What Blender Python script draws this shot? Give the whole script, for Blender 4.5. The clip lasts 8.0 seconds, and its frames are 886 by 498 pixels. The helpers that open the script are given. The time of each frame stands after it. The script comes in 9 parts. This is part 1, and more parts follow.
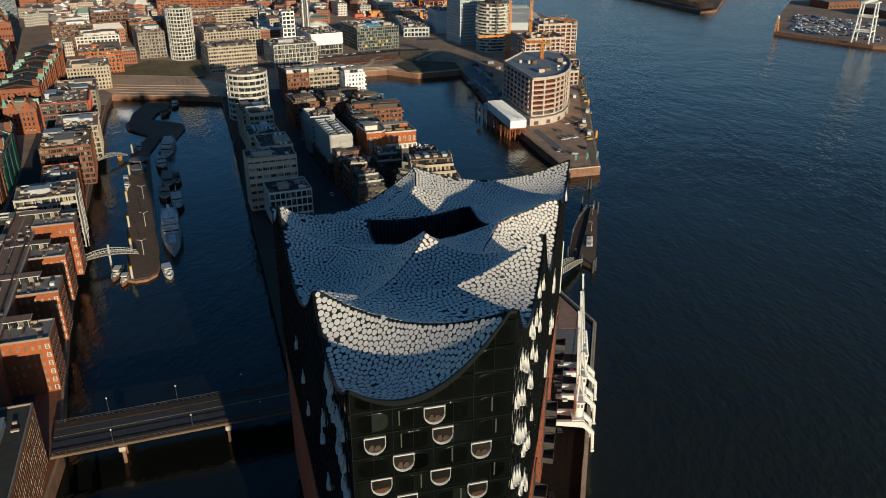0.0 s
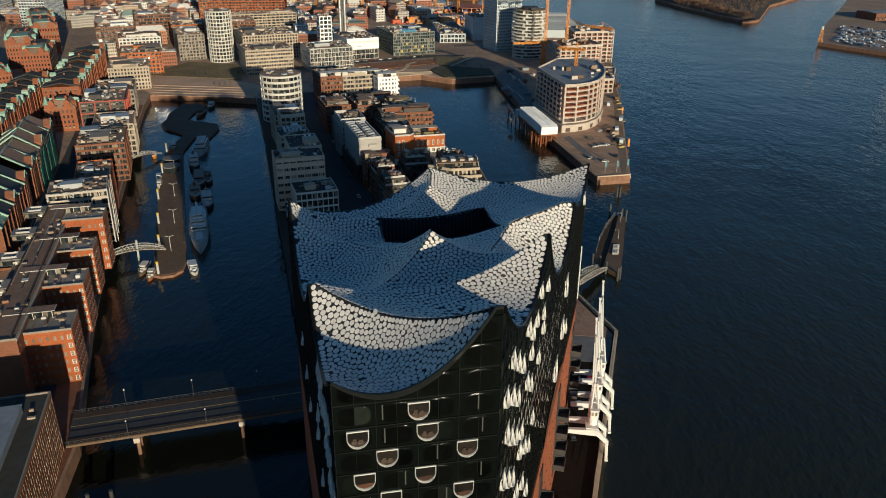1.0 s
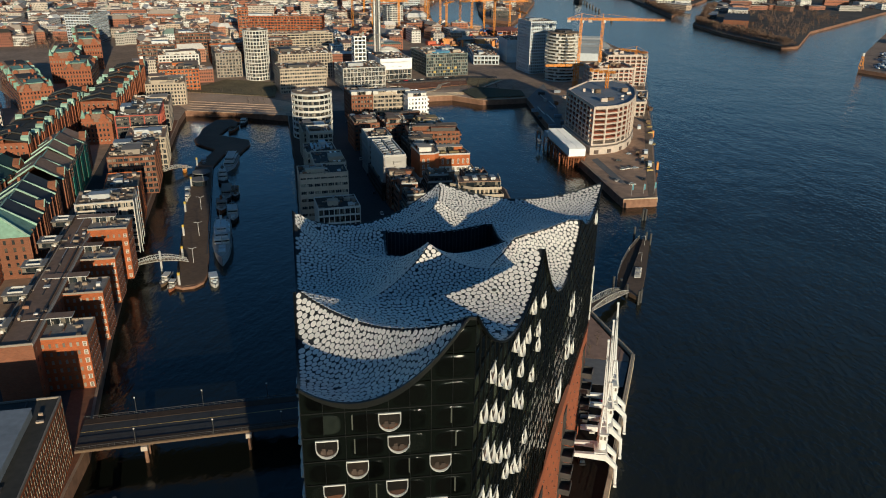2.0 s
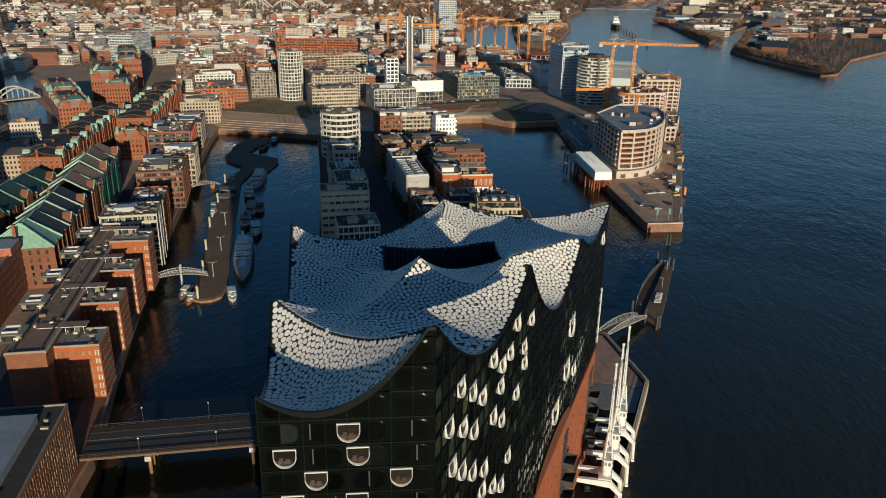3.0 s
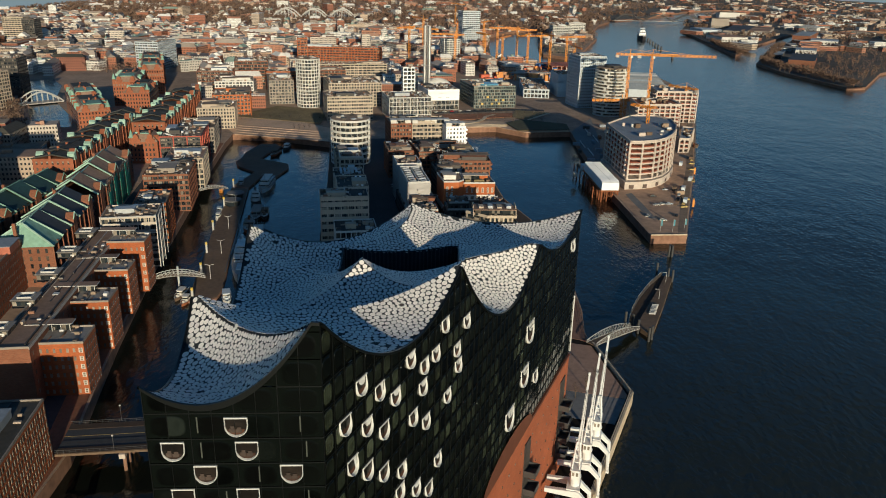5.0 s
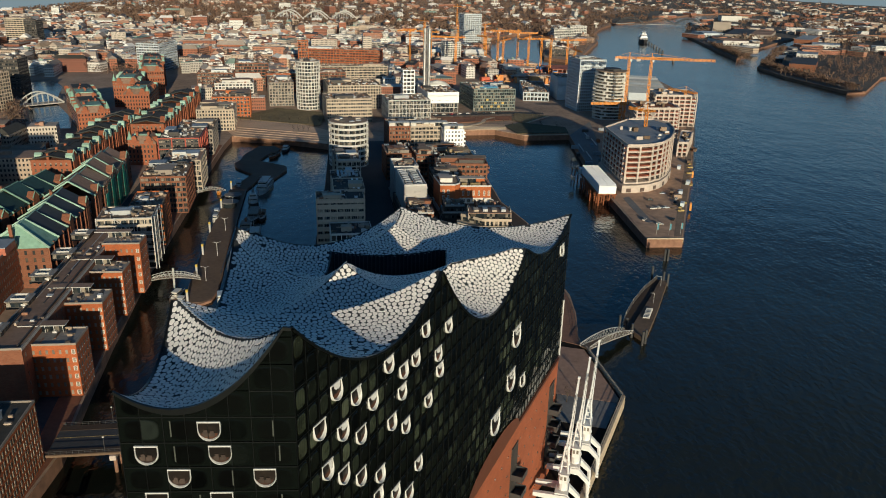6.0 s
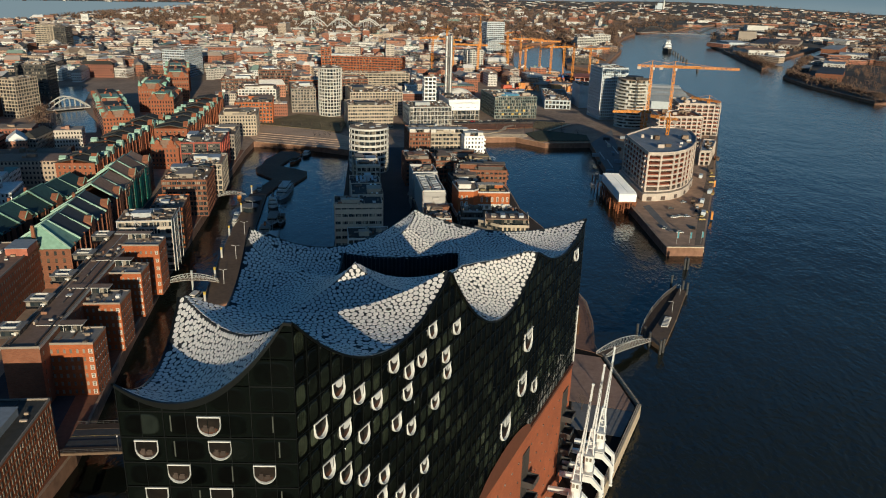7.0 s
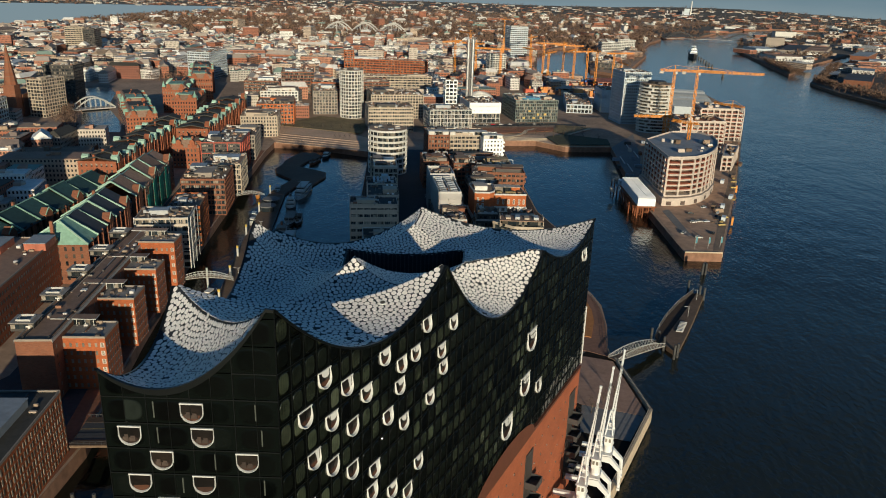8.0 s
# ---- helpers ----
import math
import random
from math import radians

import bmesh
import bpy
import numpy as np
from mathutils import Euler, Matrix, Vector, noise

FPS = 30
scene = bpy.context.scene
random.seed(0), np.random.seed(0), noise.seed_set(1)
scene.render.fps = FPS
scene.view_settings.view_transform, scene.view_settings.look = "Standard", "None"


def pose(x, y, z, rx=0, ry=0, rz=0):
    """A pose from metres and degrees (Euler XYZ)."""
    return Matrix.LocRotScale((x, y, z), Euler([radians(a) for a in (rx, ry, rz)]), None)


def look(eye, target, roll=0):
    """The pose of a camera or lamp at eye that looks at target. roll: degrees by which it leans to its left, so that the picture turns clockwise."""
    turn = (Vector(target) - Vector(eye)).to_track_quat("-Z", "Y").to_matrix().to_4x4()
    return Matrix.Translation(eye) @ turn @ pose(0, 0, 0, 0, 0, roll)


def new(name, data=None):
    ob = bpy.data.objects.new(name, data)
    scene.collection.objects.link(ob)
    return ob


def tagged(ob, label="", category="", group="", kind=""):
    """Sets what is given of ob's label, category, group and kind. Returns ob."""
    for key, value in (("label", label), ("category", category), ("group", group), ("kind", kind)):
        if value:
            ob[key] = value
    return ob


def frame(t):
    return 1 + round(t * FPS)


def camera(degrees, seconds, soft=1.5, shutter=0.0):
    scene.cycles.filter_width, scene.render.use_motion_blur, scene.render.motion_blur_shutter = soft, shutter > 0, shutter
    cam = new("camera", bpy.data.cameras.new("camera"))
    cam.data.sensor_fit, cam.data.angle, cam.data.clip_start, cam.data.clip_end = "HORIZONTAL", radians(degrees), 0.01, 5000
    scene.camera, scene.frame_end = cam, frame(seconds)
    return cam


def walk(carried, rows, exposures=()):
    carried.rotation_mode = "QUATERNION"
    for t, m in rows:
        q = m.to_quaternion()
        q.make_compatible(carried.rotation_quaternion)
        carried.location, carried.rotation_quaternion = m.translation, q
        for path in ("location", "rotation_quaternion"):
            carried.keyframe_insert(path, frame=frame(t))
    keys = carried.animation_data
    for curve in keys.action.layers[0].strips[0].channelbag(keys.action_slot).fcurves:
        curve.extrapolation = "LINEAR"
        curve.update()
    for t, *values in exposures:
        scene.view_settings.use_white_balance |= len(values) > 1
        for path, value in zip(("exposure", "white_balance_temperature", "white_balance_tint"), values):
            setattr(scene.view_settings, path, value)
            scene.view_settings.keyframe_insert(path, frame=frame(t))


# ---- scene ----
cam = camera(60.0, 8.0, soft=1.0)
PATH = [
    (0, (1.876, -0.912, 151.979), (1.772, 0.903, 151.147), 0.1),
    (0.5, (4.39, -0.423, 150.947), (4.236, 1.393, 150.123), 0.3),
    (1, (7.368, 0.199, 149.848), (7.171, 2.015, 149.033), 0.4),
    (1.5, (10.489, 0.951, 148.945), (10.248, 2.77, 148.152), 0.6),
    (3, (22.001, 4.052, 146.102), (21.617, 5.882, 145.393), 1.0),
    (3.5, (25.993, 5.295, 145.3), (25.567, 7.122, 144.606), 1.2),
    (4, (30.606, 6.426, 144.595), (30.148, 8.248, 143.909), 1.2),
    (4.5, (34.34, 7.208, 144.545), (33.883, 9.03, 143.859), 1.3),
    (6, (40.438, 8.219, 145.441), (39.975, 10.042, 144.76), 1.5),
    (6.5, (41.29, 8.585, 145.061), (40.8, 10.404, 144.39), 1.6),
    (7, (42.398, 9.16, 144.037), (41.879, 10.974, 143.375), 1.6),
    (7.5, (44.038, 9.944, 143.035), (43.49, 11.752, 142.378), 1.7),
    (8, (46.27, 10.889, 142.133), (45.693, 12.689, 141.481), 1.8),
]
walk(cam, [(t, look(eye, target, roll)) for t, eye, target, roll in PATH], exposures=((0.0, 0.0, 5420, -3), (3.0, 0.0, 5340, -4), (8.0, 0.0, 5320, -4)))

from mathutils import kdtree

# ---- world and sun: a low, warm winter sun behind the camera's right shoulder ----
SUN_AZ, SUN_EL = 28.3, 9.5      # degrees from -y towards +x; height over the horizon
SUN_DIR = Vector((math.sin(radians(SUN_AZ)) * math.cos(radians(SUN_EL)), -math.cos(radians(SUN_AZ)) * math.cos(radians(SUN_EL)), math.sin(radians(SUN_EL))))
world = bpy.data.worlds.new("sky")
scene.world = world
world.use_nodes = True
wn = world.node_tree.nodes
sky = wn.new("ShaderNodeTexSky")
sky.sky_type = "NISHITA"
sky.sun_disc = False
sky.sun_elevation = radians(SUN_EL)
sky.sun_rotation = math.atan2(SUN_DIR.x, SUN_DIR.y)
sky.air_density, sky.dust_density, sky.ozone_density = 1.0, 0.4, 4.0
wn["Background"].inputs["Strength"].default_value = 0.075
world.node_tree.links.new(sky.outputs["Color"], wn["Background"].inputs["Color"])
sun = new("sun", bpy.data.lights.new("sun", "SUN"))
sun.data.energy, sun.data.angle, sun.data.color = 5.1, radians(0.53), (1.0, 0.75, 0.50)
sun.matrix_world = look(SUN_DIR * 500, (0, 0, 0))


# ---- materials ----
def rgb(c):
    return (c[0], c[1], c[2], 1.0)


def material(name, color, rough=0.8, metal=0.0, vary=0.25, grain=0.5, blotch=0.05, bump=0.2, island=0.0, spec=0.4, per_object=0.0):
    """A surface with grain and larger stains at real-world size; island and per_object vary its brightness from piece to piece."""
    m = bpy.data.materials.new(name)
    m.use_nodes = True
    n, l = m.node_tree.nodes, m.node_tree.links
    b = n["Principled BSDF"]
    b.inputs["Roughness"].default_value, b.inputs["Metallic"].default_value = rough, metal
    b.inputs["Specular IOR Level"].default_value = spec
    pos = n.new("ShaderNodeNewGeometry")
    fine, large = n.new("ShaderNodeTexNoise"), n.new("ShaderNodeTexNoise")
    for t, s in ((fine, grain), (large, blotch)):
        t.inputs["Scale"].default_value, t.inputs["Detail"].default_value = s, 5.0
        l.new(pos.outputs["Position"], t.inputs["Vector"])
    add = n.new("ShaderNodeMath")
    add.operation = "ADD"
    l.new(fine.outputs["Fac"], add.inputs[0])
    l.new(large.outputs["Fac"], add.inputs[1])
    last = add.outputs[0]
    lo, hi = 0.6, 1.4
    value = n.new("ShaderNodeMapRange")
    value.inputs["From Min"].default_value, value.inputs["From Max"].default_value = lo, hi
    value.inputs["To Min"].default_value, value.inputs["To Max"].default_value = 1 - vary, 1 + vary
    l.new(last, value.inputs["Value"])
    fac = value.outputs["Result"]
    for amount, source in ((island, pos.outputs["Random Per Island"]), (per_object, None)):
        if amount:
            if source is None:
                source = n.new("ShaderNodeObjectInfo").outputs["Random"]
            r = n.new("ShaderNodeMapRange")
            r.inputs["To Min"].default_value, r.inputs["To Max"].default_value = 1 - amount, 1 + amount
            l.new(source, r.inputs["Value"])
            mul = n.new("ShaderNodeMath")
            mul.operation = "MULTIPLY"
            l.new(fac, mul.inputs[0])
            l.new(r.outputs["Result"], mul.inputs[1])
            fac = mul.outputs[0]
    mix = n.new("ShaderNodeVectorMath")
    mix.operation = "SCALE"
    mix.inputs[0].default_value = color
    l.new(fac, mix.inputs["Scale"])
    l.new(mix.outputs["Vector"], b.inputs["Base Color"])
    if bump:
        bp = n.new("ShaderNodeBump")
        bp.inputs["Strength"].default_value, bp.inputs["Distance"].default_value = bump, 0.1
        l.new(fine.outputs["Fac"], bp.inputs["Height"])
        l.new(bp.outputs["Normal"], b.inputs["Normal"])
    return m


def palette(name, colors, rough=0.8, vary=0.2, grain=0.4, windows=None):
    """A surface whose colour is chosen island by island; windows=(bay, storey, share, glass) lets far walls carry openings by their UV in metres."""
    m = material(name, (0.5, 0.5, 0.5), rough, vary=vary, grain=grain, bump=0.0)
    n, l = m.node_tree.nodes, m.node_tree.links
    b = n["Principled BSDF"]
    scale = b.inputs["Base Color"].links[0].from_node
    ramp = n.new("ShaderNodeValToRGB")
    ramp.color_ramp.interpolation = "CONSTANT"
    e = ramp.color_ramp.elements
    while len(e) < len(colors):
        e.new(1.0)
    for i, c in enumerate(colors):
        e[i].position, e[i].color = i / len(colors), rgb(c)
    geo = n.new("ShaderNodeNewGeometry")
    l.new(geo.outputs["Random Per Island"], ramp.inputs["Fac"])
    l.new(ramp.outputs["Color"], scale.inputs[0])
    if windows:
        bay, storey, share, glass = windows
        uv = n.new("ShaderNodeUVMap")
        sep = n.new("ShaderNodeSeparateXYZ")
        l.new(uv.outputs["UV"], sep.inputs[0])
        masks = []
        for axis, size, part_open in (("X", bay, share), ("Y", storey, share)):
            d = n.new("ShaderNodeMath")
            d.operation = "DIVIDE"
            d.inputs[1].default_value = size
            l.new(sep.outputs[axis], d.inputs[0])
            fr = n.new("ShaderNodeMath")
            fr.operation = "FRACT"
            l.new(d.outputs[0], fr.inputs[0])
            lt = n.new("ShaderNodeMath")
            lt.operation = "LESS_THAN"
            lt.inputs[1].default_value = part_open
            l.new(fr.outputs[0], lt.inputs[0])
            masks.append(lt)
        both = n.new("ShaderNodeMath")
        both.operation = "MULTIPLY"
        l.new(masks[0].outputs[0], both.inputs[0])
        l.new(masks[1].outputs[0], both.inputs[1])
        mix = n.new("ShaderNodeMix")
        mix.data_type = "RGBA"
        l.new(both.outputs[0], mix.inputs["Factor"])
        l.new(scale.outputs["Vector"], mix.inputs["A"])
        mix.inputs["B"].default_value = rgb(glass)
        l.new(mix.outputs["Result"], b.inputs["Base Color"])
        rr = n.new("ShaderNodeMapRange")
        rr.inputs["To Min"].default_value, rr.inputs["To Max"].default_value = rough, 0.12
        l.new(both.outputs[0], rr.inputs["Value"])
        l.new(rr.outputs["Result"], b.inputs["Roughness"])
    return m


def water_material():
    m = bpy.data.materials.new("river_water")
    m.use_nodes = True
    n, l = m.node_tree.nodes, m.node_tree.links
    b = n["Principled BSDF"]
    b.inputs["Specular IOR Level"].default_value = 0.52
    b.inputs["Roughness"].default_value, b.inputs["IOR"].default_value = 0.12, 1.33
    pos = n.new("ShaderNodeNewGeometry")
    height = None
    for scale, amount, detail, stretch in ((0.16, 0.8, 4.0, (1.0, 0.45, 1)), (0.5, 0.5, 3.0, (1.0, 0.55, 1)), (0.018, 1.2, 2.0, (1, 1, 1))):
        mp = n.new("ShaderNodeMapping")
        mp.inputs["Scale"].default_value = stretch
        mp.inputs["Rotation"].default_value = (0, 0, radians(35))
        l.new(pos.outputs["Position"], mp.inputs["Vector"])
        t = n.new("ShaderNodeTexNoise")
        t.inputs["Scale"].default_value, t.inputs["Detail"].default_value = scale, detail
        l.new(mp.outputs["Vector"], t.inputs["Vector"])
        mul = n.new("ShaderNodeMath")
        mul.operation = "MULTIPLY"
        mul.inputs[1].default_value = amount
        l.new(t.outputs["Fac"], mul.inputs[0])
        if height is None:
            height = mul.outputs[0]
        else:
            add = n.new("ShaderNodeMath")
            l.new(height, add.inputs[0])
            l.new(mul.outputs[0], add.inputs[1])
            height = add.outputs[0]
    bp = n.new("ShaderNodeBump")
    bp.inputs["Distance"].default_value = 1.0
    # the wind roughens the open river; the basins behind the quay lie calmer
    sep, wind = n.new("ShaderNodeSeparateXYZ"), n.new("ShaderNodeMapRange")
    l.new(pos.outputs["Position"], sep.inputs[0])
    l.new(sep.outputs["X"], wind.inputs["Value"])
    wind.inputs["From Min"].default_value, wind.inputs["From Max"].default_value = -30.0, 60.0
    wind.inputs["To Min"].default_value, wind.inputs["To Max"].default_value = 0.34, 0.62
    l.new(wind.outputs["Result"], bp.inputs["Strength"])
    # the base colour runs from darker in the basins to paler on the river
    body_tone = n.new("ShaderNodeValToRGB")
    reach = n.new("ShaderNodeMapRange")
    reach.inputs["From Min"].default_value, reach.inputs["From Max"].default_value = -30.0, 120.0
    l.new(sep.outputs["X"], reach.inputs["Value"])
    l.new(reach.outputs["Result"], body_tone.inputs["Fac"])
    body_tone.color_ramp.elements[0].color, body_tone.color_ramp.elements[1].color = (0.009, 0.0105, 0.0075, 1), (0.027, 0.029, 0.018, 1)
    l.new(body_tone.outputs["Color"], b.inputs["Base Color"])
    l.new(height, bp.inputs["Height"])
    l.new(bp.outputs["Normal"], b.inputs["Normal"])
    return m


def brick_material(name, a, b_, mortar, width=0.9, row=0.3):
    """Brick courses on UV in metres, drawn a little larger than life would show from far off."""
    m = material(name, a, 0.85, vary=0.22, grain=0.25, blotch=0.04, bump=0.0, per_object=0.06)
    n, l = m.node_tree.nodes, m.node_tree.links
    scale = n["Principled BSDF"].inputs["Base Color"].links[0].from_node
    uv = n.new("ShaderNodeUVMap")
    t = n.new("ShaderNodeTexBrick")
    t.inputs["Scale"].default_value = 1.0
    t.inputs["Brick Width"].default_value, t.inputs["Row Height"].default_value = width, row
    t.inputs["Mortar Size"].default_value = 0.03
    t.inputs["Color1"].default_value, t.inputs["Color2"].default_value, t.inputs["Mortar"].default_value = rgb(a), rgb(b_), rgb(mortar)
    l.new(uv.outputs["UV"], t.inputs["Vector"])
    l.new(t.outputs["Color"], scale.inputs[0])
    return m


def glass_material(name, color, rough=0.08, vary=0.5):
    """Window glass; room by room there is a dark interior, a dim one or a pale blind behind it."""
    m = material(name, color, rough, vary=vary, grain=0.35, blotch=0.1, bump=0.0, spec=0.6, per_object=0.3)
    n, l = m.node_tree.nodes, m.node_tree.links
    scale = n["Principled BSDF"].inputs["Base Color"].links[0].from_node
    uv, snap, cell, ramp = n.new("ShaderNodeUVMap"), n.new("ShaderNodeVectorMath"), n.new("ShaderNodeTexWhiteNoise"), n.new("ShaderNodeValToRGB")
    snap.operation = "SNAP"
    snap.inputs[1].default_value = (1.45, 3.2, 1.0)
    l.new(uv.outputs["UV"], snap.inputs[0])
    cell.noise_dimensions = "2D"
    l.new(snap.outputs["Vector"], cell.inputs["Vector"])
    e = ramp.color_ramp.elements
    ramp.color_ramp.interpolation = "CONSTANT"
    e[0].position, e[0].color = 0.0, rgb(color)
    e[1].position, e[1].color = 0.84, (0.26, 0.22, 0.17, 1)
    for pos, c in ((0.42, (0.04, 0.042, 0.04)), (0.66, (0.095, 0.08, 0.062))):
        e.new(pos).color = rgb(c)
    l.new(cell.outputs["Value"], ramp.inputs["Fac"])
    l.new(ramp.outputs["Color"], scale.inputs[0])
    return m


M_WATER = water_material()
M_BRICK = brick_material("red_brick", (0.43, 0.113, 0.03), (0.34, 0.085, 0.024), (0.26, 0.095, 0.038))
M_BRICK2 = brick_material("brown_brick", (0.25, 0.095, 0.045), (0.19, 0.065, 0.03), (0.19, 0.1, 0.06))
M_ORANGE = brick_material("orange_cladding", (0.45, 0.13, 0.035), (0.4, 0.11, 0.03), (0.3, 0.1, 0.04), 1.6, 0.8)
M_OLDBRICK = brick_material("old_red_brick", (0.33, 0.105, 0.042), (0.26, 0.08, 0.034), (0.22, 0.09, 0.05))
M_QUAYBRICK = brick_material("warehouse_brick", (0.36, 0.10, 0.035), (0.30, 0.08, 0.03), (0.26, 0.09, 0.045), 1.0, 0.35)
M_WHITE = material("white_render", (0.64, 0.60, 0.53), 0.7, vary=0.14, per_object=0.08)
M_CREAM = material("cream_stone", (0.46, 0.37, 0.27), 0.8, vary=0.15, per_object=0.12)
M_GREY = material("grey_stone", (0.29, 0.24, 0.19), 0.8, vary=0.15, per_object=0.12)
M_DARK = material("dark_cladding", (0.06, 0.05, 0.042), 0.6, vary=0.25, per_object=0.2)
M_CONCRETE = material("raw_concrete", (0.42, 0.38, 0.33), 0.9, vary=0.25, bump=0.3)
M_ROOF = material("flat_roof_gravel", (0.265, 0.188, 0.125), 0.95, vary=0.35, grain=0.8, blotch=0.12, per_object=0.35)
M_COPPER = material("green_copper", (0.24, 0.38, 0.28), 0.65, vary=0.3, grain=0.5, per_object=0.2)
M_TILE = material("slate_roof", (0.05, 0.05, 0.055), 0.7, vary=0.3, per_object=0.2)
M_UNIT = material("roof_plant_metal", (0.42, 0.42, 0.41), 0.5, metal=0.3, vary=0.2, per_object=0.35)
M_GLASS = glass_material("window_glass", (0.018, 0.024, 0.028))
M_LAND = material("paved_ground", (0.34, 0.235, 0.16), 0.95, vary=0.4, grain=0.3, blotch=0.03)
M_ASPHALT = material("asphalt", (0.05, 0.05, 0.052), 0.9, vary=0.3, grain=0.6)
M_QUAY = material("quay_wall", (0.24, 0.13, 0.08), 0.95, vary=0.4, grain=0.4)
M_PAVE = material("stone_paving", (0.58, 0.39, 0.25), 0.9, vary=0.25, grain=0.5)
M_WOOD = material("timber_deck", (0.15, 0.098, 0.06), 0.85, vary=0.3)
M_STEEL = material("dark_steel", (0.09, 0.085, 0.08), 0.5, metal=0.4)
M_WHITEMETAL = material("white_painted_steel", (0.75, 0.73, 0.68), 0.45, vary=0.12)
M_CRANE = material("orange_painted_steel", (0.72, 0.28, 0.04), 0.5, vary=0.15)
M_RUST = material("rusty_steel", (0.26, 0.09, 0.035), 0.9, vary=0.4)
M_TREE = material("bare_twigs", (0.085, 0.06, 0.04), 0.95, vary=0.4, island=0.4, bump=0.0)
M_FAR = material("scrub_ground", (0.10, 0.08, 0.06), 0.95, vary=0.45, grain=0.05, blotch=0.01)
M_WOODS = material("winter_woods", (0.15, 0.092, 0.06), 0.95, vary=0.3, island=0.15, bump=0.0)


M_ROOFWARM = material("warm_grey_roof", (0.25, 0.225, 0.20), 0.85, vary=0.3, grain=0.7, per_object=0.15)
M_BRICKPAVE = material("red_brown_paving", (0.20, 0.085, 0.045), 0.9, vary=0.3, grain=0.6)
M_DECKING = material("dark_quay_paving", (0.058, 0.038, 0.025), 0.9, vary=0.3, grain=0.6)
M_PALEQUAY = material("pale_coping", (0.58, 0.45, 0.30), 0.9, vary=0.25)
M_PALESTEEL = material("pale_painted_steel", (0.5, 0.47, 0.42), 0.5, vary=0.15)
M_PAVEGREY = material("grey_paving", (0.2, 0.185, 0.17), 0.9, vary=0.25)
M_YELLOW = material("yellow_road_paint", (0.5, 0.36, 0.12), 0.8, vary=0.3)
M_YELLOWPILE = material("yellow_pile_paint", (0.62, 0.42, 0.06), 0.6, vary=0.2)
M_SHIPGREY = material("pale_grey_paint", (0.52, 0.55, 0.56), 0.5, vary=0.15, per_object=0.15)
M_SHIPWHITE = material("weathered_ship_white", (0.72, 0.70, 0.66), 0.5, vary=0.2, grain=0.8)
M_GRASS = material("winter_grass", (0.20, 0.15, 0.07), 0.95, vary=0.4, grain=0.4)
M_CORE = material("raw_interior", (0.10, 0.07, 0.055), 0.95, vary=0.4)
M_PALECONC = material("pale_concrete", (0.52, 0.43, 0.35), 0.9, vary=0.2, grain=0.6)
M_REDBOARD = material("red_guard_boards", (0.42, 0.14, 0.08), 0.8, vary=0.3)
M_ROOFGREY = material("grey_roof_sheet", (0.25, 0.27, 0.29), 0.8, vary=0.25, per_object=0.2)
M_BRIGHT = material("bright_white_sheet", (0.90, 0.88, 0.84), 0.3, vary=0.06)
M_OLDROOF = material("old_dark_roof", (0.055, 0.05, 0.04), 0.8, vary=0.4, per_object=0.25)
M_CLUTTER = palette("roof_clutter", [(0.42, 0.33, 0.25), (0.12, 0.09, 0.07), (0.6, 0.57, 0.52), (0.28, 0.14, 0.08), (0.2, 0.17, 0.14), (0.36, 0.35, 0.34), (0.07, 0.06, 0.055), (0.3, 0.22, 0.15)], 0.75)
M_PALECOPPER = material("pale_green_copper", (0.36, 0.50, 0.38), 0.7, vary=0.25, grain=0.5, per_object=0.15)
# teal copper darkened so the colour carries the row's shade
M_TEAL = material("dark_teal_roof", (0.03, 0.065, 0.062), 0.7, vary=0.35, per_object=0.3)
M_BROWNROOF = material("brown_roof_felt", (0.26, 0.165, 0.11), 0.85, vary=0.3, per_object=0.3)
M_FLUE = material("brushed_flue_steel", (0.42, 0.40, 0.37), 0.4, metal=0.5)
M_TYRE = material("black_paint_and_rubber", (0.02, 0.02, 0.022), 0.4)
M_CARRED = material("red_car_paint", (0.5, 0.02, 0.03), 0.25)
M_BANNER = material("pale_blue_cloth", (0.12, 0.27, 0.30), 0.8)
M_SITE = material("sandy_site_ground", (0.46, 0.29, 0.18), 0.95, vary=0.35, grain=0.25, blotch=0.05)
M_BANK = material("rust_brown_planting", (0.30, 0.13, 0.065), 0.95, vary=0.5, grain=0.5, blotch=0.1)
# darker copy of the winter grass: the tower's shade is in the colour
M_SHADEGRASS = material("winter_grass_painted_shade", (0.075, 0.07, 0.035), 0.95, vary=0.4, grain=0.4)


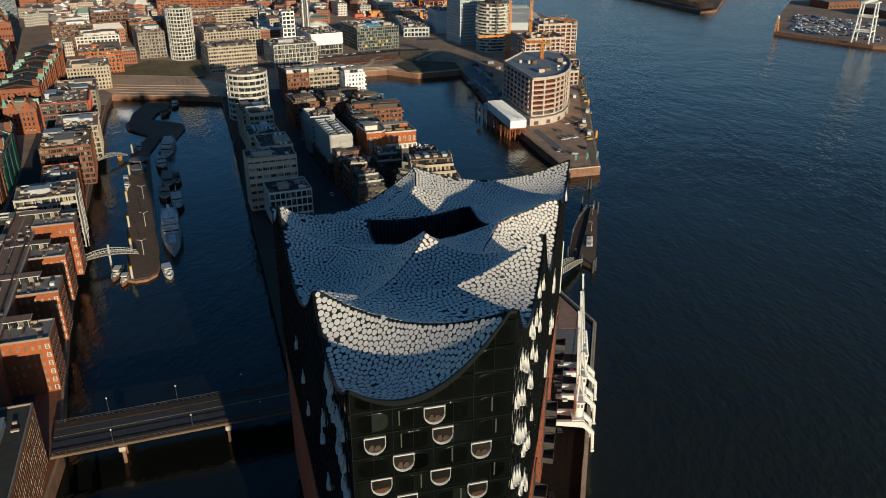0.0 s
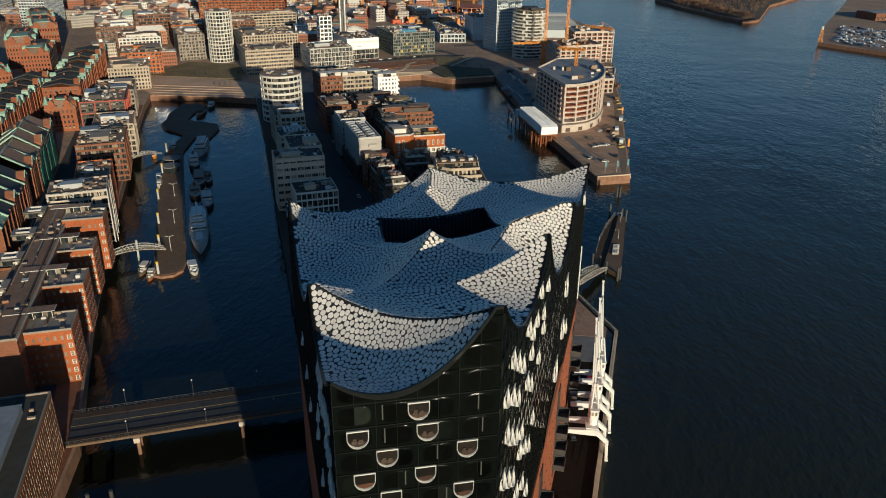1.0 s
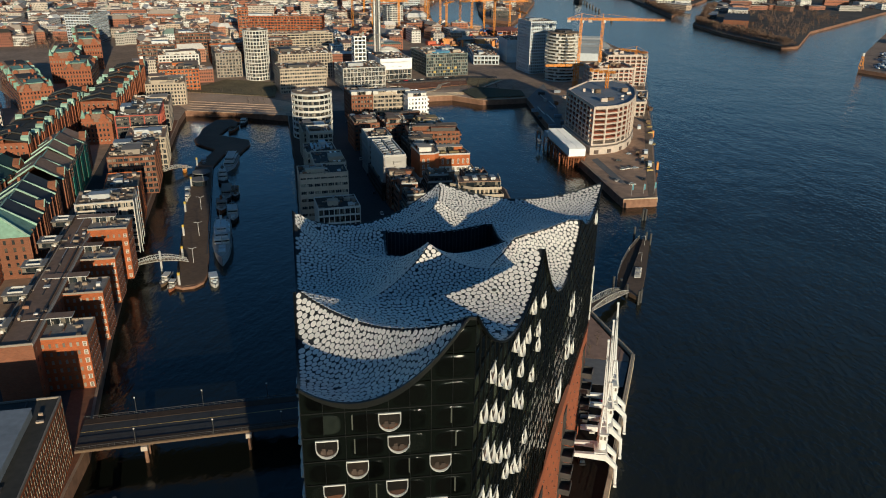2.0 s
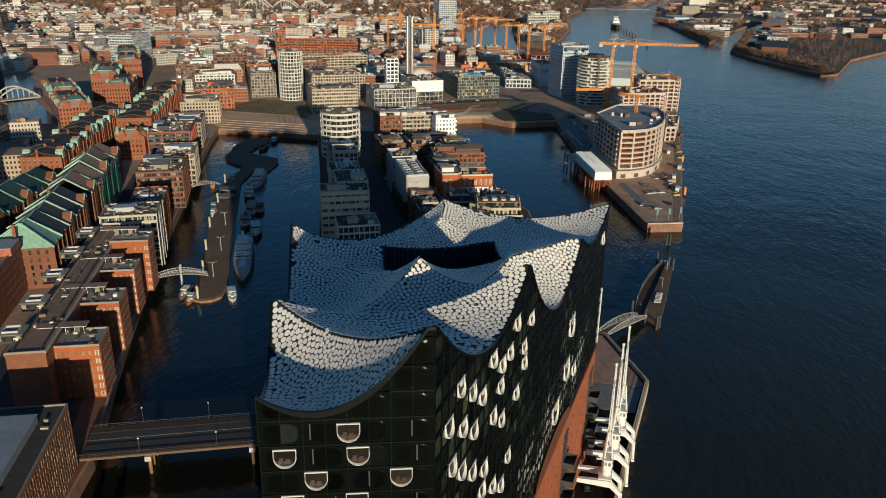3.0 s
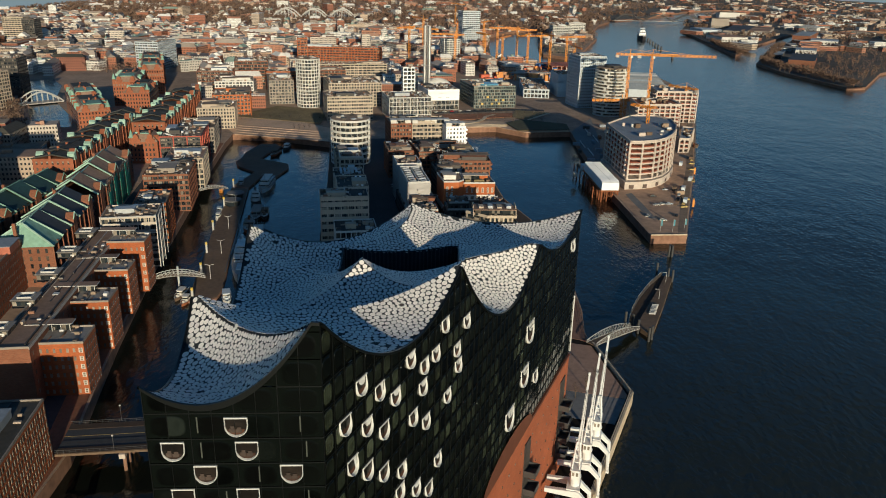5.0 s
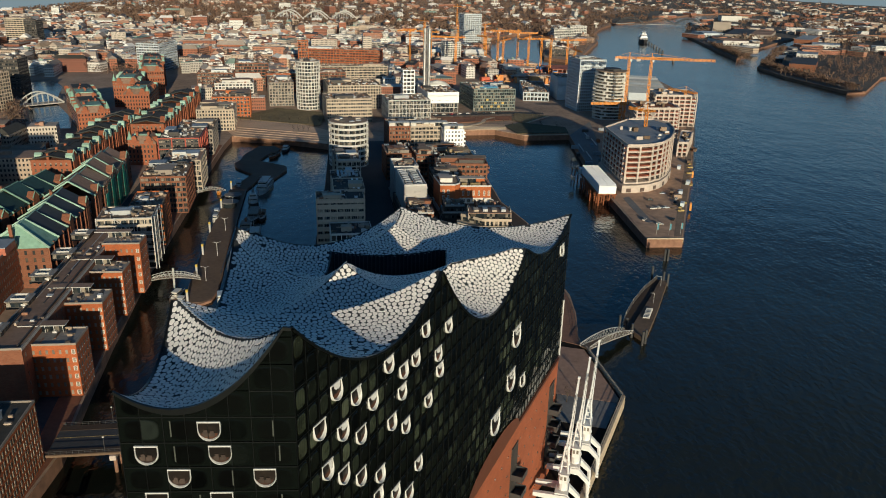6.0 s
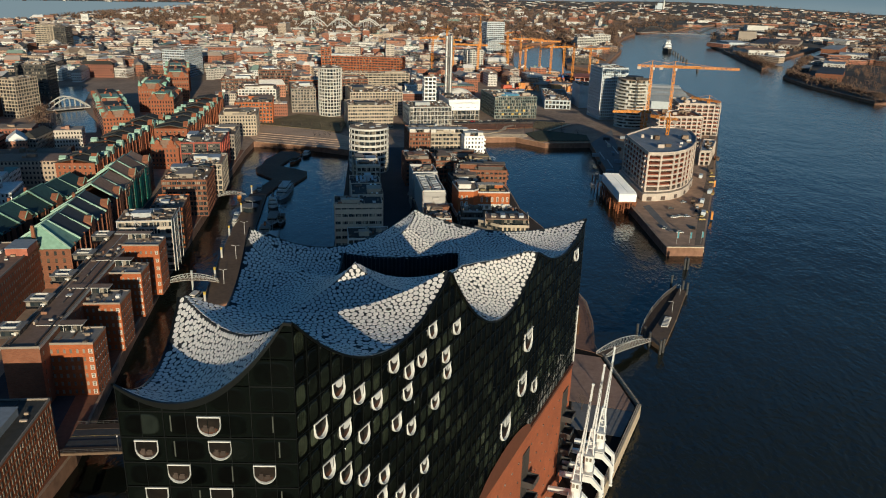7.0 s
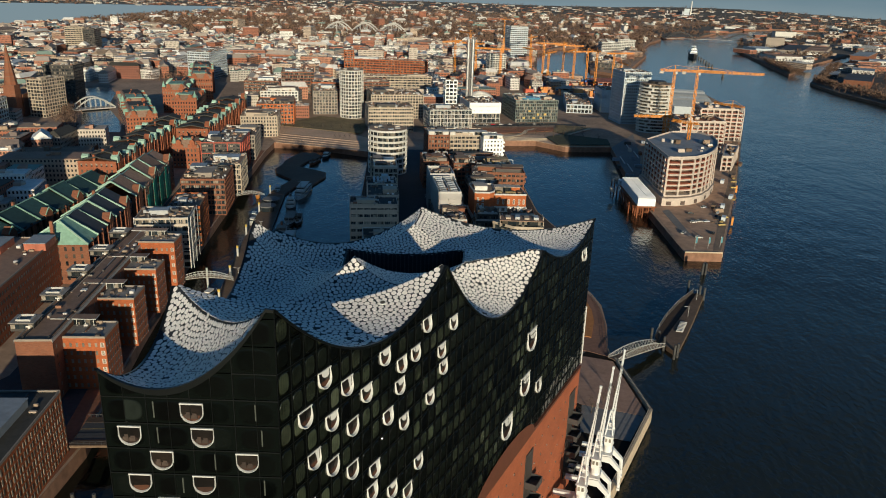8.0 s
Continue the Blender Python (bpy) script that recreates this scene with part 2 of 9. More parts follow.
# ---- mesh building ----
class Mesh:
    """Collects faces, with a UV in metres, and becomes one object."""

    def __init__(self):
        self.v, self.f, self.uv = [], [], []

    def face(self, pts, uvs=None):
        k = len(self.v)
        self.v += [tuple(p) for p in pts]
        self.f.append(tuple(range(k, k + len(pts))))
        self.uv += list(uvs) if uvs else [(p[0], p[1]) for p in pts]

    def solid(self, verts, faces):
        k = len(self.v)
        self.v += [tuple(p) for p in verts]
        for f in faces:
            self.f.append(tuple(k + i for i in f))
            for i in f:
                p = verts[i]
                self.uv.append((p[0] + p[1], p[2]))

    def prism(self, poly, z0, z1, top=True, bottom=False):
        """An upright solid on a counter-clockwise outline; z0 and z1 may be lists, one height a corner."""
        n = len(poly)
        za = z0 if isinstance(z0, (list, tuple)) else [z0] * n
        zb = z1 if isinstance(z1, (list, tuple)) else [z1] * n
        k = len(self.v)
        self.v += [(p[0], p[1], z) for p, z in zip(poly, za)] + [(p[0], p[1], z) for p, z in zip(poly, zb)]
        run = 0.0
        for i in range(n):
            j = (i + 1) % n
            d = math.dist(poly[i], poly[j])
            self.f.append((k + i, k + j, k + n + j, k + n + i))
            self.uv += [(run, za[i]), (run + d, za[j]), (run + d, zb[j]), (run, zb[i])]
            run += d
        if top:
            self.f.append(tuple(k + n + i for i in range(n)))
            self.uv += [(p[0], p[1]) for p in poly]
        if bottom:
            self.f.append(tuple(k + i for i in reversed(range(n))))
            self.uv += [(p[0], p[1]) for p in reversed(poly)]

    def box(self, cx, cy, z0, z1, w, d, a=0.0, bottom=True):
        c, s = math.cos(radians(a)), math.sin(radians(a))
        q = [(cx + x * c - y * s, cy + x * s + y * c) for x, y in ((-w / 2, -d / 2), (w / 2, -d / 2), (w / 2, d / 2), (-w / 2, d / 2))]
        self.prism(q, z0, z1, True, bottom)

    def tube(self, p, q, r, n=6, r2=None):
        p, q = Vector(p), Vector(q)
        ax = (q - p).normalized()
        e = ax.orthogonal().normalized()
        g = ax.cross(e)
        k = len(self.v)
        for c, rr in ((p, r), (q, r if r2 is None else r2)):
            for i in range(n):
                a = 2 * math.pi * i / n
                self.v.append(tuple(c + (e * math.cos(a) + g * math.sin(a)) * rr))
        for i in range(n):
            j = (i + 1) % n
            self.f.append((k + i, k + j, k + n + j, k + n + i))
            self.uv += [(0, 0), (1, 0), (1, 1), (0, 1)]
        self.f.append(tuple(k + i for i in reversed(range(n))))
        self.f.append(tuple(k + n + i for i in range(n)))
        self.uv += [(0, 0)] * (2 * n)

    def data(self, name, mat, smooth=False):
        me = bpy.data.meshes.new(name)
        me.from_pydata(self.v, [], self.f)
        layer = me.uv_layers.new(name="UVMap")
        layer.data.foreach_set("uv", np.array(self.uv, dtype=np.float32).ravel())
        if smooth:
            me.polygons.foreach_set("use_smooth", [True] * len(me.polygons))
        me.materials.append(mat)
        me.update()
        return me


def part(name, mesh, mat, parent=None, label="", smooth=False):
    """Links a Mesh (or ready mesh data) as one object under a thing or a part."""
    ob = new(name, mesh if isinstance(mesh, bpy.types.Mesh) else mesh.data(name, mat, smooth))
    if parent is not None:
        ob.parent = parent
    if label:
        ob["label"] = label
    return ob


def thing(name, m, label, category, group="", kind=""):
    ob = new(name)
    ob.matrix_world = m
    return tagged(ob, label, category, group, kind)


def circle(r, n, cx=0.0, cy=0.0, a0=0.0):
    return [(cx + r * math.cos(a0 + 2 * math.pi * i / n), cy + r * math.sin(a0 + 2 * math.pi * i / n)) for i in range(n)]


def inside(poly, x, y):
    hit, j = False, len(poly) - 1
    for i in range(len(poly)):
        (xi, yi), (xj, yj) = poly[i], poly[j]
        if (yi > y) != (yj > y) and x < (xj - xi) * (y - yi) / (yj - yi) + xi:
            hit = not hit
        j = i
    return hit


def beam(mesh, a, b, z0, z1, w):
    d = math.dist(a, b)
    mesh.box((a[0] + b[0]) / 2, (a[1] + b[1]) / 2, z0, z1, d, w, math.degrees(math.atan2(b[1] - a[1], b[0] - a[0])))


# ---- water and land ----
QUAY = 5.0
wm = Mesh()
wm.face([(-700, -2500, 0), (3500, -2500, 0), (3500, 3800, 0), (1100, 4880, 0), (-500, 4880, 0), (-700, 600, 0)])
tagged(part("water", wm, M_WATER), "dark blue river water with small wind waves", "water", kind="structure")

MAINLAND = [(-500, -700), (-95, 60), (-104, 120), (-119, 171), (-135, 203), (-153, 240), (-188, 317), (-227, 412), (-263, 496), (-293, 571),
            (-305, 606), (-262, 612), (-214, 606), (-164, 482), (-124, 375), (-90, 287), (-72, 241), (-60, 209), (-26, 106), (-17, 66), (11, 70),
            (18, 80), (31, 165), (38, 210), (45, 255), (29, 288), (25, 300), (22, 322), (17, 343), (10, 357), (0, 372), (-10, 412), (-18, 444), (-42, 484), (-71, 562), (-114, 675),
            (-125, 705), (-93, 722), (-62, 706), (-23, 724), (-4, 639), (26, 518), (51, 437), (71, 444), (76, 519), (83, 618), (95, 872),
            (90, 1056), (52, 1195), (5, 1225), (-80, 1262), (-157, 1256), (-200, 1252), (-255, 1500), (-306, 1762), (-294, 1900), (-235, 2025), (-168, 1560), (-140, 1420), (-89, 1384), (-78, 1500), (-73, 1826), (-100, 1990), (-99, 2300), (-79, 2490), (-150, 3000), (100, 4200), (300, 4950), (-1000, 4850), (-1800, 4600),
            (-2164, 3906), (-2050, 3191), (-1880, 2398), (-1731, 1889), (-1652, 1578), (-3500, 1200), (-3500, -700)]
SOUTH_BANK = [(150, 2604), (124, 2202), (166, 1842), (201, 1577), (242, 1757), (391, 2206), (600, 2500), (2500, 2600), (3000, 3900), (1100, 4870), (720, 4400), (560, 3560), (330, 3440), (238, 3080), (185, 2800)]
MOLE = [(600, 2400), (415, 2190), (353, 1967), (305, 1835), (250, 1576), (223, 1447), (249, 1322), (309, 1177), (335, 1190), (400, 1380), (720, 1900), (1500, 2200), (2500, 2450)]
PORT = [(351, 986), (429, 894), (560, 830), (1300, 900), (1500, 1900), (700, 1800), (408, 1138)]


def land(name, outline, label, z=QUAY, mat=None):
    m = Mesh()
    m.face([(x, y, z) for x, y in outline])
    ob = tagged(part(name, m, mat or M_LAND), label, "ground", kind="structure")
    w = Mesh()
    w.prism(outline, -3.0, z - 0.02, top=False)
    part("quay_wall", w, M_QUAY, ob, "dark stained quay wall")
    return ob


def patch(name, outline, z, mat, label, category="pavement"):
    """A thin raised sheet on the ground: paving, a street, a lawn."""
    m = Mesh()
    m.prism(outline, z - 0.3, z)
    return tagged(part(name, m, mat), label, category, kind="structure")


mainland = land("ground", MAINLAND, "brown-grey paved city ground behind stained quay walls")
land("ground_south", SOUTH_BANK, "flat wooded land on the far river bank", QUAY, M_FAR)
land("ground_mole", MOLE, "low green-brown mole with scrub between the harbour basins", 4.0, M_FAR)
FAR_BANK = [(-79, 2560), (20, 2740), (80, 3000), (190, 3400), (330, 3640), (700, 3700), (1080, 4860), (310, 4940), (110, 4200), (-140, 3000)]
land("ground_far", FAR_BANK, "flat wooded land behind the river bridge", QUAY + 0.1, M_FAR)
land("ground_port", PORT, "port land with stored cars behind a timber quay", 4.0)


# ---- the concert hall ----
SW, NW, NE, SE = (5.94, 77.6), (-13.1, 71.6), (-51.0, 174.5), (25.14, 205.0)
HALL = [NW, SW, SE, NE]     # counter-clockwise
# Each bowl of the roof: centre, lowest height and curvature (xx, xy, yy); the roof is the lowest of them, which leaves ridges and peaks between.
BOWLS = [(-18.33, 85.6, 94.14, 0.04446, 0.03572, 0.0534), (5.1, 103.02, 95.12, 0.00548, -0.0007, 0.02051), (-28.91, 131.56, 83.37, 0.02927, 0.00343, 0.01457),
         (22.56, 148.94, 81.05, 0.01817, -0.00719, 0.02442), (-26.71, 153.71, 82.03, 0.03777, -0.00737, 0.04661), (1.91, 181.49, 81.91, 0.01512, -0.00354, 0.00761),
         (11.43, 188.7, 80.93, 0.00942, -0.00109, 0.0134), (-36.33, 175.38, 77.71, 0.01978, -0.0027, 0.02533), (-8.02, 118.04, 89.4, 0.03035, -0.01752, 0.03517),
         (-3.35, 158.14, 85.13, 0.04511, 0.00651, 0.00845), (-9.09, 164.72, 81.38, 0.01401, -0.00748, 0.01256)]
PIT = [(-21.5, 150.0), (3.0, 159.5), (-1.6, 176.4), (-24.8, 161.5)]


def roof_z(x, y):
    return min(z + a * (x - p) ** 2 + 2 * b * (x - p) * (y - q) + c * (y - q) ** 2 for p, q, z, a, b, c in BOWLS)


def roof_normal(x, y):
    e = 0.35
    return Vector((roof_z(x - e, y) - roof_z(x + e, y), roof_z(x, y - e) - roof_z(x, y + e), 2 * e)).normalized()


def wall_point(a, b, s):
    return (a[0] + (b[0] - a[0]) * s, a[1] + (b[1] - a[1]) * s)


def wall_frame(a, b, s, z, out=0.0):
    """A pose on a wall from a to b: x along it, y inwards, z up."""
    p = wall_point(a, b, s)
    d = math.dist(a, b)
    n = ((b[1] - a[1]) / d, -(b[0] - a[0]) / d)
    return pose(p[0] + n[0] * out, p[1] + n[1] * out, z, 0, 0, math.degrees(math.atan2(b[1] - a[1], b[0] - a[0])))


def pane_material(name, surround, ramp_colors, spec=0.4, bulge=0.35, fold=0.8, patchy=0.0):
    """Coated glass printed with dots round one rounded clear field a pane; each half of the field has its own depth or curtain behind it."""
    m = bpy.data.materials.new(name)
    m.use_nodes = True
    n, l = m.node_tree.nodes, m.node_tree.links
    b = n["Principled BSDF"]
    b.inputs["Roughness"].default_value, b.inputs["IOR"].default_value = 0.06, 1.45
    b.inputs["Specular IOR Level"].default_value = spec

    def op(kind, a, c=None):
        k = n.new("ShaderNodeMath")
        k.operation = kind
        for i, v in enumerate((a, c)):
            if isinstance(v, (int, float)):
                k.inputs[i].default_value = v
            elif v is not None:
                l.new(v, k.inputs[i])
        return k.outputs[0]

    def soft(v, lo, hi, a=0.0, c=1.0):
        k = n.new("ShaderNodeMapRange")
        k.interpolation_type = "SMOOTHSTEP"
        k.inputs["From Min"].default_value, k.inputs["From Max"].default_value = lo, hi
        k.inputs["To Min"].default_value, k.inputs["To Max"].default_value = a, c
        l.new(v, k.inputs["Value"])
        return k.outputs["Result"]

    uv, sep = n.new("ShaderNodeUVMap"), n.new("ShaderNodeSeparateXYZ")
    l.new(uv.outputs["UV"], sep.inputs[0])
    u, v = sep.outputs["X"], sep.outputs["Y"]
    halved = 0.5 if patchy < 0.2 else 0.0      # fields one pane wide, or one to each half of a pane
    info, geo = n.new("ShaderNodeObjectInfo"), n.new("ShaderNodeNewGeometry")
    chance = op("FRACT", op("ADD", info.outputs["Random"], geo.outputs["Random Per Island"]))
    du, dv = op("ABSOLUTE", op("SUBTRACT", op("FRACT", op("MULTIPLY", u, 2.0)), 0.5)) if halved else op("ABSOLUTE", op("SUBTRACT", u, 0.5)), op("ABSOLUTE", op("SUBTRACT", v, 0.48))
    rim = op("ADD", op("POWER", op("MULTIPLY", du, 2.35), 3.2), op("POWER", op("MULTIPLY", dv, 2.25), 3.2))
    field = soft(rim, 1.0, 0.45)
    cell, pair = n.new("ShaderNodeTexWhiteNoise"), n.new("ShaderNodeCombineXYZ")
    cell.noise_dimensions = "2D"
    l.new(op("ADD", op("FLOOR", op("MULTIPLY", u, 2.0)), op("MULTIPLY", chance, 917.0)), pair.inputs[0])
    l.new(op("MULTIPLY", chance, 311.0), pair.inputs[1])
    l.new(pair.outputs[0], cell.inputs["Vector"])
    ramp = n.new("ShaderNodeValToRGB")
    e = ramp.color_ramp.elements
    e[0].position, e[0].color = 0.0, rgb(ramp_colors[0])
    e[1].position, e[1].color = 1.0, rgb(ramp_colors[-1])
    for i, c in enumerate(ramp_colors[1:-1]):
        e.new((i + 1) / (len(ramp_colors) - 1)).color = rgb(c)
    l.new(op("ADD", op("MULTIPLY", cell.outputs["Value"], 0.6), op("MULTIPLY", chance, 0.4)), ramp.inputs["Fac"])
    grain, broad = n.new("ShaderNodeTexNoise"), n.new("ShaderNodeTexNoise")
    for t, sc in ((grain, 0.9), (broad, 0.055)):
        t.inputs["Scale"].default_value, t.inputs["Detail"].default_value = sc, 2.0
        l.new(geo.outputs["Position"], t.inputs["Vector"])
    # soft pleats of the curtains, fading towards the foot of the pane
    pleat = soft(op("SINE", op("MULTIPLY", u, 75.0)), -1.0, 1.0, fold, 1.1)
    amount = op("MULTIPLY", op("MULTIPLY", field, soft(broad.outputs["Fac"], 0.40, 0.62, patchy, 1.0)), op("MULTIPLY", pleat, soft(grain.outputs["Fac"], 0.3, 0.65, 0.65, 1.1)))
    mix = n.new("ShaderNodeMix")
    mix.data_type = "RGBA"
    mix.inputs["A"].default_value = rgb(surround)
    l.new(amount, mix.inputs["Factor"])
    l.new(ramp.outputs["Color"], mix.inputs["B"])
    l.new(mix.outputs["Result"], b.inputs["Base Color"])
    wave = n.new("ShaderNodeBump")
    wave.inputs["Strength"].default_value, wave.inputs["Distance"].default_value = bulge, 0.3
    l.new(op("ADD", field, op("MULTIPLY", broad.outputs["Fac"], 1.4)), wave.inputs["Height"])
    l.new(wave.outputs["Normal"], b.inputs["Normal"])
    return m


M_DECK = material("dark_roof_membrane", (0.022, 0.024, 0.027), 0.8, vary=0.3)
M_DISC = material("white_roof_disc", (0.77, 0.715, 0.645), 0.5, vary=0.07, grain=0.9, blotch=0.08, bump=0.03, island=0.08, per_object=0.08)
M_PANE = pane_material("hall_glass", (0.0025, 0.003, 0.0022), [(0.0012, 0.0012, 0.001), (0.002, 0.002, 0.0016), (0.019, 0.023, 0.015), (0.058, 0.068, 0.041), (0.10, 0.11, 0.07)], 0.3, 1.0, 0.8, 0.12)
# west copy of the hall glass, with shade put into darker colours
M_PANEWEST = pane_material("hall_glass_painted_shade", (0.0045, 0.0058, 0.0046), [(0.001, 0.0012, 0.001), (0.002, 0.0022, 0.002), (0.004, 0.004, 0.0035), (0.0015, 0.0018, 0.0015), (0.028, 0.034, 0.028)], 0.25, 0.2, 1.0, 0.35)
M_COLUMN = material("pale_inner_column", (0.06, 0.064, 0.05), 0.6, vary=0.1)
M_MULLION = material("dark_mullion", (0.006, 0.007, 0.0065), 0.4, metal=0.2)
M_LIP = material("white_moulded_lip", (0.66, 0.64, 0.585), 0.4, vary=0.06)
# near-black plate colour stands for the shade of a recess not built
M_ROOM = material("loggia_painted_shade", (0.009, 0.006, 0.004), 0.4, vary=0.95, grain=1.6, per_object=0.6)
M_SOFFIT = material("brown_soffit", (0.13, 0.045, 0.022), 0.7, vary=0.2)

hall = thing("concert_hall", Matrix.Identity(4), "glass concert hall with wavy white-disc roof above a brick warehouse", "concert hall")
rm = Mesh()
NU, NV = 100, 150
grid = []
for j in range(NV + 1):
    for i in range(NU + 1):
        p = wall_point(wall_point(NW, NE, j / NV), wall_point(SW, SE, j / NV), i / NU)
        grid.append((p[0], p[1], roof_z(*p)))
rm.v = grid
for j in range(NV):
    for i in range(NU):
        k = j * (NU + 1) + i
        q4 = (k, k + 1, k + NU + 2, k + NU + 1)
        if not inside(PIT, sum(grid[q][0] for q in q4) / 4, sum(grid[q][1] for q in q4) / 4):
            rm.f.append(q4)
            rm.uv += [grid[q][:2] for q in q4]
part("roof", rm, M_DECK, hall, "dark roof skin under white discs")

GLASS0, TOPROW, ROWH = 44.0, 97.2, 3.36
em = Mesh()     # dark rim along the roof's edge
for a, b in ((NW, SW), (SW, SE), (SE, NE), (NE, NW)):
    n = int(math.dist(a, b) / 0.8)
    d = math.dist(a, b)
    o = ((b[1] - a[1]) / d * 0.35, -(b[0] - a[0]) / d * 0.35)
    for i in range(n):
        p, q = wall_point(a, b, i / n), wall_point(a, b, (i + 1) / n)
        zp, zq = roof_z(*p), roof_z(*q)
        po, qo = (p[0] + o[0], p[1] + o[1]), (q[0] + o[0], q[1] + o[1])
        up, uq = (0.12 + 0.5 * math.sin(math.pi * i / n), 0.12 + 0.5 * math.sin(math.pi * (i + 1) / n)) if a is NW else (0.12, 0.12)
        em.face([(*po, zp - 0.22), (*qo, zq - 0.22), (*qo, zq + uq), (*po, zp + up)])
        em.face([(*po, zp + up), (*qo, zq + uq), (*q, zq + uq), (*p, zp + up)])
        em.face([(*q, zq - 0.2), (*p, zp - 0.2), (*p, zp + up), (*q, zq + uq)])
        em.face([(*p, zp - 0.22), (*q, zq - 0.22), (*qo, zq - 0.22), (*po, zp - 0.22)])
part("roof_edge", em, M_MULLION, hall, "dark metal roof edge")

pane_mesh = {}
panel_budget = [300]


def facade(a, b, cols, own_cols, name, glass=None):
    """Glass panes row by row up to the wavy roof; the first own_cols columns are panes of their own."""
    glass = glass or M_PANE
    length = math.dist(a, b)
    w = length / cols
    full = Mesh()
    full.face([(-w / 2 + 0.05, 0, -ROWH + 0.12), (w / 2 - 0.05, 0, -ROWH + 0.12), (w / 2 - 0.05, 0, -0.06), (-w / 2 + 0.05, 0, -0.06)], [(0, 0), (1, 0), (1, 1), (0, 1)])
    full.box(0, 0.08, -ROWH + 0.10, -0.05, w - 0.1, 0.12)
    shared = full.data("glass_panel", glass)
    rest, bars = Mesh(), Mesh()
    rows = range(-4, 16)
    turn = math.degrees(math.atan2(b[1] - a[1], b[0] - a[0]))
    nx, ny = (b[1] - a[1]) / length, -(b[0] - a[0]) / length
    for i in range(cols):
        p, q = wall_point(a, b, i / cols), wall_point(a, b, (i + 1) / cols)
        c = wall_point(a, b, (i + 0.5) / cols)
        five = [wall_point(p, q, k / 12) for k in range(13)]
        cap = [roof_z(*s) - 0.22 for s in five]
        for k in rows:
            z1 = TOPROW - ROWH * k
            z0 = z1 - ROWH
            if z0 >= max(cap) - 0.2 or z1 < GLASS0 + 0.5:
                continue
            z0 = max(z0, GLASS0)
            if z1 <= min(cap) and z0 > GLASS0 and i < own_cols and panel_budget[0] > 0:
                panel_budget[0] -= 1
                ob = part("glass_panel", shared, glass, hall)
                ob.matrix_world = pose(c[0], c[1], z1, 0, 0, turn)
                continue
            tops = [min(z1 - 0.06, s) for s in cap]
            if min(tops) <= z0 + 0.1:
                tops = [max(s, z0 + 0.1) for s in tops]
            rest.face([(*s, z0 + 0.06) for s in five] + [(*s, t) for s, t in reversed(list(zip(five, tops)))],
                      [(k / 12, 0) for k in range(13)] + [(k / 12, (tops[k] - z0) / ROWH) for k in reversed(range(13))])
        for q_, wide in ((p, 0.08), (c, 0.05)):
            bars.box(q_[0] + nx * 0.04, q_[1] + ny * 0.04, GLASS0, roof_z(*q_) - 0.2, wide, 0.1, turn)
    for k in rows:
        z1 = TOPROW - ROWH * k
        if z1 < GLASS0:
            continue
        for i in range(cols):
            p, q = wall_point(a, b, i / cols), wall_point(a, b, (i + 1) / cols)
            if z1 < min(roof_z(*p), roof_z(*q)) - 0.5:
                c = wall_point(a, b, (i + 0.5) / cols)
                bars.box(c[0] + nx * 0.03, c[1] + ny * 0.03, z1 - 0.09, z1 + 0.05, w, 0.1, turn)
    tagged(part("upper_glazing", rest, glass, hall), kind="stuff")
    part("glazing_grid", bars, M_MULLION, hall, "slim dark glazing bars")


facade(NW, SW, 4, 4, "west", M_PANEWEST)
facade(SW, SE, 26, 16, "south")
facade(NE, NW, 22, 0, "north")
facade(SE, NE, 16, 0, "east")

# slim pale columns standing behind the clear fields of the west glass
col_ = Mesh()
col_.box(0, -0.02, -2.6, -0.5, 0.16, 0.03)
COLUMN = col_.data("inner_column", M_COLUMN)
for s, k in ((0.72, -2), (0.29, 0), (0.87, 0), (0.9, 1), (0.3, 1), (0.62, 2), (0.42, 3), (0.9, 3), (0.68, 4), (0.2, 4), (0.3, 5), (0.88, 5)):
    p = wall_point(NW, SW, s)
    if TOPROW - ROWH * k < roof_z(*p) - 0.5:
        ob = part("inner_column", COLUMN, M_COLUMN, hall)
        ob.matrix_world = wall_frame(NW, SW, s, TOPROW - ROWH * k)


